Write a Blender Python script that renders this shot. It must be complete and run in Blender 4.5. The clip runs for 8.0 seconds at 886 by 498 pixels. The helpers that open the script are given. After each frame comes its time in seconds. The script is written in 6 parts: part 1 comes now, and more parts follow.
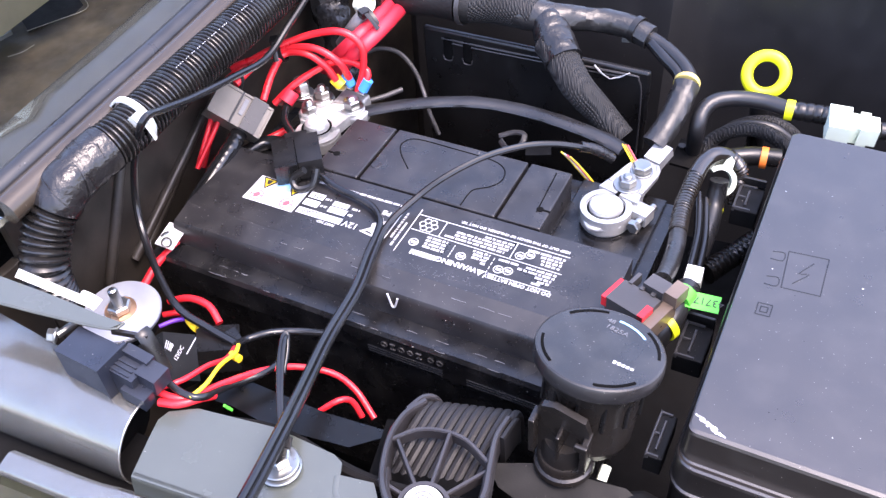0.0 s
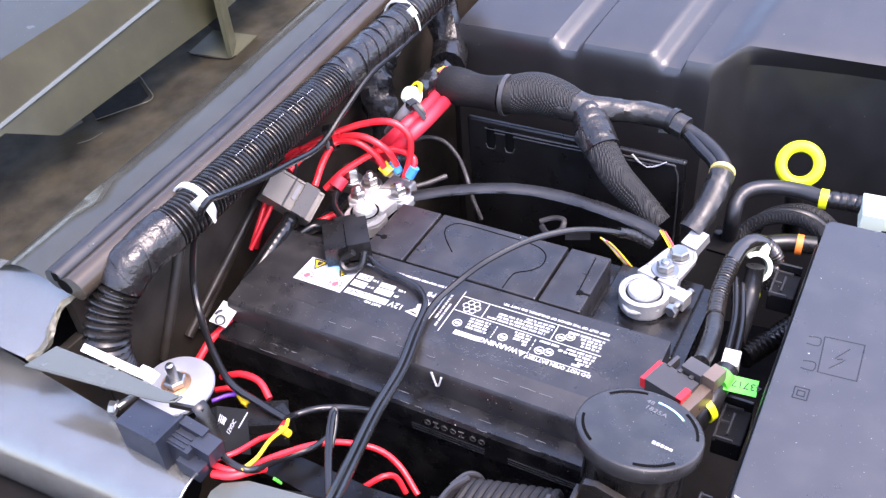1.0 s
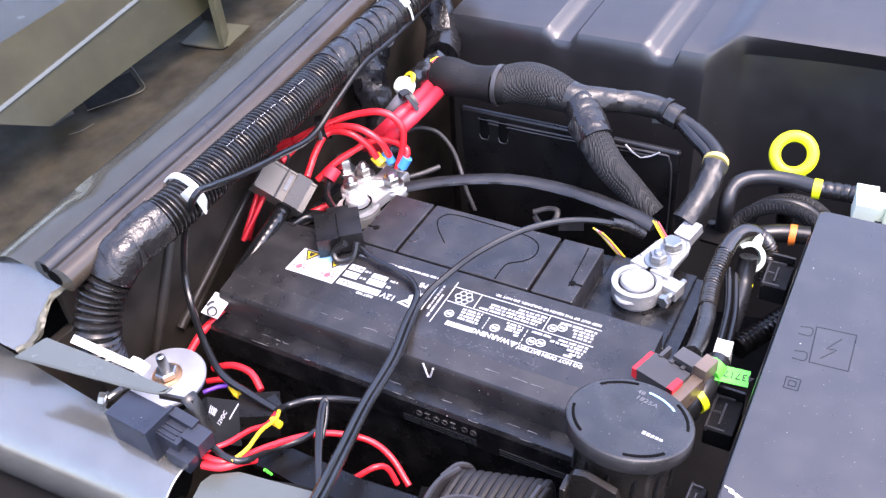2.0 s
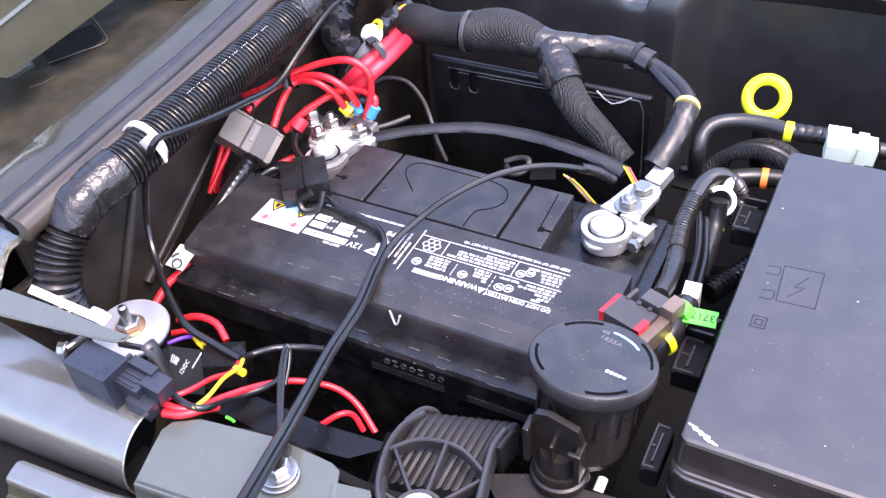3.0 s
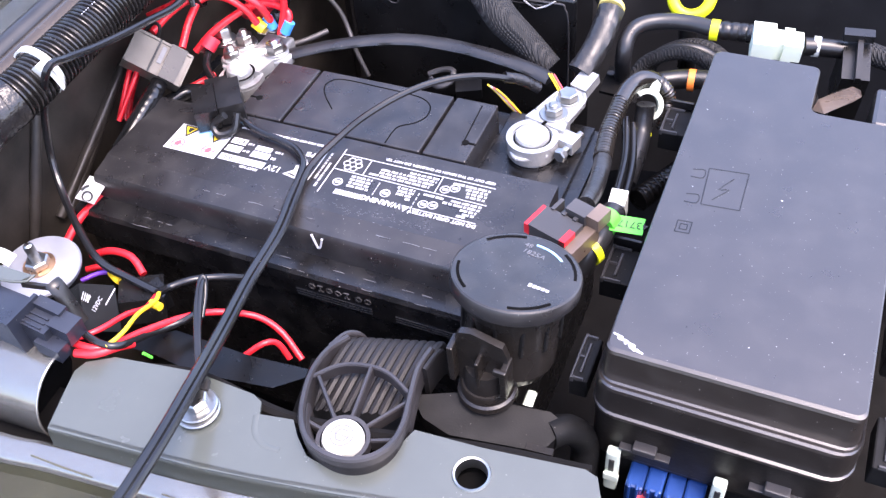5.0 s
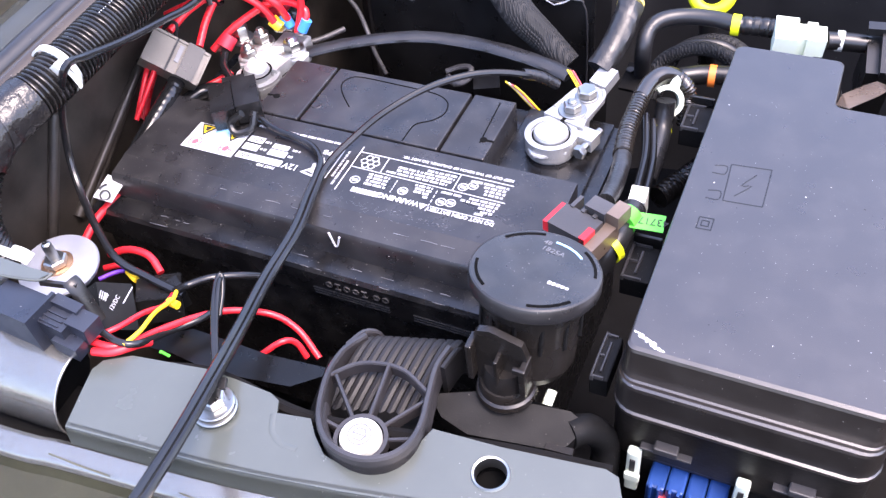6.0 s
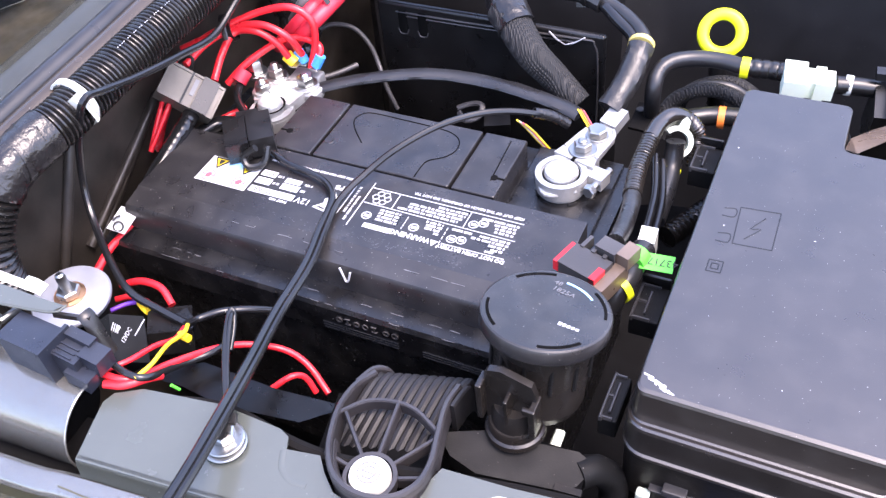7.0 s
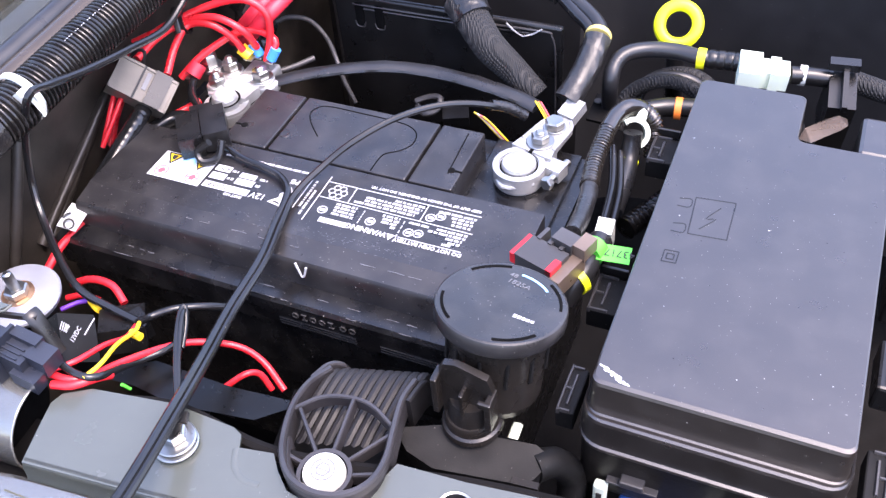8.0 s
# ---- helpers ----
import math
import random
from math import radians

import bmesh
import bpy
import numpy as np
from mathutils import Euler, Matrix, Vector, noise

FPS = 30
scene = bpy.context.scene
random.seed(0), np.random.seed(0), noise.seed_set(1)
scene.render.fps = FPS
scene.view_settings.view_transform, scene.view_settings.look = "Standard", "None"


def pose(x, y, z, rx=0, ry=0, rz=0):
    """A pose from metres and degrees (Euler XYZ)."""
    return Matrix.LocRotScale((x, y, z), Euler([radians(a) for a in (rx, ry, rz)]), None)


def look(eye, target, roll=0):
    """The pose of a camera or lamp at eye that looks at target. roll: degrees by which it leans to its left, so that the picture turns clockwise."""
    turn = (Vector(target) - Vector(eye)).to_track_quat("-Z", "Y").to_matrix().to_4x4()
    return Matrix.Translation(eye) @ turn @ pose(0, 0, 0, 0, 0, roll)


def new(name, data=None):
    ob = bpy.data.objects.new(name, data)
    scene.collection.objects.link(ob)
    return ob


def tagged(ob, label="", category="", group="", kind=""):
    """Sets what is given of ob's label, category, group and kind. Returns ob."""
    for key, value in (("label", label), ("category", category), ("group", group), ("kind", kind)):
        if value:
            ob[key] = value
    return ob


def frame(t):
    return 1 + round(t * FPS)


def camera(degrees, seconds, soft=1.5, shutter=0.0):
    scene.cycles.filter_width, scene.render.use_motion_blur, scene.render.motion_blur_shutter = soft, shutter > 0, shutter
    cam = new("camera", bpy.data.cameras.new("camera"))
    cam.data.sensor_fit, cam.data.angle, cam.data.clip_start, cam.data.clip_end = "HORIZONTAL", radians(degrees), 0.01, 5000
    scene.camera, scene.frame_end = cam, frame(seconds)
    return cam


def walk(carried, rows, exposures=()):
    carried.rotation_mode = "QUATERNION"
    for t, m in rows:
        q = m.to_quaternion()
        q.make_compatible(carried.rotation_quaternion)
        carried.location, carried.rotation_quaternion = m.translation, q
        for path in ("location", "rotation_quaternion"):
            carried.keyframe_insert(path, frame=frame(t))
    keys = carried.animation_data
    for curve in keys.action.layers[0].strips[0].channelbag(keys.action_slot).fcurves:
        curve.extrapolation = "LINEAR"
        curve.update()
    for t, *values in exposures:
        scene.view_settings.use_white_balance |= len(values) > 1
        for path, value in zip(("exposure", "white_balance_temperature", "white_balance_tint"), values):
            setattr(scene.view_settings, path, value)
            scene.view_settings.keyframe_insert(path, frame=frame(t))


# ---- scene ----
cam = camera(51.85, 8.0, soft=1.35)
# seconds, eye in metres, turn in degrees
PATH = [
    (0.0, 0.2610, -0.4506, 1.4406, 45.333, 3.550, 26.303),
    (0.5, 0.2655, -0.4680, 1.4578, 48.547, 4.123, 27.415),
    (1.0, 0.2658, -0.4682, 1.4575, 50.606, 4.596, 28.463),
    (2.5, 0.2752, -0.4628, 1.4492, 49.412, 4.669, 28.157),
    (3.0, 0.2841, -0.4612, 1.4354, 48.094, 4.759, 27.365),
    (3.5, 0.2947, -0.4571, 1.4292, 45.506, 4.315, 25.586),
    (4.0, 0.2995, -0.4467, 1.4226, 43.764, 3.917, 23.645),
    (4.5, 0.2960, -0.4431, 1.4228, 42.840, 4.323, 23.005),
    (6.0, 0.2927, -0.4404, 1.4165, 42.700, 5.540, 23.816),
    (6.5, 0.2899, -0.4401, 1.4255, 43.423, 5.312, 24.241),
    (7.0, 0.2888, -0.4403, 1.4239, 44.514, 5.100, 24.631),
    (7.5, 0.2937, -0.4362, 1.4194, 44.789, 4.752, 24.235),
    (8.0, 0.2950, -0.4347, 1.4184, 44.103, 4.212, 22.819),
]
SKY = 0.30
EXPOSURES = [(0.0, 1.76, 6450, 24), (3.0, 1.75, 6450, 24), (4.5, 1.83, 6450, 24), (6.5, 1.83, 6450, 24), (8.0, 1.79, 6450, 24)]
walk(cam, [(t, pose(x, y, z, rx, ry, rz)) for t, x, y, z, rx, ry, rz in PATH], EXPOSURES)

# ---- light: open shade under a bright sky ----
world = bpy.data.worlds.new("sky")
scene.world = world
world.use_nodes = True
wn = world.node_tree
sky = wn.nodes.new("ShaderNodeTexSky")
sky.sky_type, sky.sun_disc = "NISHITA", False
sky.sun_elevation, sky.sun_rotation = radians(67), radians(101)
sky.air_density, sky.dust_density = 1.0, 3.0
wn.nodes["Background"].inputs[1].default_value = SKY
wn.links.new(sky.outputs[0], wn.nodes["Background"].inputs[0])
sun = new("sun", bpy.data.lights.new("sun", "SUN"))
sun.data.energy, sun.data.angle, sun.data.color = 0.8, radians(26), (1.0, 0.95, 0.88)
sun.matrix_world = look((0.42, -0.08, 2.0), (0, 0, 1))


# ---- materials ----
def ramp_mix(nt, fac, a, b):
    mix = nt.nodes.new("ShaderNodeMix")
    mix.data_type = "RGBA"
    nt.links.new(fac, mix.inputs[0])
    mix.inputs[6].default_value, mix.inputs[7].default_value = (*a, 1), (*b, 1)
    return mix.outputs[2]


def stepped(nt, value, lo, hi):
    node = nt.nodes.new("ShaderNodeMapRange")
    nt.links.new(value, node.inputs[0])
    node.inputs[1].default_value, node.inputs[2].default_value = lo, hi
    return node.outputs[0]


def mat(name, col, rough=0.5, metal=0.0, grain=900.0, bump=0.1, vary=0.25, dust=0.0, dust_col=(0.5, 0.47, 0.42), coat=0.0, streak=None, depth=0.0004, spec=0.5, uneven=0.10):
    """Base colour with stains at two scales, fine relief, pale dust specks and uneven gloss."""
    m = bpy.data.materials.new(name)
    m.use_nodes = True
    nt = m.node_tree
    p = nt.nodes["Principled BSDF"]
    co = nt.nodes.new("ShaderNodeNewGeometry").outputs["Position"]
    if streak:
        mp = nt.nodes.new("ShaderNodeMapping")
        mp.inputs["Scale"].default_value = streak
        nt.links.new(co, mp.inputs[0])
        fine_co = mp.outputs[0]
    else:
        fine_co = co

    def tex(scale, detail, vec):
        n = nt.nodes.new("ShaderNodeTexNoise")
        n.inputs["Scale"].default_value, n.inputs["Detail"].default_value = scale, detail
        nt.links.new(vec, n.inputs["Vector"])
        return n.outputs[0]

    big, fine = tex(28, 4, co), tex(grain, 3, fine_co)
    lo, hi = [c * (1 - vary) for c in col], [min(1, c * (1 + vary)) for c in col]
    c = ramp_mix(nt, stepped(nt, big, 0.35, 0.65), lo, hi)
    if dust > 0:
        spots = tex(760, 2, co)
        speck = stepped(nt, spots, 0.76 - 0.05 * dust, 0.82)
        film = nt.nodes.new("ShaderNodeMath")
        film.operation = "MULTIPLY_ADD"
        nt.links.new(stepped(nt, tex(60, 5, co), 0.45, 0.8), film.inputs[0])
        film.inputs[1].default_value = 0.03 * dust
        nt.links.new(speck, film.inputs[2])
        film.use_clamp = True
        mix = nt.nodes.new("ShaderNodeMix")
        mix.data_type = "RGBA"
        nt.links.new(film.outputs[0], mix.inputs[0])
        nt.links.new(c, mix.inputs[6])
        mix.inputs[7].default_value = (*dust_col, 1)
        c = mix.outputs[2]
    nt.links.new(c, p.inputs["Base Color"])
    r = nt.nodes.new("ShaderNodeMapRange")
    nt.links.new(tex(55, 5, co), r.inputs[0])
    r.inputs[1].default_value, r.inputs[2].default_value = 0.3, 0.7
    r.inputs[3].default_value, r.inputs[4].default_value = max(0.03, rough - uneven), min(1, rough + uneven)
    nt.links.new(r.outputs[0], p.inputs["Roughness"])
    p.inputs["Metallic"].default_value = metal
    p.inputs["Coat Weight"].default_value = coat
    p.inputs["Specular IOR Level"].default_value = spec
    b = nt.nodes.new("ShaderNodeBump")
    b.inputs["Strength"].default_value, b.inputs["Distance"].default_value = bump, depth
    nt.links.new(fine, b.inputs["Height"])
    nt.links.new(b.outputs[0], p.inputs["Normal"])
    return m


def woven(name, col, scale):
    """Braided sleeve: two crossed bands in relief."""
    m = mat(name, col, 0.7, bump=0.05)
    nt = m.node_tree
    p = nt.nodes["Principled BSDF"]
    co = nt.nodes.new("ShaderNodeNewGeometry").outputs["Position"]
    out = []
    for turn in (45, -45):
        mp = nt.nodes.new("ShaderNodeMapping")
        mp.inputs["Rotation"].default_value = (radians(35), radians(20), radians(turn))
        nt.links.new(co, mp.inputs[0])
        w = nt.nodes.new("ShaderNodeTexWave")
        w.inputs["Scale"].default_value = scale
        nt.links.new(mp.outputs[0], w.inputs[0])
        out.append(w.outputs[1])
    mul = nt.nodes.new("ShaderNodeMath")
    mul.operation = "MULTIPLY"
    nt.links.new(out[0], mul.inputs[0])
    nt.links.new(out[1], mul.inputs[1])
    b = nt.nodes.new("ShaderNodeBump")
    b.inputs["Strength"].default_value, b.inputs["Distance"].default_value = 0.9, 0.001
    nt.links.new(mul.outputs[0], b.inputs["Height"])
    nt.links.new(b.outputs[0], p.inputs["Normal"])
    # gap shade and strand highlights also put into the colour, following the relief
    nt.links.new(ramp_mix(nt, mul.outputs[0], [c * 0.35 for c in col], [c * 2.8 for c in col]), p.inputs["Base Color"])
    return m


M = {
    "battery": mat("battery_plastic", (0.0052, 0.0051, 0.0056), 0.27, grain=1500, bump=0.10, dust=0.9, vary=0.3),
    "box_lid": mat("fuse_box_lid_plastic", (0.0165, 0.0135, 0.0115), 0.30, uneven=0.03, grain=1800, bump=0.12, dust=0.7, vary=0.12, spec=1.0),
    "lid": mat("moulded_lid_plastic", (0.0150, 0.0143, 0.0150), 0.33, grain=1800, bump=0.14, dust=1.0, vary=0.2),
    "plastic": mat("black_plastic", (0.0075, 0.0072, 0.0072), 0.32, grain=1400, bump=0.12, dust=0.3),
    "plastic_brown": mat("dusty_black_plastic", (0.0125, 0.0105, 0.009), 0.28, grain=900, bump=0.2, dust=0.9, dust_col=(0.22, 0.18, 0.14)),
    "cover": mat("engine_cover_plastic", (0.0145, 0.014, 0.0145), 0.36, uneven=0.05, grain=1600, bump=0.12, dust=0.2, vary=0.12, spec=0.85),
    # near-black put in for the shade low in the bay
    "deep": mat("shaded_bay", (0.0045, 0.0040, 0.0036), 0.8, spec=0.15, grain=300, bump=0.4, dust=0.12, dust_col=(0.04, 0.034, 0.028)),
    "inner": mat("inner_fender_paint", (0.034, 0.028, 0.022), 0.38, grain=250, bump=0.25, dust=0.9, dust_col=(0.12, 0.095, 0.07), vary=0.45),
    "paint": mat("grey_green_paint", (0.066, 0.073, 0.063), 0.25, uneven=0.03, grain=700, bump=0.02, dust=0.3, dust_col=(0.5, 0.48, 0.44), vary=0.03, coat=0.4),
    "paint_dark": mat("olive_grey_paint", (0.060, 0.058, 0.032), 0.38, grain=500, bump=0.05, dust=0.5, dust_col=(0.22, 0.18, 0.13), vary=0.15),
    "trough": mat("dusty_trough_paint", (0.052, 0.043, 0.025), 0.55, spec=0.15, grain=160, bump=0.12, dust=0.6, dust_col=(0.20, 0.16, 0.11), vary=0.45),
    "fender": mat("glossy_fender_paint", (0.115, 0.118, 0.102), 0.20, metal=0.35, grain=500, bump=0.02, dust=0.12, dust_col=(0.25, 0.21, 0.16), vary=0.05, uneven=0.02, coat=0.35),
    # metallic paint made paler so that sky sheen is in its base colour
    "panel_gloss": mat("sky_lit_panel_paint", (0.42, 0.42, 0.39), 0.20, uneven=0.02, metal=0.75, grain=500, bump=0.02, dust=0.2, dust_col=(0.3, 0.27, 0.22), vary=0.03, coat=0.5),
    "cream": mat("cream_tape", (0.50, 0.40, 0.12), 0.5, vary=0.25),
    "rubber": mat("rubber_seal", (0.014, 0.014, 0.015), 0.34, grain=800, bump=0.06, dust=0.2),
    "loom": mat("split_loom", (0.0100, 0.0092, 0.0086), 0.24, grain=900, bump=0.05, dust=0.1),
    "tape": mat("electrical_tape", (0.0105, 0.0100, 0.0102), 0.26, grain=150, bump=1.0, vary=0.25, dust=0.15, depth=0.0014),
    "tape_grey": mat("worn_tape", (0.015, 0.0145, 0.0145), 0.34, grain=220, bump=0.35, vary=0.3, dust=0.3, depth=0.0015),
    "wire": mat("black_wire", (0.008, 0.008, 0.0085), 0.20, uneven=0.04, grain=800, bump=0.06, dust=0.12),
    "wire_grey": mat("grey_wire", (0.12, 0.12, 0.125), 0.4, grain=800, bump=0.1),
    "red": mat("red_wire", (0.62, 0.018, 0.025), 0.32, grain=600, bump=0.1, vary=0.12),
    "red_soft": mat("red_sleeve", (0.55, 0.022, 0.04), 0.45, grain=400, bump=0.2, vary=0.15),
    "yellow": mat("yellow_vinyl", (0.80, 0.55, 0.02), 0.4, vary=0.1),
    "blue": mat("blue_vinyl", (0.05, 0.26, 0.72), 0.38, vary=0.1),
    "purple": mat("purple_wire", (0.12, 0.03, 0.32), 0.4, vary=0.1),
    "orange": mat("orange_clip", (0.85, 0.20, 0.03), 0.45, vary=0.1),
    "lime": mat("lime_tag", (0.08, 0.60, 0.05), 0.5, vary=0.08),
    "dipstick": mat("yellow_dipstick", (0.72, 0.78, 0.01), 0.42, vary=0.06, bump=0.05),
    "white": mat("white_nylon", (0.54, 0.55, 0.50), 0.45, vary=0.08, dust=0.3, dust_col=(0.4, 0.36, 0.3)),
    "mint": mat("pale_green_nylon", (0.62, 0.69, 0.56), 0.45, vary=0.06),
    "grimy": mat("grimy_moulding", (0.0100, 0.0082, 0.0068), 0.45, spec=0.3, grain=500, bump=0.35, dust=1.6, dust_col=(0.10, 0.085, 0.07), vary=0.35),
    # darker, duller copy of black_plastic with shade put into its colour
    "shade": mat("shaded_black_moulding", (0.0048, 0.0047, 0.0047), 0.6, spec=0.2, grain=900, bump=0.15, dust=0.3),
    # black that puts the shade of holes, slots and gaps into the colour
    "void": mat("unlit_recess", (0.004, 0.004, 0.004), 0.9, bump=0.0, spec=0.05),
    "print": mat("white_print", (0.46, 0.46, 0.465), 0.55, vary=0.06),
    "ink": mat("black_ink", (0.02, 0.02, 0.02), 0.6, vary=0.1),
    "ink_red": mat("red_ink", (0.65, 0.08, 0.10), 0.6, vary=0.1),
    "ink_blue": mat("pale_blue_ink", (0.30, 0.58, 0.85), 0.55, vary=0.2),
    "lead": mat("lead_alloy", (0.42, 0.42, 0.41), 0.38, metal=0.6, grain=420, bump=0.7, vary=0.22, dust=0.5, dust_col=(0.7, 0.7, 0.67), depth=0.0007),
    "steel": mat("zinc_steel", (0.36, 0.36, 0.345), 0.34, metal=1.0, grain=500, bump=0.25, vary=0.25),
    "brass": mat("copper_strand", (0.70, 0.42, 0.25), 0.35, metal=1.0, vary=0.2),
    "zinc_disc": mat("galvanised_disc", (0.36, 0.37, 0.40), 0.42, metal=0.6, grain=350, bump=0.1, vary=0.1),
    "fuse": mat("smoky_fuse_case", (0.110, 0.094, 0.074), 0.42, grain=500, bump=0.15, vary=0.15, dust=0.4),
    "relay": mat("blue_black_relay", (0.014, 0.017, 0.026), 0.36, grain=900, bump=0.15, vary=0.2, dust=0.25),
    "connector": mat("grey_connector", (0.040, 0.038, 0.038), 0.42, grain=900, bump=0.15, vary=0.2),
    "bronze": mat("brown_connector", (0.12, 0.088, 0.066), 0.35, grain=600, bump=0.15, vary=0.25),
    "blue_dark": mat("blue_connector", (0.012, 0.05, 0.20), 0.4, vary=0.2),
    "sealant": mat("seam_sealant", (0.115, 0.108, 0.075), 0.5, grain=120, bump=1.0, vary=0.35, depth=0.003),
    "bumper": mat("grey_black_rubber", (0.026, 0.024, 0.025), 0.42, grain=700, bump=0.15, dust=0.6, dust_col=(0.2, 0.18, 0.16), vary=0.2),
    "rib": mat("dull_black_rubber", (0.0115, 0.0108, 0.0112), 0.55, spec=0.35, grain=700, bump=0.15, dust=0.5, dust_col=(0.12, 0.105, 0.09), vary=0.25),
    "hose_rib": mat("worn_corrugated_plastic", (0.016, 0.0135, 0.011), 0.20, grain=700, bump=0.08, dust=0.3, dust_col=(0.2, 0.17, 0.13), vary=0.25, spec=0.8),
    "sleeve": mat("matt_rubber_sleeve", (0.0065, 0.0062, 0.0062), 0.62, grain=500, bump=0.5, dust=0.3, vary=0.3, depth=0.0008, spec=0.3),
    # rubber tinted brown to carry a warm reflection
    "bulb": mat("brown_reflection_bulb", (0.040, 0.030, 0.021), 0.24, uneven=0.04, grain=600, bump=0.04, dust=0.2, vary=0.12),
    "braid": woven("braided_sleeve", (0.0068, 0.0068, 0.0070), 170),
}


# ---- building helpers ----
def part(name, bm, material, parent=None, label="", smooth=True):
    me = bpy.data.meshes.new(name)
    bmesh.ops.recalc_face_normals(bm, faces=bm.faces)
    if smooth:
        for f in bm.faces:
            f.smooth = True
        for e in bm.edges:
            if len(e.link_faces) == 2:
                turn = e.calc_face_angle(0)
                a, b = sorted(f.calc_area() for f in e.link_faces)
                if turn > 0.6 or (turn > 0.2 and b > 5 * a):
                    e.smooth = False
    bm.to_mesh(me)
    bm.free()
    me.materials.append(M[material])
    ob = new(name, me)
    if parent:
        ob.parent = parent
        if parent.type == "EMPTY":
            ob.matrix_parent_inverse = Matrix.Translation(-parent.location)
    if label:
        ob["label"] = label
    return ob


def thing(name, label, category, at=(0, 0, 1), group="", kind=""):
    ob = new(name)
    ob.location = at
    ob.empty_display_size = 0.01
    return tagged(ob, label, category, group, kind)


def bevelled(bm, w, seg=2):
    if w > 0:
        edges = [e for e in bm.edges if len(e.link_faces) == 2 and e.calc_face_angle(0) > 0.5]
        bmesh.ops.bevel(bm, geom=edges, offset=w, segments=seg, affect="EDGES", profile=0.5)
    return bm


def box(a, b, bevel=0.001, seg=2):
    bm = bmesh.new()
    bmesh.ops.create_cube(bm, size=1, matrix=Matrix.LocRotScale([(p + q) / 2 for p, q in zip(a, b)], None, [abs(q - p) for p, q in zip(a, b)]))
    return bevelled(bm, bevel, seg)


def frame3(a, b, d):
    """Axes of the plane through a, towards b and roughly towards d."""
    a, b, d = Vector(a), Vector(b), Vector(d)
    u = (b - a).normalized()
    n = u.cross(d - a).normalized()
    if n.z < 0:
        n = -n
    v = n.cross(u)
    if v.dot(d - a) < 0:
        v = -v
    return a, u, v, n, (b - a).length, (d - a).dot(v)


def slab(a, b, d, deep, bevel=0.001, inset=(0, 1, 0, 1), lift=0.0):
    """A block whose upper face has the corners a, b, d; inset picks a part of that face."""
    o, u, v, n, lu, lv = frame3(a, b, d)
    bm = bmesh.new()
    u0, u1, v0, v1 = inset[0] * lu, inset[1] * lu, inset[2] * lv, inset[3] * lv
    vs = [bm.verts.new(o + u * x + v * y + n * z) for z in (lift, lift - deep) for x, y in ((u0, v0), (u1, v0), (u1, v1), (u0, v1))]
    for f in ((0, 1, 2, 3), (7, 6, 5, 4), (0, 4, 5, 1), (1, 5, 6, 2), (2, 6, 7, 3), (3, 7, 4, 0)):
        bm.faces.new([vs[i] for i in f])
    return bevelled(bm, bevel)


def prism(outline, z0, z1, bevel=0.0, seg=2):
    """Upright block over an outline of (x, y) points."""
    bm = bmesh.new()
    lo = [bm.verts.new((p[0], p[1], z0)) for p in outline]
    hi = [bm.verts.new((p[0], p[1], z1)) for p in outline]
    bm.faces.new(lo[::-1])
    bm.faces.new(hi)
    n = len(lo)
    for i in range(n):
        bm.faces.new((lo[i], lo[(i + 1) % n], hi[(i + 1) % n], hi[i]))
    return bevelled(bm, bevel, seg)


def extrude_x(profile, x0, x1, bevel=0.0, seg=2):
    """Block with a (y, z) profile between two x."""
    bm = prism([(y, z) for y, z in profile], x0, x1, bevel, seg)
    for v in bm.verts:
        v.co = Vector((v.co.z, v.co.x, v.co.y))
    return bm


def spline(points, step=0.004):
    """Evenly sampled Catmull-Rom curve through the points."""
    p = [Vector(q) for q in points]
    if len(p) == 2:
        n = max(2, int((p[1] - p[0]).length / step))
        return [p[0].lerp(p[1], i / n) for i in range(n + 1)]
    p = [2 * p[0] - p[1]] + p + [2 * p[-1] - p[-2]]
    out = []
    for i in range(1, len(p) - 2):
        a, b, c, d = p[i - 1:i + 3]
        n = max(3, int((c - b).length / step))
        for k in range(n):
            t = k / n
            out.append(0.5 * (2 * b + (c - a) * t + (2 * a - 5 * b + 4 * c - d) * t * t + (3 * b - a - 3 * c + d) * t ** 3))
    out.append(p[-2])
    return out


def tube(points, radius, sides=12, step=0.004, wobble=0.0, flat=1.0, bm=None, seed=0):
    """A swept tube; radius is a number or a function of (arc length, share of the length)."""
    line = spline(points, step)
    bm = bm or bmesh.new()
    total = sum((line[i + 1] - line[i]).length for i in range(len(line) - 1)) or 1
    t = (line[1] - line[0]).normalized()
    side = t.orthogonal().normalized()
    if abs(t.z) < 0.95:
        side = t.cross(Vector((0, 0, 1))).normalized()
    s, rings = 0.0, []
    for i, p in enumerate(line):
        t = (line[min(i + 1, len(line) - 1)] - line[max(i - 1, 0)]).normalized()
        side = (side - t * side.dot(t)).normalized()
        up = side.cross(t)
        if i:
            s += (p - line[i - 1]).length
        r = radius(s, s / total) if callable(radius) else radius
        ring = []
        for k in range(sides):
            a = 2 * math.pi * k / sides
            rr = r
            if wobble:
                rr *= 1 + wobble * noise.noise(Vector((p.x * 90 + seed, p.y * 90 + k * 0.9, p.z * 90)))
            ring.append(bm.verts.new(p + side * math.cos(a) * rr + up * math.sin(a) * rr * flat))
        rings.append(ring)
    for r0, r1 in zip(rings, rings[1:]):
        for k in range(sides):
            bm.faces.new((r0[k], r0[(k + 1) % sides], r1[(k + 1) % sides], r1[k]))
    bm.faces.new(rings[0][::-1])
    bm.faces.new(rings[-1])
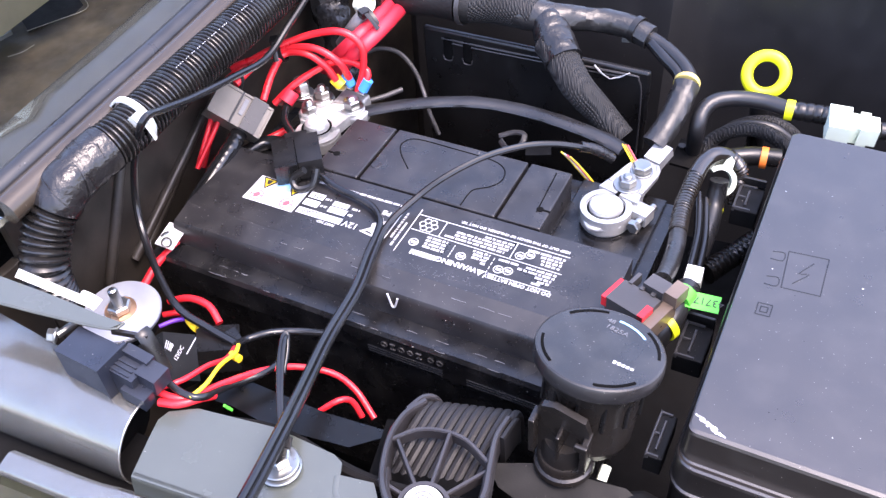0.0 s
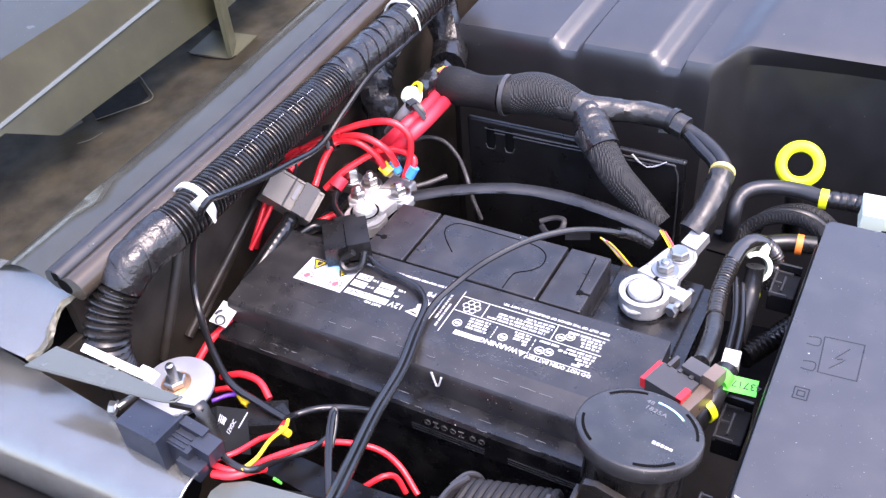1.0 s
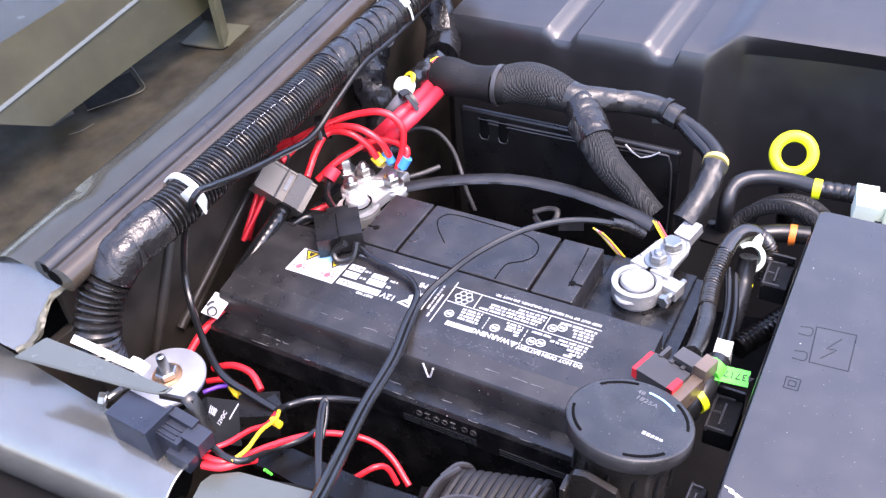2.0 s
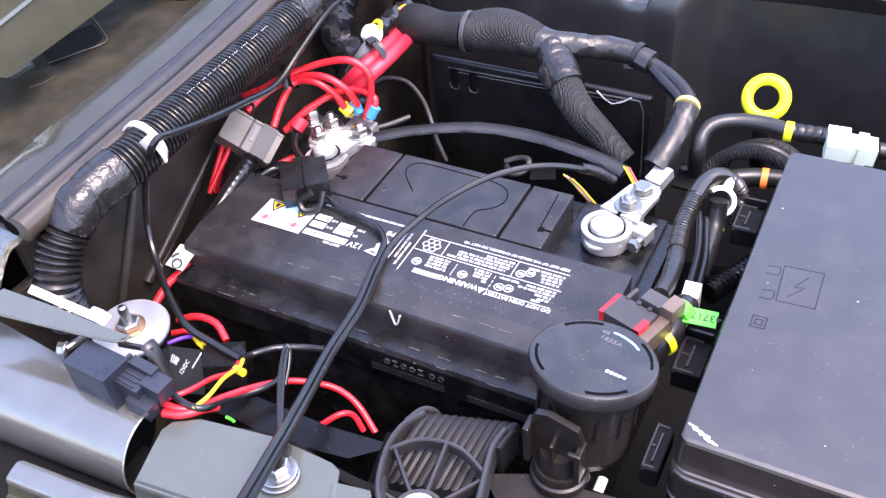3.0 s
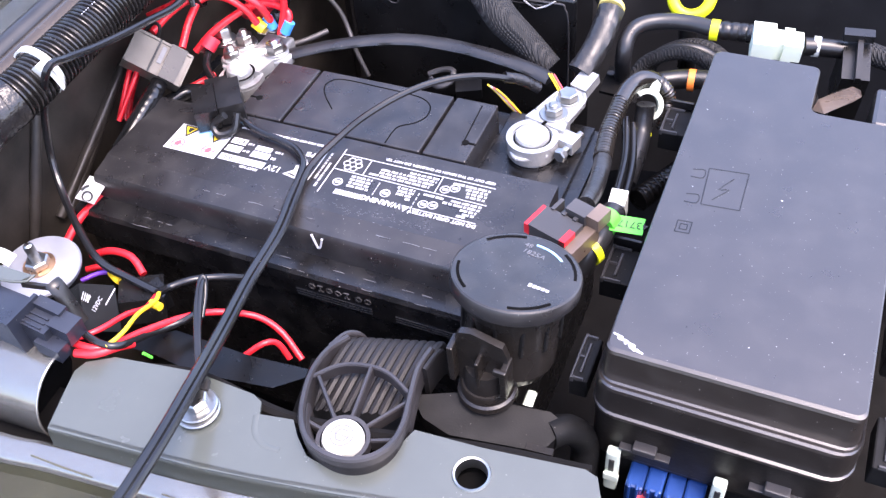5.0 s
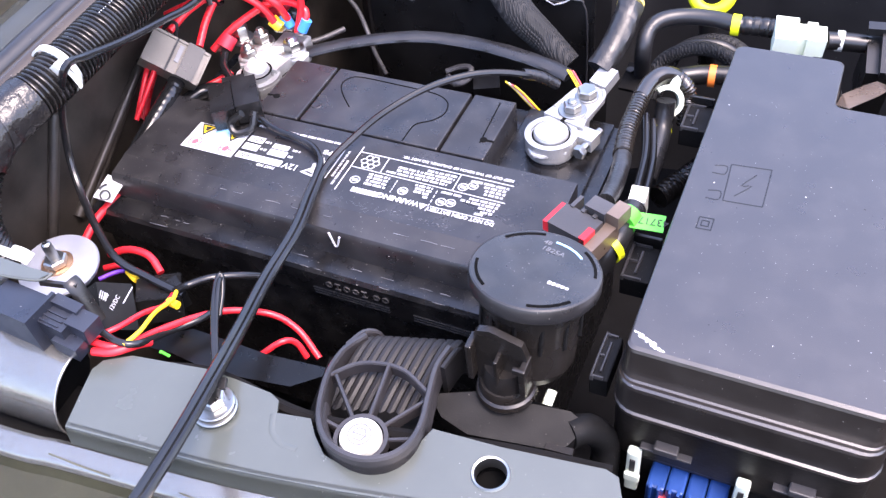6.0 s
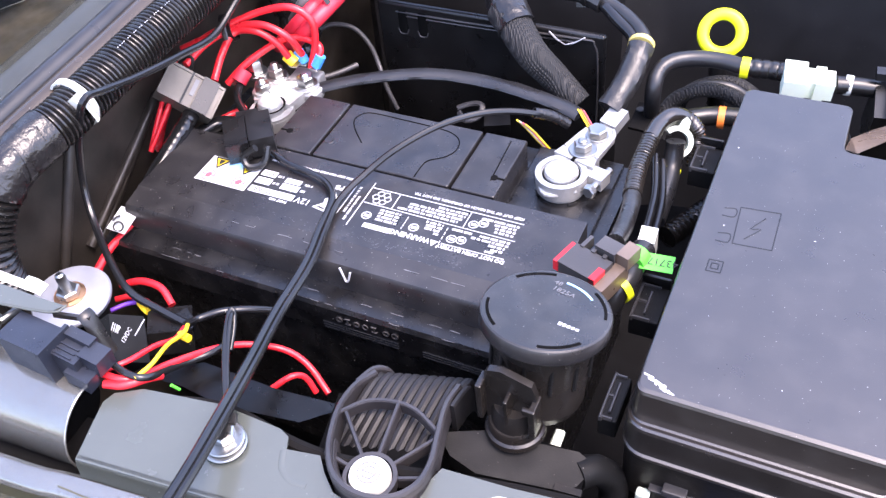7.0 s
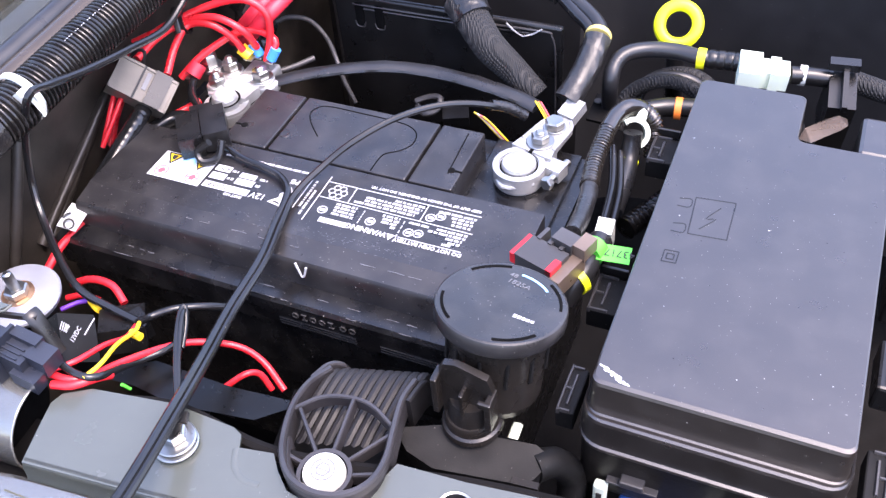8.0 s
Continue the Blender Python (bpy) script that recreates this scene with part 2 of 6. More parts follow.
    return bm


def ribbon(points, thick, high, step=0.003, inward=None):
    """Upright wall along a line, its top edge rounded; inward shifts it towards that point."""
    line = spline(points, step)
    bm = bmesh.new()
    rings = []
    for i, p in enumerate(line):
        t = line[min(i + 1, len(line) - 1)] - line[max(i - 1, 0)]
        n = Vector((-t.y, t.x, 0)).normalized()
        c = p.copy()
        if inward is not None:
            if n.dot(Vector(inward) - p) < 0:
                n = -n
            c = p + n * thick / 2
        h = thick / 2
        rings.append([bm.verts.new(c + n * a + Vector((0, 0, b))) for a, b in ((-h, -high), (-h, -h * 0.7), (-h * 0.55, 0), (h * 0.55, 0), (h, -h * 0.7), (h, -high))])
    for a, b in zip(rings, rings[1:]):
        for k in range(6):
            bm.faces.new((a[k], a[(k + 1) % 6], b[(k + 1) % 6], b[k]))
    bm.faces.new(rings[0][::-1])
    bm.faces.new(rings[-1])
    return bm


def sheet_along(line, profile):
    """Folded sheet: a (y, z) profile carried along a line of (x, y)."""
    bm = bmesh.new()
    pts = spline([(x, y, 0) for x, y in line], 0.006)
    rows = [[bm.verts.new((p.x, p.y + dy, z)) for dy, z in profile] for p in pts]
    for a, b in zip(rows, rows[1:]):
        for i in range(len(profile) - 1):
            bm.faces.new((a[i], a[i + 1], b[i + 1], b[i]))
    bmesh.ops.solidify(bm, geom=bm.faces[:], thickness=0.0012)
    return bm


def lathe(profile, at=(0, 0, 0), axis=(0, 0, 1), seg=32, bm=None, closed=True):
    """Turned solid from (radius, height) pairs round an axis."""
    bm = bm or bmesh.new()
    m = Matrix.Translation(at) @ Vector((0, 0, 1)).rotation_difference(Vector(axis)).to_matrix().to_4x4()
    rings = [[bm.verts.new(m @ Vector((r * math.cos(2 * math.pi * k / seg), r * math.sin(2 * math.pi * k / seg), h))) for k in range(seg)] for r, h in profile]
    for a, b in zip(rings, rings[1:]):
        for k in range(seg):
            bm.faces.new((a[k], a[(k + 1) % seg], b[(k + 1) % seg], b[k]))
    if closed:
        bm.faces.new(rings[0][::-1])
        bm.faces.new(rings[-1])
    return bm


def drum(r, h, at, axis=(0, 0, 1), edge=0.0006, seg=32):
    """Round block standing on at, with broken edges."""
    return lathe([(r - edge, 0), (r, edge), (r, h - edge), (r - edge, h)], at, axis, seg)


def hexagon(r, h, at, axis=(0, 0, 1)):
    return lathe([(r * 0.96, 0), (r, h * 0.1), (r, h * 0.85), (r * 0.86, h)], at, axis, 6)


def ring(r, wide, thick, at, axis=(0, 0, 1), seg=36):
    """Flat ring with a square section."""
    bm = bmesh.new()
    m = Matrix.Translation(at) @ Vector((0, 0, 1)).rotation_difference(Vector(axis)).to_matrix().to_4x4()
    prof = ((r, 0), (r - wide, 0), (r - wide, thick), (r, thick))
    rings = [[bm.verts.new(m @ Vector((q * math.cos(2 * math.pi * k / seg), q * math.sin(2 * math.pi * k / seg), h))) for k in range(seg)] for q, h in prof]
    for i in range(4):
        a, b = rings[i], rings[(i + 1) % 4]
        for k in range(seg):
            bm.faces.new((a[k], a[(k + 1) % seg], b[(k + 1) % seg], b[k]))
    return bm


def arc_bar(c, r, a0, a1, wide, z0, z1, n=14):
    """Bent bar on a circle round c, between two angles in degrees."""
    pts = [(c[0] + q * math.cos(radians(a)), c[1] + q * math.sin(radians(a))) for q, rng in ((r, range(n + 1)), (r - wide, range(n, -1, -1))) for a in (a0 + (a1 - a0) * i / n for i in rng)]
    return prism(pts, z0, z1)


def lettering(text, size, m, name, parent, material="print", bold=0.0):
    """Raised letters in the built-in font, laid with the matrix m."""
    cu = bpy.data.curves.new("letters", "FONT")
    cu.body, cu.size, cu.extrude, cu.offset, cu.resolution_u = text, size, 0.0001, bold, 2
    cu.align_x = "CENTER"
    ob = bpy.data.objects.new("letters", cu)
    me = bpy.data.meshes.new_from_object(ob)
    bpy.data.objects.remove(ob)
    bm = bmesh.new()
    bm.from_mesh(me)
    bpy.data.meshes.remove(me)
    bmesh.ops.transform(bm, matrix=m, verts=bm.verts)
    return part(name, bm, material, parent, smooth=False)


def bolt(name, at, r, parent, axis=(0, 0, 1), washer=1.6, stud=0.0, head=0.006, material="steel"):
    """Hexagon nut or bolt head on a washer, with the stud's end if it stands out."""
    ax = Vector(axis).normalized()
    b = part(name, hexagon(r, head, Vector(at) + ax * 0.0015, axis), material, parent)
    part("washer", drum(r * washer, 0.0015, at, axis, 0.0004), material, b)
    if stud:
        rad = r * 0.55
        prof = [(rad, 0)]
        n = int(stud / 0.0012)
        for i in range(n):
            prof += [(rad, i * 0.0012), (rad * 0.88, i * 0.0012 + 0.0006)]
        prof += [(rad * 0.9, stud), (rad * 0.6, stud + 0.001)]
        part("threaded_end", lathe(prof, Vector(at) + ax * head, axis, 14), material, b)
    return b


def cable(name, pts, r, material, label, category="wire", group="", **kw):
    """A single wire or hose that is a thing of its own."""
    t = thing(name, label, category, pts[len(pts) // 2], group)
    part("jacket", tube(pts, r, **kw), material, t)
    return t


def zip_tie(c, axis, r, head_dir, label, material="white", wide=0.005):
    """Cable tie: a strap ring, its locking head and the cut tail."""
    t = thing("cable_tie", label, "cable tie", c)
    ax = Vector(axis).normalized()
    part("strap", ring(r + 0.0012, 0.0016, wide, Vector(c) - ax * wide / 2, ax, 30), material, t)
    h = Vector(head_dir).normalized()
    p = Vector(c) + h * (r + 0.002)
    w = ax.cross(h)
    k = wide * 0.85
    part("locking_head", slab(p - ax * k - w * k + h * 0.004, p + ax * k - w * k + h * 0.004, p - ax * k + w * k + h * 0.004, 0.007, 0.001), material, t)
    q = p + h * 0.003 + w * 0.004
    part("tail", tube([q, q + w * 0.006 - h * 0.002, q + w * 0.014 - h * 0.008], 0.0022, 6, flat=0.4), material, t)
    return t


def corrugated(r, pitch, depth):
    return lambda s, k: r - depth * (0.5 - 0.5 * math.cos(2 * math.pi * s / pitch)) ** 2


# ---- the engine bay ----
def structure(name, bm, material, label, category, at=(0, 0, 0), smooth=True):
    ob = part(name, bm, material, None, smooth=smooth)
    return tagged(ob, label, category, kind="structure")


# plain floor and outer walls added to close the bay, shade in their colour
structure("floor", box((-0.75, -0.75, 0.58), (0.95, 0.95, 0.60), 0), "deep", "dirty bottom of the engine bay, darkened in place of shade", "floor")
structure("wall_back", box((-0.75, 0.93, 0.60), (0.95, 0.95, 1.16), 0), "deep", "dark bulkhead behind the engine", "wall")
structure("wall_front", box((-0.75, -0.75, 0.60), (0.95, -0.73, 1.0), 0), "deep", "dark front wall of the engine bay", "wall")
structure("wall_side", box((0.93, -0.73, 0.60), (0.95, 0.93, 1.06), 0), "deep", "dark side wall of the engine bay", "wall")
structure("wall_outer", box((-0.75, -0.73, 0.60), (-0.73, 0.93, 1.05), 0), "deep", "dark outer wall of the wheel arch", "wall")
# inner fender: a pressed wall with folds beside the battery
inner = structure("wall_fender", box((-0.222, -0.198, 0.60), (-0.214, 0.93, 1.072), 0.001), "inner", "dusty dark painted inner fender wall", "wall")
for a, b in (([(-0.2120, -0.1169, 0.9419), (-0.2120, 0.0012, 1.0056)]), ([(-0.2120, -0.1042, 0.9398), (-0.2120, -0.0215, 0.9938)]), ([(-0.2120, -0.1465, 0.9431), (-0.2120, -0.0934, 1.0260)])):
    part("pressed_fold", tube([a, b], 0.0042, 16, step=0.02), "inner", inner)


part("front_run", box((-0.222, -0.33, 0.60), (-0.214, -0.1985, 1.018), 0.001), "inner", inner)


# ---- fender, its edge and the parts outside it ----
def fender():
    t = thing("fender", "grey-green painted fender edge with a pressed flange", "fender", (-0.26, 0.0, 1.07))
    # flange beside the rubber seal: a folded sheet along the bay, rising to the back
    prof = [(-0.196, 1.062), (-0.197, 1.073), (-0.204, 1.0735), (-0.215, 1.0742), (-0.228, 1.0775), (-0.240, 1.0788), (-0.252, 1.0765), (-0.264, 1.0700), (-0.275, 1.0605), (-0.285, 1.050)]
    low = thing("trough", "dusty brown painted trough beside the fender", "body panel", (-0.37, 0.2, 1.03))
    bm = bmesh.new()
    pans = [[bm.verts.new((x - 0.045 * max(0, y), y, z + 0.055 * (y + 0.205))) for x, z in ((-0.284, 1.0505), (-0.30, 1.044), (-0.38, 1.040), (-0.74, 1.034))] for y in (-0.255, -0.1, 0.0, 0.2, 0.5, 0.92)]
    for a, b in zip(pans, pans[1:]):
        for i in range(3):
            bm.faces.new((a[i], a[i + 1], b[i + 1], b[i]))
    bmesh.ops.solidify(bm, geom=bm.faces[:], thickness=0.0015)
    part("pan", bm, "trough", low)
    for pts in ([(-0.3660, -0.0440, 1.0502), (-0.3590, -0.0350, 1.0507), (-0.3560, -0.0230, 1.0514)], [(-0.3400, -0.0700, 1.0487), (-0.3330, -0.0640, 1.0490)], [(-0.3190, -0.0820, 1.0480), (-0.3110, -0.0700, 1.0487)]):
        part("pale_scuff", tube(pts, 0.0008, 6, flat=0.25, wobble=0.9, step=0.001), "sealant", low)
    bm = bmesh.new()
    rows = []
    ys = [-0.205 + i * 0.02 for i in range(57)]
    for y in ys:
        row = []
        lift = 0.055 * (y + 0.205)
        for i, (x, z) in enumerate(prof):
            dent = 0.0
            if 3 <= i <= 6:
                dent = -0.007 * math.exp(-((y + 0.125) / 0.012) ** 2) * (i - 2) / 4
            row.append(bm.verts.new((x - 0.045 * max(0, y), y, z + lift + dent)))
        rows.append(row)
    for a, b in zip(rows, rows[1:]):
        for i in range(len(prof) - 1):
            bm.faces.new((a[i], a[i + 1], b[i + 1], b[i]))
    bmesh.ops.solidify(bm, geom=bm.faces[:], thickness=0.0015)
    part("flange", bm, "fender", t)
    # rounded corner sheet in front of the seal, falling away to the front
    edge = [(-0.196, -0.195, 1.072), (-0.192, -0.201, 1.067), (-0.202, -0.21, 1.06), (-0.202, -0.222, 1.052), (-0.2, -0.235, 1.044), (-0.207, -0.246, 1.04)]
    bm = bmesh.new()
    rows = []
    for p in spline(edge, 0.004):
        row = []
        for k in range(14):
            u = k / 13
            row.append(bm.verts.new((p.x - 0.17 * u, p.y - 0.012 * u * (1 - u), p.z + 0.010 * math.sin(u * 3.1) * (1.072 - p.z) / 0.03 - 0.014 * u * u)))
        rows.append(row)
    for a, b in zip(rows, rows[1:]):
        for k in range(13):
            bm.faces.new((a[k], a[k + 1], b[k + 1], b[k]))
    bmesh.ops.solidify(bm, geom=bm.faces[:], thickness=0.0015)
    # paler than the flange: reflected sky put into the paint
    part("corner_sheet", bm, "panel_gloss", t, "painted corner sheet with sky brightness in its colour")
    part("sealant_bead", tube([Vector(p) + Vector((-0.001, 0, 0.0008)) for p in edge[1:]], 0.0026, 10, wobble=0.9, step=0.0015, flat=0.8), "sealant", t, "rough pale seam sealant")
    return t


fender()


def outer_panel():
    """The folded panel that stands beyond the fender's trough."""
    t = thing("body_panel", "olive-grey folded body panel with an edge painted pale as if lit", "body panel", (-0.40, 0.05, 1.04))
    a, b = (-0.3500, -0.1131, 1.1112), (-0.3500, 0.0763, 1.1336)
    c, d = (-0.3500, -0.0744, 1.0826), (-0.3500, 0.1151, 1.0929)
    a, b, c, d = Vector(a), Vector(b), Vector(c), Vector(d)
    run = (b - a).normalized()
    a2, b2 = a - run * 0.15, b + run * 0.5
    c2, d2 = c + Vector((0, -0.004, 0)), d + run * 0.5
    d2 = d + run * 0.5
    bm = bmesh.new()
    top = [a2, a, a + run * 0.05, b, b2]
    foot = [a2 + Vector((0.002, 0, -0.003)), a + Vector((0.003, 0, -0.005)), c + Vector((0.010, 0, 0)), d + Vector((0.012, 0, 0)), d2 + Vector((0.012, 0, 0))]
    hi, lo = [bm.verts.new(p) for p in top], [bm.verts.new(p) for p in foot]
    for k in range(4):
        bm.faces.new((lo[k], lo[k + 1], hi[k + 1], hi[k]))
    bmesh.ops.solidify(bm, geom=bm.faces[:], thickness=-0.002)
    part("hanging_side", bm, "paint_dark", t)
    # paler paint than the side, for the light caught along the roll
    part("rolled_edge", tube([a2, a, b, b2], 0.0022, 8, step=0.02), "paint", t, "rolled edge in paler paint for the light on it")
    up0, up1 = Vector((-0.3700, -0.0809, 1.1423)), Vector((-0.3700, 0.0446, 1.1444))
    r2 = (up1 - up0).normalized()
    up0, up1 = up0 - r2 * 0.15, up1 + r2 * 0.5
    bm = bmesh.new()
    bm.faces.new([bm.verts.new(p) for p in (a2 + Vector((-0.002, 0, 0)), b2 + Vector((-0.002, 0, 0)), up1, up0)])
    bmesh.ops.solidify(bm, geom=bm.faces[:], thickness=0.002)
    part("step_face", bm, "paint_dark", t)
    part("upper_edge", tube([up0, up1], 0.002, 8, step=0.02), "paint", t, "pale upper edge")
    bm = bmesh.new()
    far = Vector((-0.25, 0, 0.035))
    bm.faces.new([bm.verts.new(p) for p in (up0, up1, up1 + far, up0 + far)])
    bmesh.ops.solidify(bm, geom=bm.faces[:], thickness=0.002)
    part("top_sheet", bm, "paint", t, "glossy grey top sheet")
    return t


outer_panel()
t = thing("rubber_pad", "dark worn rubber pad stuck in the trough", "pad", (-0.3690, 0.0170, 1.0580))
part("pad", slab((-0.3763, -0.0092, 1.0520), (-0.3503, 0.0348, 1.0545), (-0.4093, 0.0158, 1.0530), 0.003, 0.0006), "deep", t)
part("torn_edge", tube([(-0.3768, -0.0102, 1.0526), (-0.3623, 0.0108, 1.0540), (-0.3493, 0.0348, 1.0552), (-0.3683, 0.0498, 1.0556), (-0.3963, 0.0658, 1.0575), (-0.4023, 0.0688, 1.0580)], 0.0004, 6, wobble=0.6), "sealant", t)
t = thing("bracket_foot", "olive-grey folded sheet bracket standing in the trough", "bracket", (-0.34, 0.13, 1.06))
part("foot", slab((-0.3713, 0.1128, 1.0595), (-0.3173, 0.1158, 1.0610), (-0.3913, 0.1548, 1.0630), 0.002, 0.0008), "paint_dark", t)
part("upright", prism([(-0.3220, 0.1150), (-0.3180, 0.1165), (-0.3330, 0.1420), (-0.3375, 0.1405)], 1.060, 1.160, 0.0006), "paint_dark", t)
# near-black web and fold line: the bracket's shade put into the colour
part("web", prism([(-0.3375, 0.1420), (-0.3360, 0.1440), (-0.3900, 0.1700), (-0.3915, 0.1680)], 1.060, 1.160, 0.0006), "deep", t)
part("fold_line", tube([(-0.3723, 0.1130, 1.0600), (-0.3563, 0.1095, 1.0605), (-0.3213, 0.1130, 1.0615), (-0.3168, 0.1200, 1.0625)], 0.0006, 6), "deep", t)
t = thing("small_clip", "small grey sheet clip under the panel", "clip", (-0.4151, -0.0146, 1.0450))
part("clip", slab((-0.3852, -0.0440, 1.0570), (-0.3823, -0.0198, 1.0570), (-0.3986, -0.0362, 1.0570), 0.003, 0.0006), "fender", t)


def rubber_seal():
    t = thing("rubber_seal", "black rubber hood seal strip on the fender edge", "seal", (-0.2, 0, 1.09))
    y0, y1 = -0.207, 0.9
    def run(x, z):
        return [(x - 0.045 * max(0, y), y, z + 0.055 * (y + 0.205)) for y in (y0, -0.1, 0.0, 0.2, 0.5, y1)]
    # black tube draws the shade between the two beads
    part("shaded_groove", tube(run(-0.1955, 1.0775), 0.0065, 10, step=0.02), "void", t)
    part("upper_bead", tube(run(-0.2030, 1.0810), 0.0086, 18, step=0.02), "rubber", t)
    part("bulb", tube(run(-0.1868, 1.0785), 0.0096, 18, step=0.02), "bulb", t, "dusty rubber bulb with a brown reflection in its colour")
    # black box for the unlit inside of the seal's end
    part("hollow_end", box((-0.2040, y0 - 0.0006, 1.080), (-0.198, y0 + 0.002, 1.0875), 0.0005), "void", t)
    return t


rubber_seal()


def front_corner():
    """Rounded painted body corner in front of the bay, with the open end of its roll."""
    t = thing("headlamp_panel", "glossy grey-green rounded front body panel", "body panel", (-0.12, -0.30, 1.0))
    a, b = Vector((-0.2996, -0.2798, 1.0200)), Vector((-0.0503, -0.2670, 1.0200))
    ax = (b - a).normalized()
    side = Vector((0, 0, 1)).cross(ax).normalized()
    if side.y > 0:
        side = -side
    bm = bmesh.new()
    rows = []
    for i in range(24):
        p = a + (b - a) * i / 23
        row = []
        for k in range(17):
            ang = radians(-50 + 140 * min(k, 12) / 12)
            flat = 0.012 * max(0, k - 12) * (1 - 0.8 * i / 23)
            row.append(bm.verts.new(p + side * (math.cos(ang) * 0.028 + 0.001 - flat) + Vector((0, 0, math.sin(ang) * 0.029 - 0.020 - 0.10 * flat))))
        rows.append(row)
    for r0, r1 in zip(rows, rows[1:]):
        for k in range(16):
            bm.faces.new((r0[k], r0[k + 1], r1[k + 1], r1[k]))
    rim = [v.co.copy() for v in rows[-1]]
    bmesh.ops.solidify(bm, geom=bm.faces[:], thickness=0.0015)
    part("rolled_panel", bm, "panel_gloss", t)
    end = [p + ax * 0.001 for p in rim]
    part("edge_fold", tube(end, 0.0007, 8), "panel_gloss", t)
    # black plug stands for the shade inside the open roll
    part("dark_hollow", tube([b - ax * 0.05 - Vector((0, 0, 0.022)), b - ax * 0.02 - Vector((0, 0, 0.022))], 0.022, 18), "void", t)
    return t


front_corner()


def radiator_support():
    t = thing("radiator_support", "grey painted sheet metal radiator support panel", "body panel", (0.15, -0.28, 1.0))
    pts = [(x, y, 1.0250) for x, y in ((-0.0262, -0.3030), (-0.0330, -0.2800), (-0.0362, -0.2680), (-0.0340, -0.2610), (-0.0200, -0.2525), (0.0273, -0.2453), (0.0666, -0.2467), (0.0730, -0.2493), (0.0761, -0.2562), (0.0945, -0.2530), (0.1015, -0.2610), (0.1110, -0.2690), (0.1260, -0.2715), (0.1390, -0.2690), (0.1490, -0.2600), (0.1530, -0.2450), (0.1558, -0.2367), (0.1917, -0.2343), (0.2418, -0.2280), (0.2485, -0.2300), (0.2521, -0.2380), (0.2619, -0.2562), (0.1270, -0.2838), (0.0630, -0.2942))]
    hole = Vector((0.1919, -0.2497, 1.0250))
    # sheet with a punched hole: bridge the outline to the hole's rim
    bm = bmesh.new()
    outer = [bm.verts.new(p) for p in pts]
    inner_v = [bm.verts.new(hole + Vector((0.0084 * math.cos(a), 0.0084 * math.sin(a), 0))) for a in (2 * math.pi * k / 24 for k in range(24))]
    edges = [bm.edges.new((v[i], v[(i + 1) % len(v)])) for v in (outer, inner_v) for i in range(len(v))]
    bmesh.ops.triangle_fill(bm, edges=edges, use_beauty=True)
    bmesh.ops.recalc_face_normals(bm, faces=bm.faces)
    bmesh.ops.solidify(bm, geom=bm.faces[:], thickness=0.002)
    part("top_sheet", bm, "paint", t, smooth=False)
    part("hole_flange", lathe([(0.0096, 0.0), (0.0091, 0.0010), (0.0081, 0.0006), (0.0076, -0.007), (0.0082, -0.007), (0.0085, -0.001)], hole + Vector((0, 0, 0.0002)), seg=28, closed=False), "steel", t, "bare metal rim of a punched hole")
    # black disc stands for the shade down in the hole
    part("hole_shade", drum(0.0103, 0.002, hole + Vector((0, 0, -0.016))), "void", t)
    # front edge folded down to a narrow bright ledge, then down again
    f = [(-0.0262, -0.3030), (0.0630, -0.2942), (0.1270, -0.2838), (0.2619, -0.2562)]
    part("front_fold", sheet_along(f, [(0.0030, 1.0252), (0.0012, 1.0250), (-0.0002, 1.0240), (-0.0010, 1.0220), (-0.0022, 1.0140), (-0.0030, 1.0122)]), "paint", t)
    g2 = [(-0.1100, -0.3130), (-0.0530, -0.3090), (-0.0262, -0.3050), (0.0630, -0.2958), (0.1270, -0.2852), (0.2619, -0.2575)]
    # ledge's sky sheen put in with the paler paint
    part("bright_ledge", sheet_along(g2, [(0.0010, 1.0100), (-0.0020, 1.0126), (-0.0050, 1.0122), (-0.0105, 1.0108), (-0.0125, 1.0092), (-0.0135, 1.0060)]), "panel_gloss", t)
    # darker olive paint puts the shade of the front-facing drop into the colour
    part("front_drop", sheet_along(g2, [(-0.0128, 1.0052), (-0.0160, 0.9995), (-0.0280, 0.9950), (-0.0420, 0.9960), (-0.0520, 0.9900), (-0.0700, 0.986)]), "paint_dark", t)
    for k, (x, y) in enumerate(((-0.034, -0.3150), (0.046, -0.3085))):
        part("dark_streak", tube([(x, y, 1.0122), (x + 0.022, y + 0.0002, 1.0122), (x + 0.040, y + 0.0012, 1.0118)], 0.0004, 6, flat=0.15, wobble=0.7), "paint_dark", t)
    raised = [(0.0747, -0.2574, 1.0260), (0.0792, -0.2665, 1.0260), (0.0872, -0.2712, 1.0260), (0.0965, -0.2712, 1.0260)]
    part("pressed_line", tube([(x, y, 1.0250) for x, y, z in raised], 0.0016, 8, flat=0.2), "paint", t)
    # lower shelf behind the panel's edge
    # near-black in place of the panel's paint, for the shade behind its edge
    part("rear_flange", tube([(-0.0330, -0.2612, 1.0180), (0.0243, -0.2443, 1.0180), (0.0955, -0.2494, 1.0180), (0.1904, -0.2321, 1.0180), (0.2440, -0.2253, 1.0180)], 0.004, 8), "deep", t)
    return t


radiator_support()
# added solid block, coloured for the shaded space below the front panel
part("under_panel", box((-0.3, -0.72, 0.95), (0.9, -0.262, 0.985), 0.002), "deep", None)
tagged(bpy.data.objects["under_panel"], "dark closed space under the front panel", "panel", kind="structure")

t = thing("ground_bolt", "zinc hexagon bolt on two washers holding a ring terminal", "bolt", (0.0435, -0.2645, 1.0260))
g = Vector((0.0446, -0.2655, 1.0270))
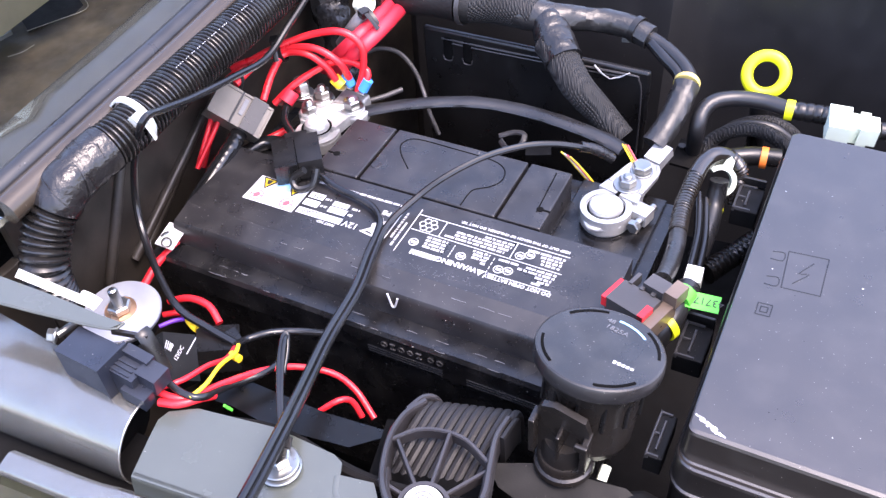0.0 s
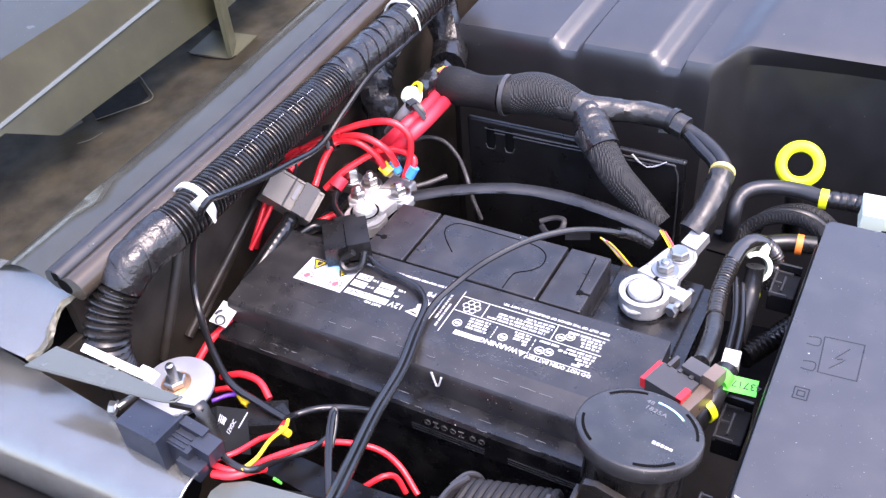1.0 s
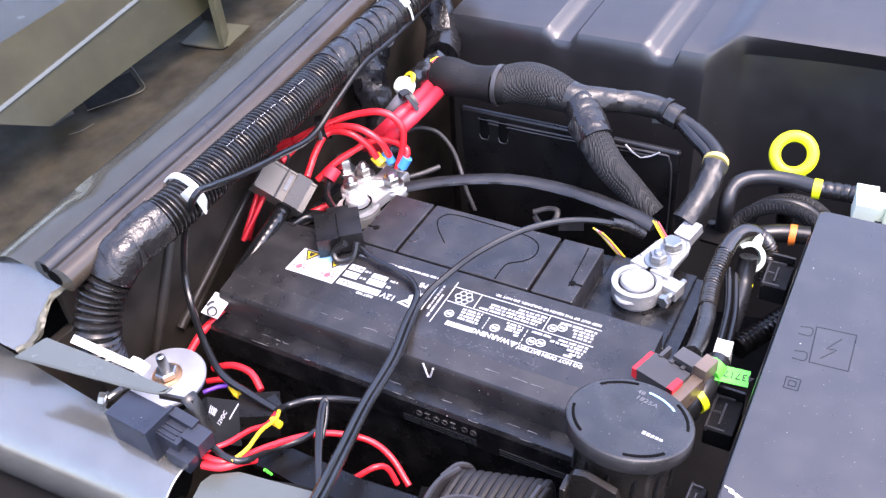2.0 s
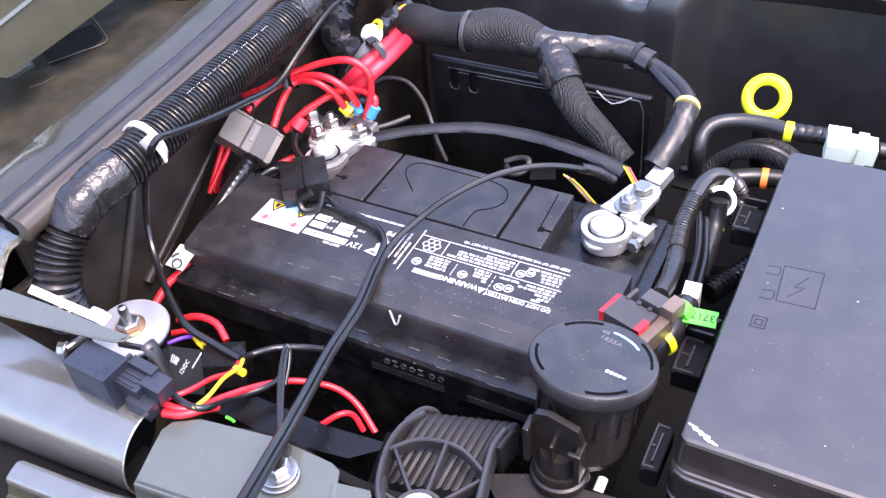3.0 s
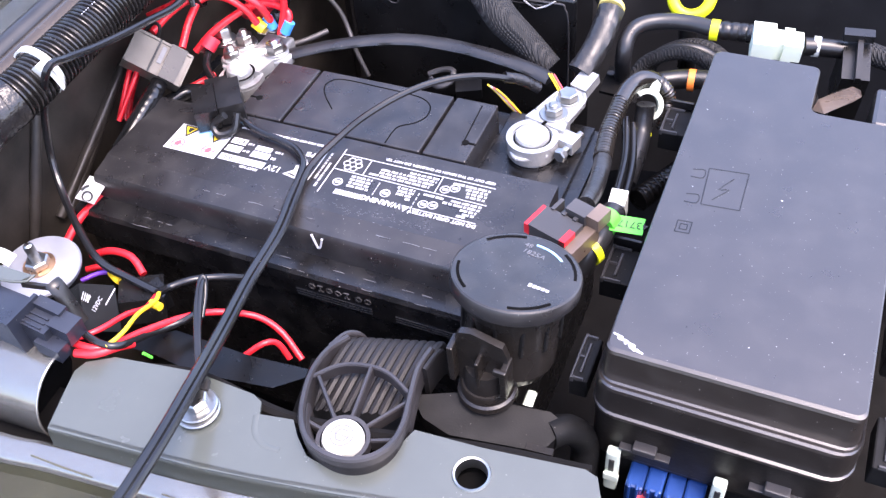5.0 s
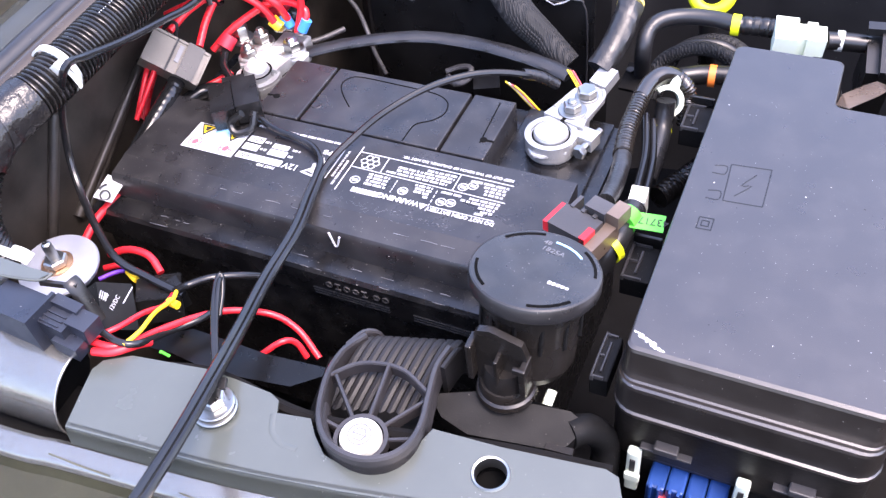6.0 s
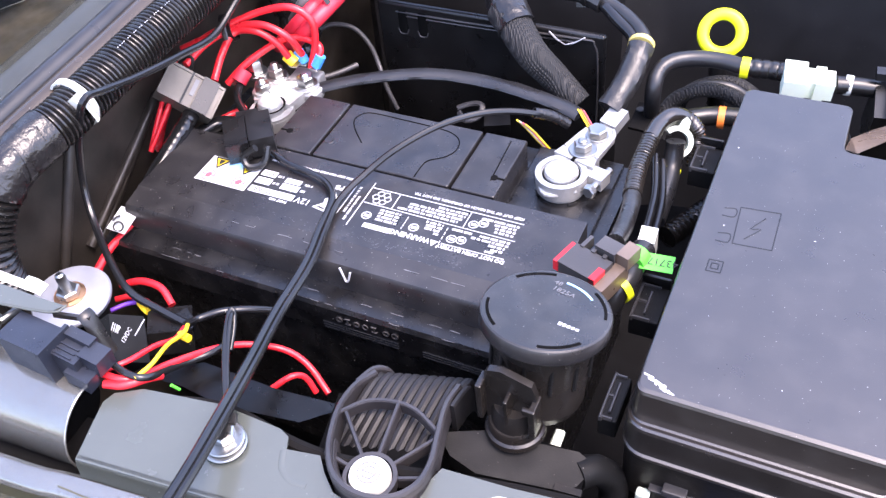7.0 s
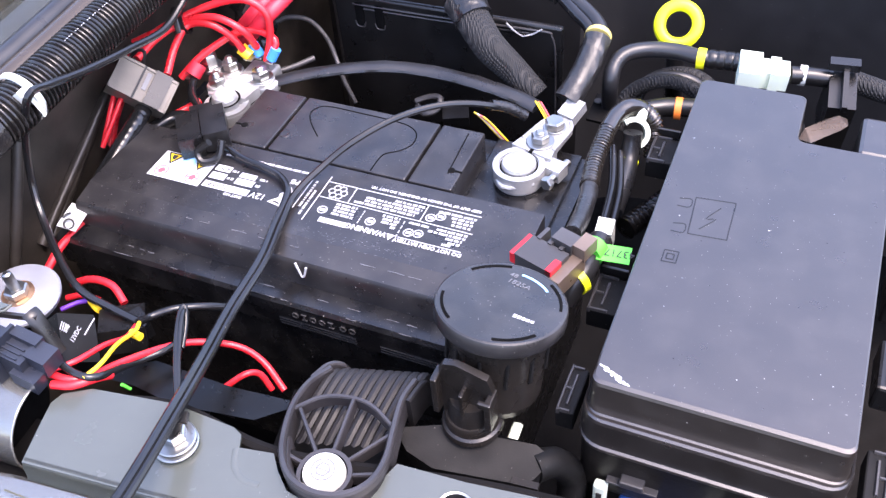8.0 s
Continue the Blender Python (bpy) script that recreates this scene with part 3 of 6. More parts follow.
part("lower_washer", drum(0.0118, 0.0018, g + Vector((0.0008, -0.0010, 0))), "steel", t, "scratched zinc lower washer")
part("washer", drum(0.0110, 0.0015, g + Vector((0, 0.0002, 0.0022))), "steel", t)
part("bolt_head", hexagon(0.0066, 0.0052, g + Vector((0, 0.0008, 0.0037))), "steel", t)
part("head_dish", ring(0.0048, 0.0008, 0.0004, g + Vector((0, 0.0008, 0.0088))), "steel", t)
part("ring_terminal", slab((0.0416, -0.2582, 1.0330), (0.0462, -0.2565, 1.0330), (0.0380, -0.2534, 1.0340), 0.003, 0.001), "tape_grey", t)


# ---- battery ----
def battery():
    t = thing("car_battery", "black plastic car battery with white printed warnings", "battery", (0, -0.03, 0.80))
    X0, X1 = -0.1605, 0.1605
    part("case", extrude_x([(-0.127, 0.79), (-0.127, 0.952), (0.064, 0.952), (0.064, 0.79)], X0 - 0.008, X1 + 0.006, 0.003), "battery", t)
    part("ledge", extrude_x([(-0.130, 0.952), (-0.130, 0.974), (-0.128, 0.977), (0.066, 0.977), (0.068, 0.974), (0.068, 0.952)], X0 - 0.011, X1 + 0.009, 0.0015), "battery", t)
    part("front_lid", extrude_x([(-0.0212, 0.976), (-0.0212, 1.0), (-0.0915, 1.0), (-0.0945, 0.9988), (-0.1085, 0.9962), (-0.1110, 0.993), (-0.1125, 0.976)], X0, X1, 0.0008), "lid", t)
    for a, b in ((-0.0935, -0.0562), (-0.0540, 0.0574), (0.0596, 0.0925)):
        part("rear_lid", box((a, -0.0188, 0.976), (b, 0.0465, 1.0), 0.0012), "lid", t)
    for a, b in ((X0, -0.096), (0.095, X1)):
        part("terminal_step", box((a, -0.018, 0.974), (b, 0.066, 0.9805), 0.001), "battery", t)
    # finger grip moulded into the middle plug cover, and small marks
    # black bead draws the shade of the moulded groove
    part("moulded_line", tube([(-0.0244, 0.0051, 1.0000), (-0.0375, 0.0186, 1.0000), (-0.0433, 0.0292, 1.0000), (-0.0395, 0.0379, 1.0000), (-0.0294, 0.0404, 1.0000), (-0.0036, 0.0399, 1.0000), (0.0207, 0.0391, 1.0000), (0.0358, 0.0369, 1.0000), (0.0449, 0.0301, 1.0000), (0.0469, 0.0184, 1.0000), (0.0415, 0.0092, 1.0000), (0.0330, 0.0030, 1.0000), (0.0305, -0.0032, 1.0000), (0.0302, -0.0176, 1.0000)], 0.0005, 6), "void", t)
    for sx in (-1, 1):
        k = part("keyhole", drum(0.0026, 0.0006, (sx * 0.0850, 0.0004, 0.9999), edge=0.0001, seg=16), "void", t)
        part("slot", box((sx * 0.0860, -0.0003, 0.9999), (sx * 0.0928, 0.0011, 1.0005), 0), "void", k)
    part("seam_line", tube([(0.0836, -0.0033, 1.0000), (0.0813, 0.0421, 1.0000)], 0.0005, 6), "void", t)
    part("moulded_dot", lathe([(0.004, 0), (0.0035, 0.0006), (0.0015, 0.0004)], (-0.0493, -0.0004, 1.0000), seg=14), "lid", t)
    # raised ribs and embossed code on the case front
    for a, b, z in ((0.012, 0.0690, 0.9600), (0.0865, 0.142, 0.9595)):
        for k in range(3):
            part("moulded_rib", box((a, -0.1308, z - 0.0026 * k), (b, -0.1295, z - 0.0026 * k + 0.0004), 0.0001), "plastic", t)
    # code in lighter grey: highlights of the raised letters put into the colour
    for k in range(7):
        x = 0.0255 + k * 0.0066 + (0.0022 if k > 4 else 0)
        if k % 3 == 1:
            part("embossed_mark", box((x - 0.0004, -0.1309, 0.9640), (x + 0.0004, -0.1295, 0.9695), 0.0002), "connector", t)
            for dz in (0.9640, 0.9690):
                part("embossed_mark", box((x - 0.0020, -0.1309, dz), (x + 0.0020, -0.1295, dz + 0.0007), 0.0002), "connector", t)
        else:
            part("embossed_mark", ring(0.0025, 0.0007, 0.0010, (x, -0.1298, 0.9668), (0, -1, 0), 7 if k % 2 else 12), "connector", t)
    # printed V on the front of the lid
    v = [(0.0213, 0.9968), (0.0243, 0.9872), (0.0252, 0.9862), (0.0268, 0.9876), (0.0290, 0.9950)]
    part("paint_mark", tube([(x, -0.1118 - (0.9965 - z) * 0.09, z) for x, z in v], 0.0008, 6, step=0.001), "print", t, "hand-painted white V mark")
    # pale rub marks: speckled bands along the lid's ridges
    rnd = random.Random(12)
    for x0, x1, y0, spread, n in ((0.012, 0.100, -0.0850, 0.0035, 90), (-0.080, 0.010, -0.0845, 0.0030, 26), (X0, X1, -0.0915, 0.0012, 34), (0.100, X1, -0.0600, 0.020, 22), (-0.155, -0.060, -0.080, 0.012, 18)):
        bm = bmesh.new()
        for k in range(n):
            x, y = rnd.uniform(x0, x1), y0 + rnd.gauss(0, spread * 0.5)
            w, h, a = rnd.uniform(0.0004, 0.0028), rnd.uniform(0.00015, 0.0004), rnd.uniform(-0.5, 0.3)
            d, e = Vector((math.cos(a), math.sin(a), 0)) * w / 2, Vector((-math.sin(a), math.cos(a), 0)) * h / 2
            c = Vector((x, max(-0.0932, min(-0.023, y)), 1.00012))
            bm.faces.new([bm.verts.new(c + q) for q in (-d, -e, d, e)])
        part("rub_marks", bm, "wire_grey", t, smooth=False)
    for k in range(30):
        x = rnd.uniform(X0 + 0.006, X1 - 0.02)
        y, z = rnd.choice(((-0.0995, 0.9982), (-0.1285, 0.9772), (-0.1205, 0.9771)))
        w = rnd.uniform(0.002, 0.012)
        part("rub_mark", tube([(x, y, z - 0.0001), (x + w * 0.5, y + rnd.uniform(-0.0006, 0.0006), z), (x + w, y, z - 0.0001)], 0.00022, 5, step=0.002, wobble=0.6), "wire_grey", t)
    labels(t)
    return t


def dashes(bm, x0, x1, y, h, rnd, z=1.0002):
    """A row of short printed bars, like words too small to read, from x0 to x1."""
    x = x0
    while x < x1 - 0.0006:
        for k in range(rnd.randint(2, 7)):
            w = rnd.uniform(0.0006, 0.0011)
            if x + w > x1:
                break
            top = y + h * rnd.choice((1.0, 1.0, 0.86))
            bm.faces.new([bm.verts.new((a, b, z)) for a, b in ((x, y), (x + w, y), (x + w, top), (x, top))])
            x += w + 0.00028
        x += 0.0009


def upside(x, y, z=1.0003):
    """Letters that read from the far side of the battery."""
    return Matrix.Translation((x, y, z)) @ Matrix.Rotation(math.pi, 4, "Z")


def labels(t):
    rnd = random.Random(4)
    st = part("sticker", box((-0.1245, -0.0712, 0.9998), (-0.0808, -0.0442, 1.0003), 0), "print", t, "white warning sticker with coloured symbols")
    for cx in (-0.1145, -0.0905):
        part("yellow_triangle", prism([(cx - 0.0062, -0.0456), (cx + 0.0062, -0.0456), (cx, -0.0560)], 1.0003, 1.00045), "yellow", st)
        for p, q in (((-0.0062, -0.0456), (0.0062, -0.0456)), ((0.0062, -0.0456), (0, -0.0560)), ((0, -0.0560), (-0.0062, -0.0456))):
            part("black_border", tube([(cx + p[0], p[1], 1.0005), (cx + q[0], q[1], 1.0005)], 0.0006, 6), "ink", st)
        part("black_symbol", prism([(cx - 0.0025, -0.047), (cx + 0.0025, -0.047), (cx + 0.001, -0.0515), (cx - 0.001, -0.0515)], 1.0005, 1.0006), "ink", st)
    for k, (cx, cy, r) in enumerate(((-0.1015, -0.0495, 0.0058), (-0.0985, -0.0540, 0.0046), (-0.1040, -0.0580, 0.0046), (-0.1000, -0.0600, 0.0036))):
        part("blue_smudge", lathe([(r, 0), (r * 0.9, 0.00025 + 0.00004 * k)], (cx, cy, 1.0003), seg=11), "ink_blue", st)
    for cx in (-0.1160, -0.0895):
        part("red_circle", ring(0.0054, 0.0007, 0.00025, (cx, -0.0645, 1.0003), seg=24), "ink_red", st)
        part("red_slash", box((cx - 0.0045, -0.0649, 1.0003), (cx + 0.0045, -0.0641, 1.0005), 0), "ink_red", st)
        part("symbol", prism([(cx - 0.002, -0.0672), (cx + 0.0016, -0.0668), (cx + 0.0024, -0.063), (cx, -0.0608), (cx - 0.0024, -0.0632)], 1.0003, 1.0004), "ink_red", st)
    # white fields with their captions beside the sticker
    for a, b, c, d in ((-0.0785, -0.0660, -0.0515, -0.0455), (-0.0785, -0.0660, -0.0600, -0.0535), (-0.0570, -0.0440, -0.0530, -0.0482), (-0.0570, -0.0425, -0.0602, -0.0542), (-0.0785, -0.0415, -0.0692, -0.0632)):
        part("white_field", box((a, c, 0.9998), (b, d, 1.00025), 0), "print", t)
    lettering("475", 0.0056, upside(-0.0712, -0.0465, 1.0003), "rating", t, "ink")
    lettering("720AA", 0.0060, upside(-0.0668, -0.0640, 1.0003), "part_number", t, "ink")
    lettering("12V", 0.0078, upside(-0.0335, -0.0640), "voltage", t, bold=0.0001)
    lettering("PART NO", 0.0034, upside(-0.0510, -0.0707), "caption", t, bold=0.0001)
    lettering("PB", 0.0066, upside(-0.0150, -0.0432), "lead_mark", t, bold=0.0001)
    part("plain_emblem", prism([(-0.0245, -0.0690), (-0.0180, -0.0702), (-0.0110, -0.0712), (-0.0085, -0.0650), (-0.0100, -0.0600), (-0.0075, -0.0560), (-0.0090, -0.0515), (-0.0125, -0.0540), (-0.0150, -0.0505), (-0.0165, -0.0560), (-0.0195, -0.0590), (-0.0185, -0.0630)], 0.9999, 1.0003), "print", t, "plain white printed emblem")
    part("emblem_gap", prism([(-0.0222, -0.0680), (-0.0150, -0.0692), (-0.0148, -0.0680), (-0.0190, -0.0668)], 1.0001, 1.00035), "ink", t)
    bm = bmesh.new()
    for x0, x1, y, h in ((-0.0645, -0.0590, -0.0500, 0.0022), (-0.0645, -0.0590, -0.0578, 0.0022), (-0.0405, -0.0340, -0.0520, 0.0022), (-0.0405, -0.0350, -0.0588, 0.0024), (-0.0790, -0.0060, -0.0352, 0.0021)):
        dashes(bm, x0, x1, y, h, rnd)
    # two columns of small words that run across the lid
    for x, y0, y1 in ((-0.0012, -0.066, -0.040), (0.0022, -0.073, -0.048)):
        y = y0
        while y < y1:
            n = rnd.uniform(0.0007, 0.0011)
            bm.faces.new([bm.verts.new((a, b, 1.0002)) for a, b in ((x, y), (x + 0.0017, y), (x + 0.0017, y + n), (x, y + n))])
            y += n + rnd.choice((0.0004, 0.0004, 0.0013))
    # the warning panel, row by row
    rows = [(0.0235, 0.0405, -0.0570 - 0.0031 * k) for k in range(4)]
    rows += [(0.060, 0.083, -0.0415), (0.040, 0.083, -0.0446), (0.040, 0.0815, -0.0477), (0.0335, 0.0800, -0.0508)]
    rows += [(0.0585, 0.0715, -0.0570), (0.0590, 0.0720, -0.0600), (0.0595, 0.0720, -0.0630), (0.0670, 0.0725, -0.0660)]
    rows += [(0.0930, 0.1200, -0.0418), (0.1030, 0.1200, -0.0449), (0.1050, 0.1200, -0.0480), (0.1055, 0.1195, -0.0511)]
    rows += [(0.0780, 0.0930, -0.0578), (0.0975, 0.1200, -0.0578), (0.0930, 0.1195, -0.0609), (0.1060, 0.1185, -0.0640), (0.1090, 0.1185, -0.0671), (0.1060, 0.1130, -0.0695)]
    for x0, x1, y in rows:
        dashes(bm, x0 + rnd.uniform(0, 0.001), x1, y, 0.0021, rnd)
    for k in range(9):
        x = 0.0185 + k * 0.0023
        bm.faces.new([bm.verts.new((a, b, 1.0002)) for a, b in ((x, -0.0752), (x + 0.0018, -0.0752), (x + 0.0018, -0.0706), (x, -0.0706))])
    part("small_print", bm, "print", t, smooth=False)
    lines = [((0.0080, -0.0370), (0.1220, -0.0370)), ((0.0085, -0.0525), (0.1220, -0.0538)), ((0.0298, -0.0370), (0.0300, -0.0525)), ((0.0842, -0.0372), (0.0842, -0.0530)), ((0.0765, -0.0714), (0.1210, -0.0712)), ((-0.0045, -0.0310), (-0.0045, -0.0690)), ((0.0072, -0.0320), (0.0075, -0.0770))]
    for x, y0, y1 in ((0.0450, -0.0680, -0.0550), (0.0750, -0.0765, -0.0550)):
        lines += [((x, y0 + (y1 - y0) * k / 5), (x, y0 + (y1 - y0) * (k + 0.62) / 5)) for k in range(5)]
    for a, b in lines:
        part("rule", tube([(*a, 1.0), (*b, 1.0)], 0.00036, 6, step=0.02), "print", t)
    lettering("KEEP OUT OF THE REACH OF CHILDREN. DO NOT TIP.", 0.0033, upside(0.0795, -0.0318), "heading", t, bold=0.00008)
    lettering("WARNING", 0.0062, upside(0.0535, -0.0705), "warning_word", t, bold=0.00018)
    part("warning_triangle", prism([(0.0685, -0.0708), (0.0742, -0.0708), (0.0713, -0.0762)], 0.9999, 1.0003), "print", t)
    lettering("DO NOT OPEN BATTERY", 0.0042, upside(0.0985, -0.0728), "heading", t, bold=0.00014)
    for a in range(6):
        part("recycling_mark", ring(0.0029, 0.0008, 0.0003, (0.0188 + 0.0046 * math.cos(a * 1.047), -0.0450 + 0.0044 * math.sin(a * 1.047), 0.9999), seg=6), "print", t)
    for cx, cy in ((0.0165, -0.0640), (0.0528, -0.0640), (0.0900, -0.0480), (0.0960, -0.0450), (0.0815, -0.0655), (0.0880, -0.0645)):
        k = part("pictogram", ring(0.0036, 0.0007, 0.0003, (cx, cy, 0.9999), seg=20), "print", t)
        part("pictogram_bar", box((cx - 0.0018, cy - 0.0012, 0.9999), (cx + 0.002, cy + 0.0012, 1.0002), 0), "print", k)


battery()


# ---- terminals ----
def negative_clamp():
    t = thing("negative_terminal", "bright lead clamp on the negative battery post", "battery terminal", (0.1257, 0.0257, 0.980))
    c = Vector((0.1257, 0.0257, 0.980))
    part("post", lathe([(0.0126, 0), (0.0124, 0.0165), (0.0115, 0.0185), (0.007, 0.0196)], c, seg=28), "lead", t)
    d = Vector((0.012, 0.0446, 0)).normalized()
    w = Vector((d.y, -d.x, 0))
    out = [c + d * math.cos(a) * 0.0185 + w * math.sin(a) * 0.0185 for a in (radians(q) for q in range(60, 301, 15))]
    neck = [c + d * 0.030 - w * 0.0125, c + d * 0.058 - w * 0.0100, c + d * 0.060 + w * 0.0100, c + d * 0.030 + w * 0.0125]
    part("collar", prism(out + neck[:1] + neck[3:], 0.9835, 0.9945, 0.0014), "lead", t)
    part("post_gap", ring(0.0136, 0.0012, 0.0002, c + Vector((0, 0, 0.0146))), "void", t)
    part("arm", prism([c + d * 0.0145 - w * 0.0160, c + d * 0.022 - w * 0.0150, c + d * 0.052 - w * 0.0115, c + d * 0.060 - w * 0.006, c + d * 0.060 + w * 0.006, c + d * 0.052 + w * 0.0115, c + d * 0.024 + w * 0.0140, c + d * 0.0145 + w * 0.0170], 0.9925, 0.9975, 0.0012), "lead", t)
    part("post_lip", ring(0.0186, 0.0042, 0.0022, c + Vector((0, 0, 0.0140)), seg=40), "lead", t)
    part("split", slab(c + d * 0.013 - w * 0.0010 + Vector((0, 0, 0.0180)), c + d * 0.021 - w * 0.0010 + Vector((0, 0, 0.0180)), c + d * 0.013 + w * 0.0014 + Vector((0, 0, 0.0180)), 0.003, 0.0003), "void", t)
    for k in (-1, 1):
        part("arm_edge", tube([c + d * 0.024 + w * 0.0130 * k + Vector((0, 0, 0.0172)), c + d * 0.050 + w * 0.0110 * k + Vector((0, 0, 0.0172)), c + d * 0.058 + w * 0.0062 * k + Vector((0, 0, 0.0172))], 0.0016, 8), "lead", t)
    part("cast_rib", tube([c - w * 0.0165 - d * 0.006 + Vector((0, 0, 0.010)), c - d * 0.0195 + Vector((0, 0, 0.009)), c + w * 0.0165 - d * 0.006 + Vector((0, 0, 0.010))], 0.0018, 8), "lead", t)
    part("skirt", lathe([(0.0160, -0.0005), (0.0172, 0.001), (0.0165, 0.008)], c + Vector((0, 0, 0.0002)), seg=28), "lead", t)
    bolt("bolt", c + d * 0.027 + Vector((0, 0, 0.0175)), 0.0068, t, washer=1.5, stud=0.003)
    bolt("bolt", c + d * 0.046 + Vector((0, 0, 0.0175)), 0.0074, t, washer=1.15)
    e = c + d * 0.010 + w * 0.020 + Vector((0, 0, 0.010))
    part("ear", slab(e - w * 0.006 + d * 0.010 + Vector((0, 0, 0.005)), e + w * 0.008 + d * 0.010 + Vector((0, 0, 0.005)), e - w * 0.006 - d * 0.002 + Vector((0, 0, 0.005)), 0.010, 0.0015), "lead", t)
    part("pinch_bolt", tube([e + w * 0.004 - d * 0.009, e + w * 0.004 + d * 0.016], 0.003, 10), "steel", t)
    part("pinch_nut", hexagon(0.0052, 0.005, e + w * 0.004 - d * 0.008, -d), "steel", t)
    p = c + d * 0.060 + Vector((0, 0, 0.016))
    part("crimp", slab(p - w * 0.007 + Vector((0, 0, 0.004)), p + d * 0.016 - w * 0.006 + Vector((0, 0, 0.009)), p + w * 0.007 + Vector((0, 0, 0.004)), 0.009, 0.002), "lead", t)
    return t


def positive_clamp():
    t = thing("positive_terminal", "silvery lead clamp with four studs on the positive post", "battery terminal", (-0.1212, 0.0277, 0.980))
    c = Vector((-0.1212, 0.0277, 0.980))
    part("post", lathe([(0.0105, 0), (0.0100, 0.019), (0.009, 0.0215), (0.0065, 0.0228)], c, seg=28), "lead", t)
    out = [c + Vector((math.cos(radians(a)), math.sin(radians(a)), 0)) * 0.0185 for a in range(165, 395, 15)]
    part("collar", prism(out, 0.9815, 0.9905, 0.0014), "lead", t)
    part("collar_lip", ring(0.0182, 0.0045, 0.0030, c + Vector((0, 0, 0.0100)), seg=36), "lead", t)
    part("base_plate", prism([(-0.1385, 0.0300), (-0.1060, 0.0330), (-0.1030, 0.0520), (-0.1150, 0.0660), (-0.1450, 0.0640), (-0.1460, 0.0440)], 0.9880, 0.9965, 0.0025, 3), "lead", t)
    for px, py, r, h in ((-0.1369, 0.0636, 0.0100, 0.0022), (-0.1367, 0.0424, 0.0098, 0.0026), (-0.1065, 0.0604, 0.0108, 0.0020), (-0.1220, 0.0520, 0.0075, 0.0030)):
        part("cast_boss", lathe([(r, -0.0030), (r * 0.97, h * 0.5), (r * 0.82, h), (r * 0.4, h * 1.06)], (px, py, 0.9960), seg=18), "lead", t)
    part("cast_web", tube([(-0.1280, 0.0400, 0.9965), (-0.1225, 0.0520, 0.9985), (-0.1120, 0.0580, 0.9975)], 0.0042, 10, wobble=0.25), "lead", t)
    part("side_lug", box((-0.1060, 0.0500, 0.9860), (-0.0930, 0.0660, 0.9950), 0.0022, 3), "lead", t)
    part("post_gap", ring(0.0126, 0.0018, 0.0002, c + Vector((0, 0, 0.0166))), "void", t)
    part("bridge", prism([(-0.1750, 0.0560), (-0.1400, 0.0560), (-0.1380, 0.0690), (-0.1740, 0.0720)], 0.9935, 0.9985, 0.001), "lead", t)
    part("skirt", lathe([(0.0165, -0.0005), (0.0178, 0.001), (0.017, 0.008)], c, seg=28), "lead", t)
    for p, r, s in (((-0.1564, 0.0615, 0.9980), 0.0076, 0.0), ((-0.1369, 0.0636, 0.9975), 0.0068, 0.005), ((-0.1367, 0.0424, 0.9965), 0.0068, 0.005), ((-0.1065, 0.0604, 0.9975), 0.0074, 0.003)):
        b = bolt("stud_nut", p, r, t, washer=1.35, stud=s, head=0.007 if s else 0.011)
        if not s:
            part("stud_tip", ring(0.0050, 0.0016, 0.003, Vector(p) + Vector((0, 0, 0.012)), seg=16), "steel", b)
    p = Vector((-0.1153, 0.0726, 0.9850))
    part("lug_block", box(p - Vector((0.012, 0.010, 0.006)), p + Vector((0.014, 0.010, 0.0125)), 0.002), "lead", t)
    part("pinch_bolt", tube([(-0.1101, 0.0495, 0.9900), (-0.1154, 0.0411, 0.9900)], 0.0034, 10), "steel", t)
    return t


negative_clamp()
positive_clamp()


# ---- fuse box ----
def rounded(x0, x1, y0, y1, r, n=5):
    pts = []
    for cx, cy, a in ((x1 - r, y1 - r, 0), (x0 + r, y1 - r, 90), (x0 + r, y0 + r, 180), (x1 - r, y0 + r, 270)):
        pts += [(cx + r * math.cos(radians(a + 90 * k / n)), cy + r * math.sin(radians(a + 90 * k / n))) for k in range(n + 1)]
    return pts


def loft(sections):
    """Closed shell through outlines of equal length at given heights."""
    bm = bmesh.new()
    rings = [[bm.verts.new((x, y, z)) for x, y in pts] for pts, z in sections]
    n = len(rings[0])
    for a, b in zip(rings, rings[1:]):
        for i in range(n):
            bm.faces.new((a[i], a[(i + 1) % n], b[(i + 1) % n], b[i]))
    bm.faces.new(rings[0][::-1])
    bm.faces.new(rings[-1])
    return bm


def notched(x0, x1, y0, y1, g=0.0, r=0.005):
    """Outline of the lid: a rectangle whose far right corner is cut away in a rounded notch."""
    gx = g * 0.36
    x0, x1, y0, y1 = x0 - gx, x1 + gx, y0 - g, y1 + gx
    nx, ny = 0.3015 + gx, 0.0545 + gx
    r = r + max(0.0, g) * 0.8
    pts = []
    for cx, cy, a, q in ((x1 - r, ny - r, 0, r), (nx + 0.006, ny + 0.006, 270, -0.006), (nx - r, y1 - r, 0, r), (x0 + r, y1 - r, 90, r), (x0 + r, y0 + r, 180, r), (x1 - r, y0 + r, 270, r)):
        for k in range(6):
            t = a + 90 * k / 5 if q > 0 else 270 - 90 * k / 5
            pts.append((cx + abs(q) * math.cos(radians(t)), cy + abs(q) * math.sin(radians(t))))
    return pts


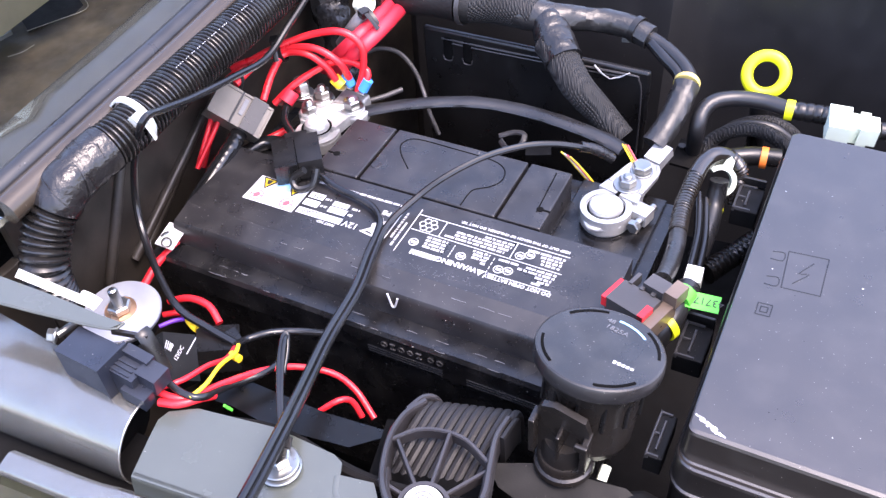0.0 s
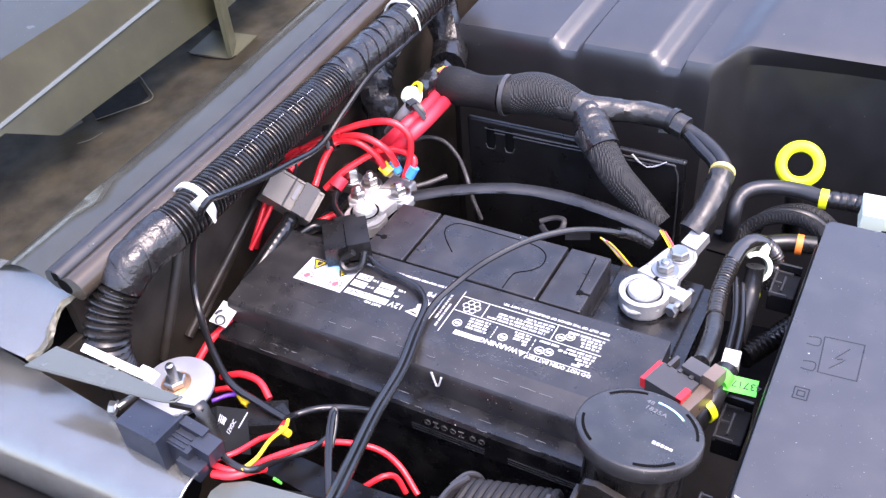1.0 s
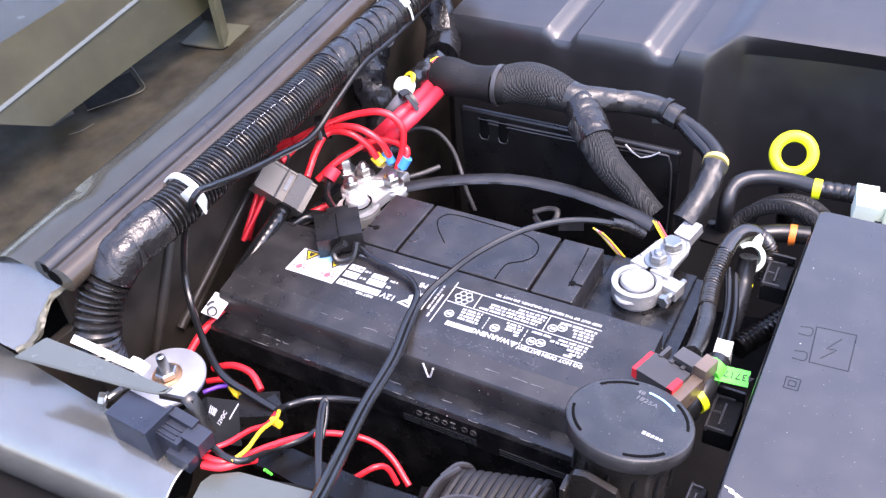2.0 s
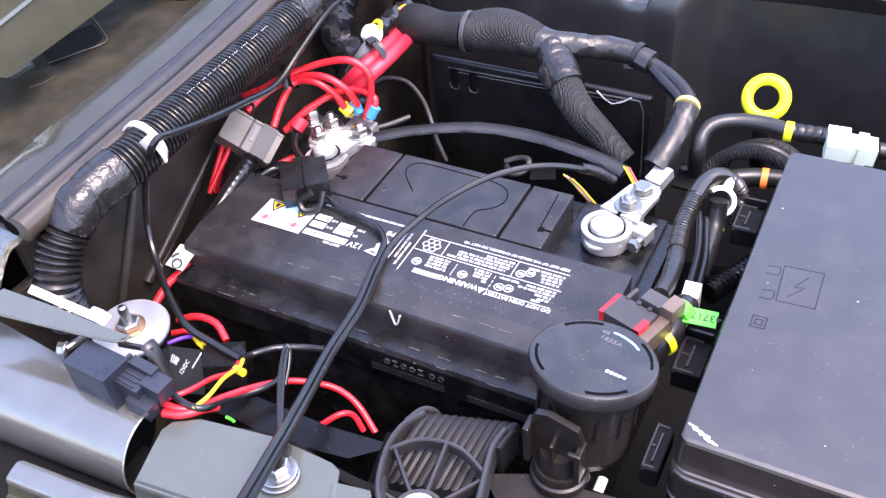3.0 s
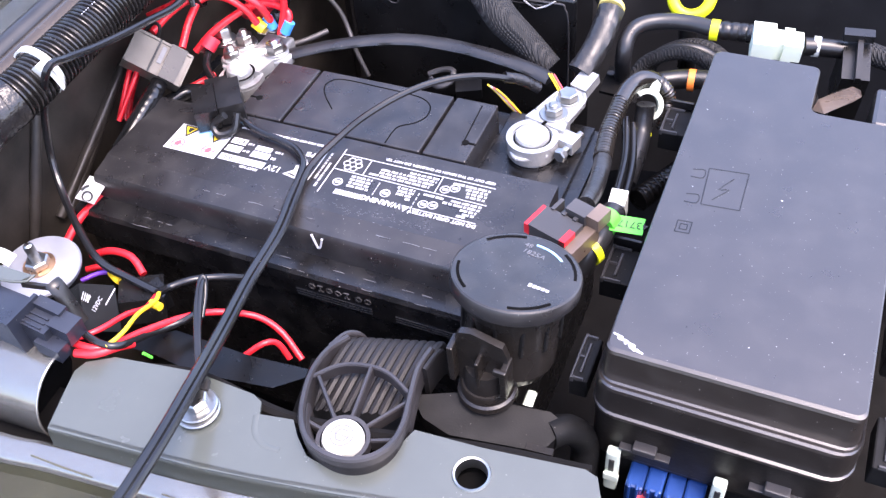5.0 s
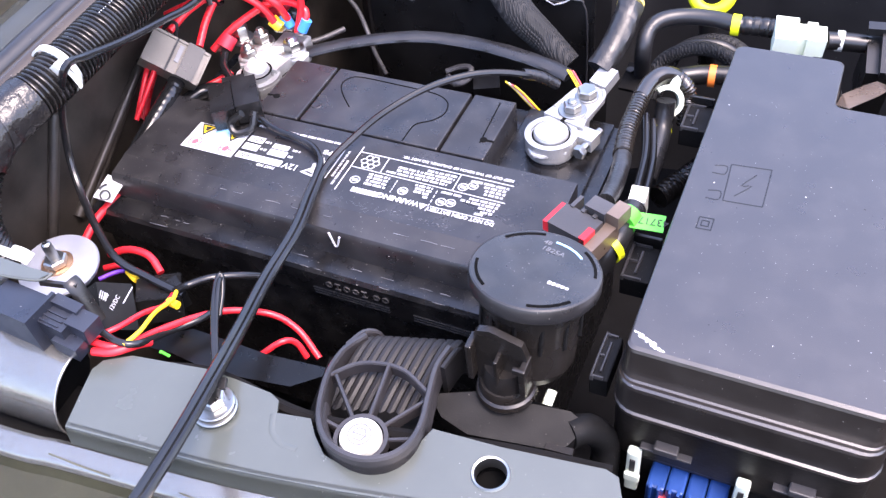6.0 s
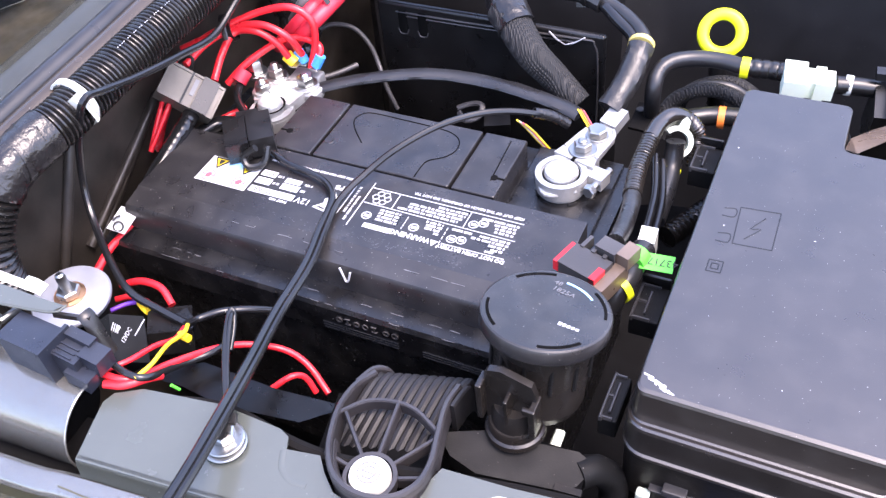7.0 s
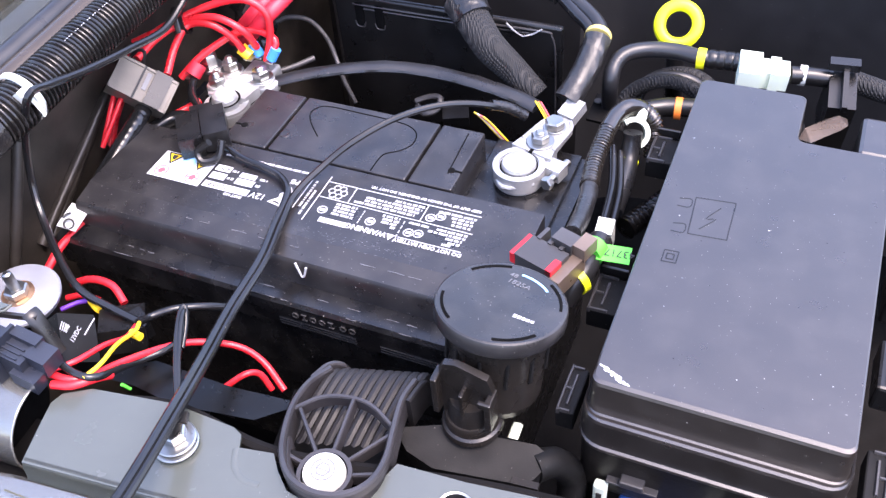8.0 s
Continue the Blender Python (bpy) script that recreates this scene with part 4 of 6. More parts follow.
def fuse_box():
    t = thing("fuse_box", "black plastic under-hood fuse box with a dusty lid", "fuse box", (0.295, -0.03, 0.86))
    a = (0.2325, 0.3585, -0.1660, 0.1030)
    lid = part("lid", loft([(notched(*a, 0.0100), 0.9955), (notched(*a, 0.0122), 0.9958), (notched(*a, 0.0126), 0.9968), (notched(*a, 0.0122), 0.9980), (notched(*a, 0.0106), 0.9986), (notched(*a, 0.0100), 1.0165), (notched(*a, 0.0094), 1.0182), (notched(*a, 0.0080), 1.0190), (notched(*a, 0.0064), 1.0186), (notched(*a, 0.0052), 1.0176), (notched(*a, 0.0040), 1.0182), (notched(*a, 0.0034), 1.0200), (notched(*a, 0.0008), 1.0362), (notched(*a, 0.0), 1.0378), (notched(*a, -0.0022), 1.0383)]), "box_lid", t, "smooth grey-black lid with scuffs")
    part("skirt", loft([(notched(*a, 0.0070), 0.950), (notched(*a, 0.0085), 0.955), (notched(*a, 0.0090), 0.9970)]), "grimy", t, "rough grimy tray under the lid")
    # blacker than the lid, for the shade in the gap beside the canister
    part("body", loft([(notched(*a, 0.002), 0.86), (notched(*a, 0.004), 0.9505)]), "shade", t)
    part("low_step", box((0.338, 0.064, 0.99), (0.420, 0.104, 1.030), 0.003), "box_lid", t)
    bm = bmesh.new()
    bm.faces.new([bm.verts.new(p) for p in ([(0.3020, 0.0594, 1.0360), (0.3048, 0.0929, 1.0200), (0.3169, 0.1097, 1.0180), (0.3241, 0.1132, 1.0200), (0.3292, 0.1082, 1.0220), (0.3304, 0.0956, 1.0260), (0.3264, 0.0867, 1.0280), (0.3098, 0.0564, 1.0370)])])
    bmesh.ops.solidify(bm, geom=bm.faces[:], thickness=0.003)
    part("scoop", bm, "bronze", t, "brown dusty moulded scoop")
    # raised diagram, chips and the pale scuff on the lid
    z = 1.0383
    # diagram in darker plastic, for the shade along its raised lines
    q = [(0.2535, -0.0165), (0.2765, -0.0145), (0.2770, -0.0465), (0.2552, -0.0480)]
    for i in range(4):
        part("embossed_line", tube([(*q[i], z - 0.0002), (*q[(i + 1) % 4], z - 0.0002)], 0.0005, 6, step=0.02), "plastic", lid)
    part("embossed_bolt", tube([(*k, z - 0.0002) for k in ((0.2690, -0.0215), (0.2625, -0.0330), (0.2680, -0.0315), (0.2605, -0.0425))], 0.0005, 6, step=0.03), "plastic", lid)
    for x, y in ((0.2475, -0.0200), (0.2485, -0.0420)):
        part("embossed_mark", tube([(x - 0.003, y, z - 0.0002), (x + 0.004, y + 0.001, z - 0.0002), (x + 0.004, y - 0.006, z - 0.0002), (x - 0.003, y - 0.0065, z - 0.0002)], 0.0005, 6, step=0.003), "plastic", lid)
    for x, y, w, d in ((0.2500, -0.0690, 0.0040, 0.0048), (0.2500, -0.0690, 0.0020, 0.0022)):
        c4 = [(x - w, y - d), (x + w, y - d * 0.9), (x + w, y + d), (x - w, y + d * 0.9), (x - w, y - d)]
        for k in range(4):
            part("embossed_mark", tube([(*c4[k], z - 0.0002), (*c4[k + 1], z - 0.0002)], 0.0005, 6, step=0.02), "plastic", lid)
    rnd = random.Random(8)
    for k in range(26):
        u = k / 25
        p = (0.2345 + 0.0135 * u + rnd.uniform(-0.001, 0.001), -0.1545 - 0.0075 * u + rnd.uniform(-0.0016, 0.0016) * math.sin(3.1 * u))
        w = rnd.uniform(0.0012, 0.003)
        part("scuff", tube([(p[0], p[1], z - 0.0002), (p[0] + w * 0.5, p[1] - 0.0004, z), (p[0] + w, p[1] - 0.001, z - 0.0002)], 0.00065, 5, flat=0.4), "print", lid)
    for k in range(34):
        x, y = rnd.uniform(0.236, 0.355), rnd.uniform(-0.158, 0.045)
        w = rnd.uniform(0.0002, 0.00042)
        part("paint_chip", tube([(x, y, z - 0.0001), (x + w * rnd.uniform(0.6, 3), y + w * rnd.uniform(-1, 1), z)], w, 5, flat=0.3), rnd.choice(("print", "wire_grey", "plastic")), lid)
    # latches on both sides and the front: dark pockets with raised frames
    def latch(x0, x1, y0, y1, z, flip=1):
        # the pocket's shade comes from this blacker plastic
        la = part("latch", box((x0, y0, z - 0.016), (x1, y1, z), 0.001), "shade", t)
        w = (x1 - x0) * 0.62
        xa = x0 + 0.0012 if flip > 0 else x1 - 0.0012
        ym = (y0 + y1) / 2
        for p in ([(xa + w * flip, y1 - 0.001), (xa + 0.0012 * flip, y1 - 0.001), (xa, y1 - 0.002), (xa, y0 + 0.002), (xa + 0.0012 * flip, y0 + 0.001), (xa + w * flip, y0 + 0.001)], [(xa + w * 0.62 * flip, y0 + 0.005), (xa + w * 0.62 * flip, y1 - 0.006)], [(xa, ym), (xa + w * 0.5 * flip, ym)]):
            part("latch_rib", ribbon([(*k, z + 0.0016) for k in p], 0.0017, 0.004, 0.002), "connector", la)
    latch(0.2115, 0.2222, -0.157, -0.125, 0.9895)
    latch(0.3715, 0.3830, -0.157, -0.125, 0.9895, -1)
    for y0, y1 in ((-0.076, -0.046), (0.072, 0.100)):
        latch(0.2055, 0.2240, y0, y1, 0.9835)
        part("latch_ledge", box((0.2050, y1 + 0.0012, 0.972), (0.2235, y1 + 0.0036, 0.9900), 0.0006), "plastic", t)
    for x, y in ((0.372, -0.070), (0.372, -0.005)):
        la = part("side_rib", box((x - 0.001, y - 0.018, 0.975), (x + 0.016, y + 0.018, 0.995), 0.002), "plastic", t)
        for dx in (0.004, 0.010):
            part("side_groove", box((x + dx, y - 0.014, 0.994), (x + dx + 0.0022, y + 0.014, 0.998), 0.0005), "connector", la)
    for x in (0.2615, 0.3315):
        part("front_tab", box((x - 0.0065, -0.1805, 0.9705), (x + 0.0065, -0.1740, 0.9755), 0.0008), "connector", t)
        part("tab_ledge", box((x - 0.0140, -0.1790, 0.9680), (x + 0.0140, -0.1740, 0.9697), 0.0004), "connector", t)
    return t


fuse_box()
t = thing("wiring_plug", "blue and red plugs with pale locking tabs under the fuse box", "connector", (0.275, -0.176, 0.90))
for k, (m, w) in enumerate((("blue_dark", 0.0105), ("blue_dark", 0.0100), ("blue_dark", 0.0105), ("blue_dark", 0.0110))):
    x = 0.2545 + k * 0.0108
    pl = part("plug", box((x, -0.186, 0.905), (x + w, -0.166, 0.9445 + 0.002 * (k % 2)), 0.0015), m, t)
    for dx in (0.002, 0.0065):
        part("key_rib", box((x + dx, -0.1885, 0.915), (x + dx + 0.0016, -0.185, 0.948), 0.0004), m, pl)
part("red_plug", box((0.2615, -0.1900, 0.905), (0.2690, -0.1830, 0.9380), 0.0012), "ink_red", t, "red plug between the blue ones")
for p in ((0.2452, -0.1790, 0.9560), (0.3035, -0.1790, 0.9580)):
    p = Vector(p)
    k = part("locking_tab", box(p - Vector((0.0038, 0.003, 0.03)), p + Vector((0.0038, 0.003, 0.010)), 0.0015), "mint", t, "pale green locking tab")
    part("tab_window", box(p + Vector((-0.0016, -0.0036, -0.008)), p + Vector((0.0016, -0.0026, 0.004)), 0.0003), "ink", k)
    part("tab_foot", box(p + Vector((-0.0040, -0.0055, -0.016)), p + Vector((0.0050, -0.0028, -0.009)), 0.001), "mint", k)


# ---- canister with the round cap, on its bracket ----
def canister():
    t = thing("vent_canister", "black plastic canister with a flat round cap", "canister", (0.178, -0.152, 0.98))
    ax = Vector((0.02, 0.22, 1)).normalized()
    c = Vector((0.1785, -0.1480, 1.0590))
    cap = part("cap", lathe([(0.0325, -0.010), (0.0342, -0.0095), (0.0352, -0.008), (0.0352, -0.002), (0.0346, -0.0005), (0.0336, 0.0)], c, ax, 56), "lid", t, "flat round cap with slots round its edge")
    m = Matrix.Translation(c) @ Vector((0, 0, 1)).rotation_difference(ax).to_matrix().to_4x4()
    for a in (120, 210, 302, 30):
        bm = arc_bar((0, 0), 0.0318, a - 21, a + 21, 0.0016, -0.0005, 0.0004)
        bmesh.ops.transform(bm, matrix=m, verts=bm.verts)
        part("cap_slot", bm, "void", cap)
    lettering("48", 0.0048, m @ Matrix.Translation((-0.0015, 0.0225, 0.0002)) @ Matrix.Rotation(radians(-8), 4, "Z"), "cap_code", cap, "wire_grey")
    lettering("1825A", 0.0052, m @ Matrix.Translation((0.0035, 0.0160, 0.0002)) @ Matrix.Rotation(radians(-12), 4, "Z"), "cap_code", cap, "wire_grey")
    bm = arc_bar((0, 0), 0.0268, 42, 84, 0.0013, 0.0, 0.0004)
    bmesh.ops.transform(bm, matrix=m, verts=bm.verts)
    part("cap_print", bm, "ink_blue", cap)
    bm = bmesh.new()
    for k in range(5):
        bmesh.ops.create_cube(bm, size=1, matrix=m @ Matrix.Translation((0.0105 + k * 0.0024, -0.0085 - 0.0003 * k, 0.0001)) @ Matrix.Diagonal((0.0018, 0.0026 - 0.0002 * k, 0.0003, 1)))
    part("maker_mark", bm, "print", cap, "small white bars of lettering", smooth=False)
    part("barrel", lathe([(0.0235, -0.062), (0.0260, -0.056), (0.0270, -0.024), (0.0300, -0.014), (0.0310, -0.009)], c, ax, 40), "plastic_brown", t)
    for a in range(0, 360, 30):
        d = m.to_3x3() @ Vector((math.cos(radians(a)), math.sin(radians(a)), 0))
        p = c + d * 0.0275 - ax * 0.016
        part("grip_rib", tube([p, p - ax * 0.020], 0.0012, 6), "plastic", t)
    return t


canister()


def canister_bracket():
    t = thing("canister_bracket", "dusty black moulded bracket that holds the canister", "bracket", (0.1792, -0.2021, 1.0000))
    b = Vector((0.1739, -0.1848, 0.9980))
    part("collar", lathe([(0.0165, 0), (0.0170, 0.001), (0.0165, 0.004), (0.0150, 0.0050), (0.0148, 0.010), (0.0140, 0.0112)], b, (0, 0, 1), 36), "plastic_brown", t)
    part("column", lathe([(0.0132, 0.006), (0.0124, 0.020), (0.0110, 0.024)], b, (0, 0, 1), 28), "grimy", t)
    bm = prism([(b.x - 0.0140, 1.006), (b.x + 0.0140, 1.006), (b.x + 0.0145, 1.038), (b.x + 0.0120, 1.0465), (b.x - 0.0050, 1.0520), (b.x - 0.0120, 1.0500), (b.x - 0.0140, 1.047)], b.y - 0.005, b.y - 0.001, 0.0006)
    for v in bm.verts:
        v.co = Vector((v.co.x, v.co.z, v.co.y))
    part("back_plate", bm, "plastic_brown", t)
    part("side_wing", box((b.x - 0.0172, b.y - 0.011, 1.014), (b.x - 0.0138, b.y, 1.0420), 0.0006), "plastic_brown", t)
    part("side_wing", box((b.x + 0.0120, b.y - 0.012, 1.011), (b.x + 0.0155, b.y, 1.0350), 0.0006), "plastic_brown", t)
    part("wing_lip", box((b.x + 0.0090, b.y - 0.0128, 1.0320), (b.x + 0.0160, b.y - 0.0100, 1.0362), 0.0006), "plastic_brown", t)
    part("fin", box((b.x - 0.0014, b.y - 0.0125, 1.004), (b.x + 0.0008, b.y - 0.004, 1.0370), 0.0006), "plastic_brown", t)
    part("arm", box((b.x - 0.006, b.y - 0.001, 1.014), (b.x + 0.006, b.y + 0.030, 1.030), 0.002), "grimy", t)
    base = [(0.1356, -0.2032, 0.9980), (0.1600, -0.1923, 0.9980), (0.1902, -0.1882, 0.9980), (0.2101, -0.1847, 0.9940), (0.2204, -0.1864, 0.9880), (0.2147, -0.2028, 0.9900), (0.2085, -0.2080, 0.9900), (0.1628, -0.2160, 0.9920), (0.1461, -0.2122, 0.9940)]
    bm = bmesh.new()
    top = [bm.verts.new(p) for p in base]
    low = [bm.verts.new(Vector(p) - Vector((0, 0, 0.012))) for p in base]
    bm.faces.new(top)
    bm.faces.new(low[::-1])
    for i in range(len(top)):
        bm.faces.new((top[i], low[i], low[(i + 1) % len(top)], top[(i + 1) % len(top)]))
    # shelf darkened in its colour where it lies in shade
    part("base_shelf", bevelled(bm, 0.003), "shade", t)
    part("shelf_end", tube([(0.2115, -0.1934, 0.9850), (0.2196, -0.1834, 0.9800), (0.2273, -0.1742, 0.9550), (0.2290, -0.1810, 0.9300)], 0.0085, 14), "shade", t)
    part("foot_clip", slab((0.2044, -0.2097, 0.9920), (0.2189, -0.2086, 0.9920), (0.2061, -0.2055, 0.9920), 0.004, 0.001), "grimy", t)
    part("pale_clip", tube([(0.1866, -0.1885, 0.9850), (0.1942, -0.1845, 0.9850), (0.1945, -0.1704, 0.9850)], 0.003, 8, flat=0.6), "mint", t, "pale plastic clip")
    return t


canister_bracket()


# ---- ribbed hood bumper beside it ----
def hood_bumper():
    t = thing("hood_bumper", "black spoked rubber hood bumper with curved ribs and a white bolt", "bumper", (0.1255, -0.2465, 1.0260))

    rim = [(0.0877, -0.1854, 1.0110), (0.0821, -0.1999, 1.0138), (0.0837, -0.2198, 1.0195), (0.0912, -0.2412, 1.0252), (0.1002, -0.2562, 1.0308), (0.1118, -0.2671, 1.0351), (0.1250, -0.2716, 1.0375), (0.1377, -0.2707, 1.0385), (0.1480, -0.2637, 1.0375), (0.1531, -0.2523, 1.0351), (0.1522, -0.2370, 1.0308), (0.1468, -0.2185, 1.0252), (0.1401, -0.1957, 1.0167), (0.1395, -0.1777, 1.0110)]
    mid = (0.117, -0.225, 1.01)
    part("rim", ribbon(rim, 0.0036, 0.0170, 0.003, mid), "bumper", t)
    part("skirt", ribbon([(p[0], p[1], p[2] - 0.0045) for p in rim[3:12]], 0.0050, 0.012, 0.003, mid), "bumper", t)
    hub = Vector((0.1238, -0.2540, 1.0270))
    part("hub", ring(0.0140, 0.0022, 0.006, hub - Vector((0, 0, 0.008)), seg=32), "bumper", t)
    part("bolt", lathe([(0.0108, 0), (0.0111, 0.003), (0.0103, 0.0060), (0.0075, 0.0072), (0.002, 0.0076)], hub - Vector((0, 0, 0.0060)), seg=32), "white", t, "white domed bolt head")
    part("bolt_stamp", ring(0.0062, 0.0007, 0.0005, hub + Vector((0, 0, 0.0012)), seg=24), "wire_grey", t)
    part("bolt_stamp", box(hub + Vector((-0.003, -0.0006, 0.0014)), hub + Vector((0.003, 0.0002, 0.0019)), 0.0001), "wire_grey", t)
    part("bolt_socket", ring(0.0042, 0.0010, 0.0003, hub + Vector((0, 0, 0.0014)), seg=6), "wire_grey", t)
    part("cross_arc", ribbon([(0.0868, -0.2220, 1.0185), (0.0971, -0.2105, 1.0185), (0.1103, -0.2054, 1.0185), (0.1251, -0.2059, 1.0190), (0.1420, -0.2147, 1.0205)], 0.0026, 0.008), "bumper", t)
    for end in ((0.0907, -0.2210, 1.0190), (0.1150, -0.2060, 1.0190), (0.1440, -0.2190, 1.0205), (0.0945, -0.2490, 1.0235), (0.1495, -0.2450, 1.0255)):
        e = Vector(end)
        part("spoke", ribbon([hub + (e - hub).normalized() * 0.0138 - Vector((0, 0, 0.002)), e], 0.0024, 0.008), "bumper", t)
    a0, a1 = Vector((0.0835, -0.2000, 1.0010)), Vector((0.1370, -0.1850, 1.0010))
    for k in range(11):
        p = a0.lerp(a1, (k + 0.5) / 11)
        part("curved_rib", tube([p + Vector((0.004, 0.023, -0.026)), p + Vector((0.004, 0.020, -0.006)), p + Vector((0.004, 0.012, 0.0035)), p + Vector((0.003, -0.006, 0.0035)), p + Vector((0.001, -0.030, -0.002)), p + Vector((0, -0.052, -0.008)), p + Vector((0, -0.066, -0.014))], 0.0029, 9), "rib", t)
    # added black sheet: the shade seen between the ribs
    part("shade_sheet", slab((0.0676, -0.1967, 0.9920), (0.1306, -0.1781, 0.9920), (0.0961, -0.2553, 1.0060), 0.004, 0.001), "void", t)
    part("side_cheek", ribbon([(0.1412, -0.1950, 1.0150), (0.1416, -0.1830, 1.0120), (0.1410, -0.1740, 1.0060), (0.1400, -0.1690, 0.9980)], 0.0032, 0.024), "rib", t)
    part("side_cheek", ribbon([(0.0830, -0.1965, 1.0120), (0.0868, -0.1840, 1.0100), (0.0920, -0.1775, 1.0040), (0.0950, -0.1750, 0.994)], 0.0034, 0.020), "bumper", t)
    return t


hood_bumper()

t = thing("crash_foam", "black plastic deflector strip behind the front panel", "trim", (0.0456, -0.2150, 1.0000))
bm = bmesh.new()
e0 = [(-0.0546, -0.2307, 0.9950), (-0.0202, -0.2084, 0.9950), (0.0331, -0.2093, 0.9950), (0.0778, -0.2022, 0.9900)]
e1 = [(-0.0191, -0.2307, 1.0000), (0.0111, -0.2338, 1.0000), (0.0592, -0.2259, 0.9980), (0.0788, -0.2006, 0.9900)]
v0, v1 = [bm.verts.new(p) for p in e0], [bm.verts.new(p) for p in e1]
for i in range(3):
    bm.faces.new((v0[i], v0[i + 1], v1[i + 1], v1[i]))
bmesh.ops.solidify(bm, geom=bm.faces[:], thickness=0.003)
part("strip", bm, "plastic", t)


# ---- relays, horn and their bracket ----
def relays():
    t = thing("relay_bracket", "painted steel bracket that carries the relays", "bracket", (-0.0795, -0.2412, 1.0600))
    bm = prism([(-0.1873, -0.2583, 1.0560), (-0.1813, -0.2376, 1.0560), (-0.1320, -0.2366, 1.0560), (-0.0913, -0.2372, 1.0560), (-0.0759, -0.2367, 1.0560), (-0.0808, -0.2433, 1.0560), (-0.1194, -0.2494, 1.0560)], 1.0545, 1.0562, 0.0003)
    part("plate", bm, "paint", t)
    part("plate_edge", tube([(-0.1869, -0.2586, 1.0560), (-0.1535, -0.2541, 1.0560), (-0.1191, -0.2498, 1.0560), (-0.0805, -0.2436, 1.0560), (-0.0753, -0.2364, 1.0560)], 0.0008, 8), "paint", t)
    part("arm", slab((-0.0805, -0.2412, 1.0545), (-0.0591, -0.2358, 1.0530), (-0.0752, -0.2422, 1.0545), 0.003, 0.0008), "plastic_brown", t)
    part("drop_arm", tube([(-0.0640, -0.2362, 1.0540), (-0.0605, -0.2370, 1.0520), (-0.0565, -0.2388, 1.0440), (-0.0505, -0.2415, 1.0290)], 0.0048, 8, step=0.002, flat=0.35), "plastic", t)
    bolt("bracket_bolt", (-0.1203, -0.2515, 1.0400), 0.0042, t, axis=(-0.75, -0.45, 0.3), washer=1.15, head=0.004)
    part("bolt_shank", tube([(-0.1206, -0.2512, 1.0400), (-0.1170, -0.2389, 1.0400)], 0.0024, 10), "steel", t)
    r1 = thing("relay", "blue-black square relay plugged into a wired socket", "relay", (-0.0989, -0.2531, 1.0400), "relays")
    a, b, d = (-0.1031, -0.2664, 1.0520), (-0.0684, -0.2684, 1.0520), (-0.1054, -0.2462, 1.0520)
    part("case", slab(a, b, d, 0.030, 0.002), "relay", r1)
    part("case_rim", slab(a, b, d, 0.036, 0.001, (0.97, 1.04, -0.06, 1.10), 0.0025), "relay", r1)
    a, b, d = (-0.0692, -0.2630, 1.0490), (-0.0393, -0.2644, 1.0450), (-0.0704, -0.2468, 1.0490)
    s = part("socket", slab(a, b, d, 0.020, 0.0015, (0, 0.62, 0, 1)), "relay", r1, "dark plug-in socket")
    part("socket_step", slab(a, b, d, 0.012, 0.001, (0.56, 1.02, 0.30, 1.06), 0.002), "relay", s)
    part("socket_tab", slab(a, b, d, 0.008, 0.001, (0.06, 0.66, 0.74, 1.14), 0.004), "relay", s)
    part("socket_foot", slab(a, b, d, 0.010, 0.003, (0.40, 0.95, -0.20, 0.30), -0.007), "relay", s)
    for k in range(3):
        part("socket_rib", slab(a, b, d, 0.002, 0.0004, (0.02, 0.5, 0.08 + 0.2 * k, 0.14 + 0.2 * k), 0.001), "relay", s)
    r2 = thing("relay", "black relay with white printed rating", "relay", (-0.0584, -0.2245, 1.0250), "relays")
    a, b, d = (-0.0732, -0.2169, 1.0280), (-0.0652, -0.2015, 1.0120), (-0.0605, -0.2467, 1.0240)
    part("case", slab(a, b, d, 0.026, 0.0015), "shade", r2)
    o, u, v, n, lu, lv = frame3(a, b, d)
    m = Matrix((u, n.cross(u), n)).transposed().to_4x4()
    mm = Matrix.Translation(o + u * lu * 0.46 + v * lv * 0.46 + n * 0.0003) @ m @ Matrix.Rotation(radians(55), 4, "Z")
    lettering("12VDC", 0.0038, mm, "rating", r2)
    lettering("340", 0.0034, Matrix.Translation(o + u * lu * 0.24 + v * lv * 0.34 + n * 0.0003) @ m @ Matrix.Rotation(radians(55), 4, "Z"), "rating", r2)
    for k in range(4):
        p = o + u * lu * (0.10 + 0.05 * k) + v * lv * (0.18 + 0.02 * k) + n * 0.0003
        part("emblem_bar", tube([p, p + v * 0.005 - u * 0.002], 0.0003, 5), "print", r2)
    p = o + u * lu * 0.66 + v * lv * 0.44 + n * 0.0003
    part("small_print", tube([p, p + u * 0.008 - v * 0.011], 0.0004, 5), "print", r2)
    return t


relays()


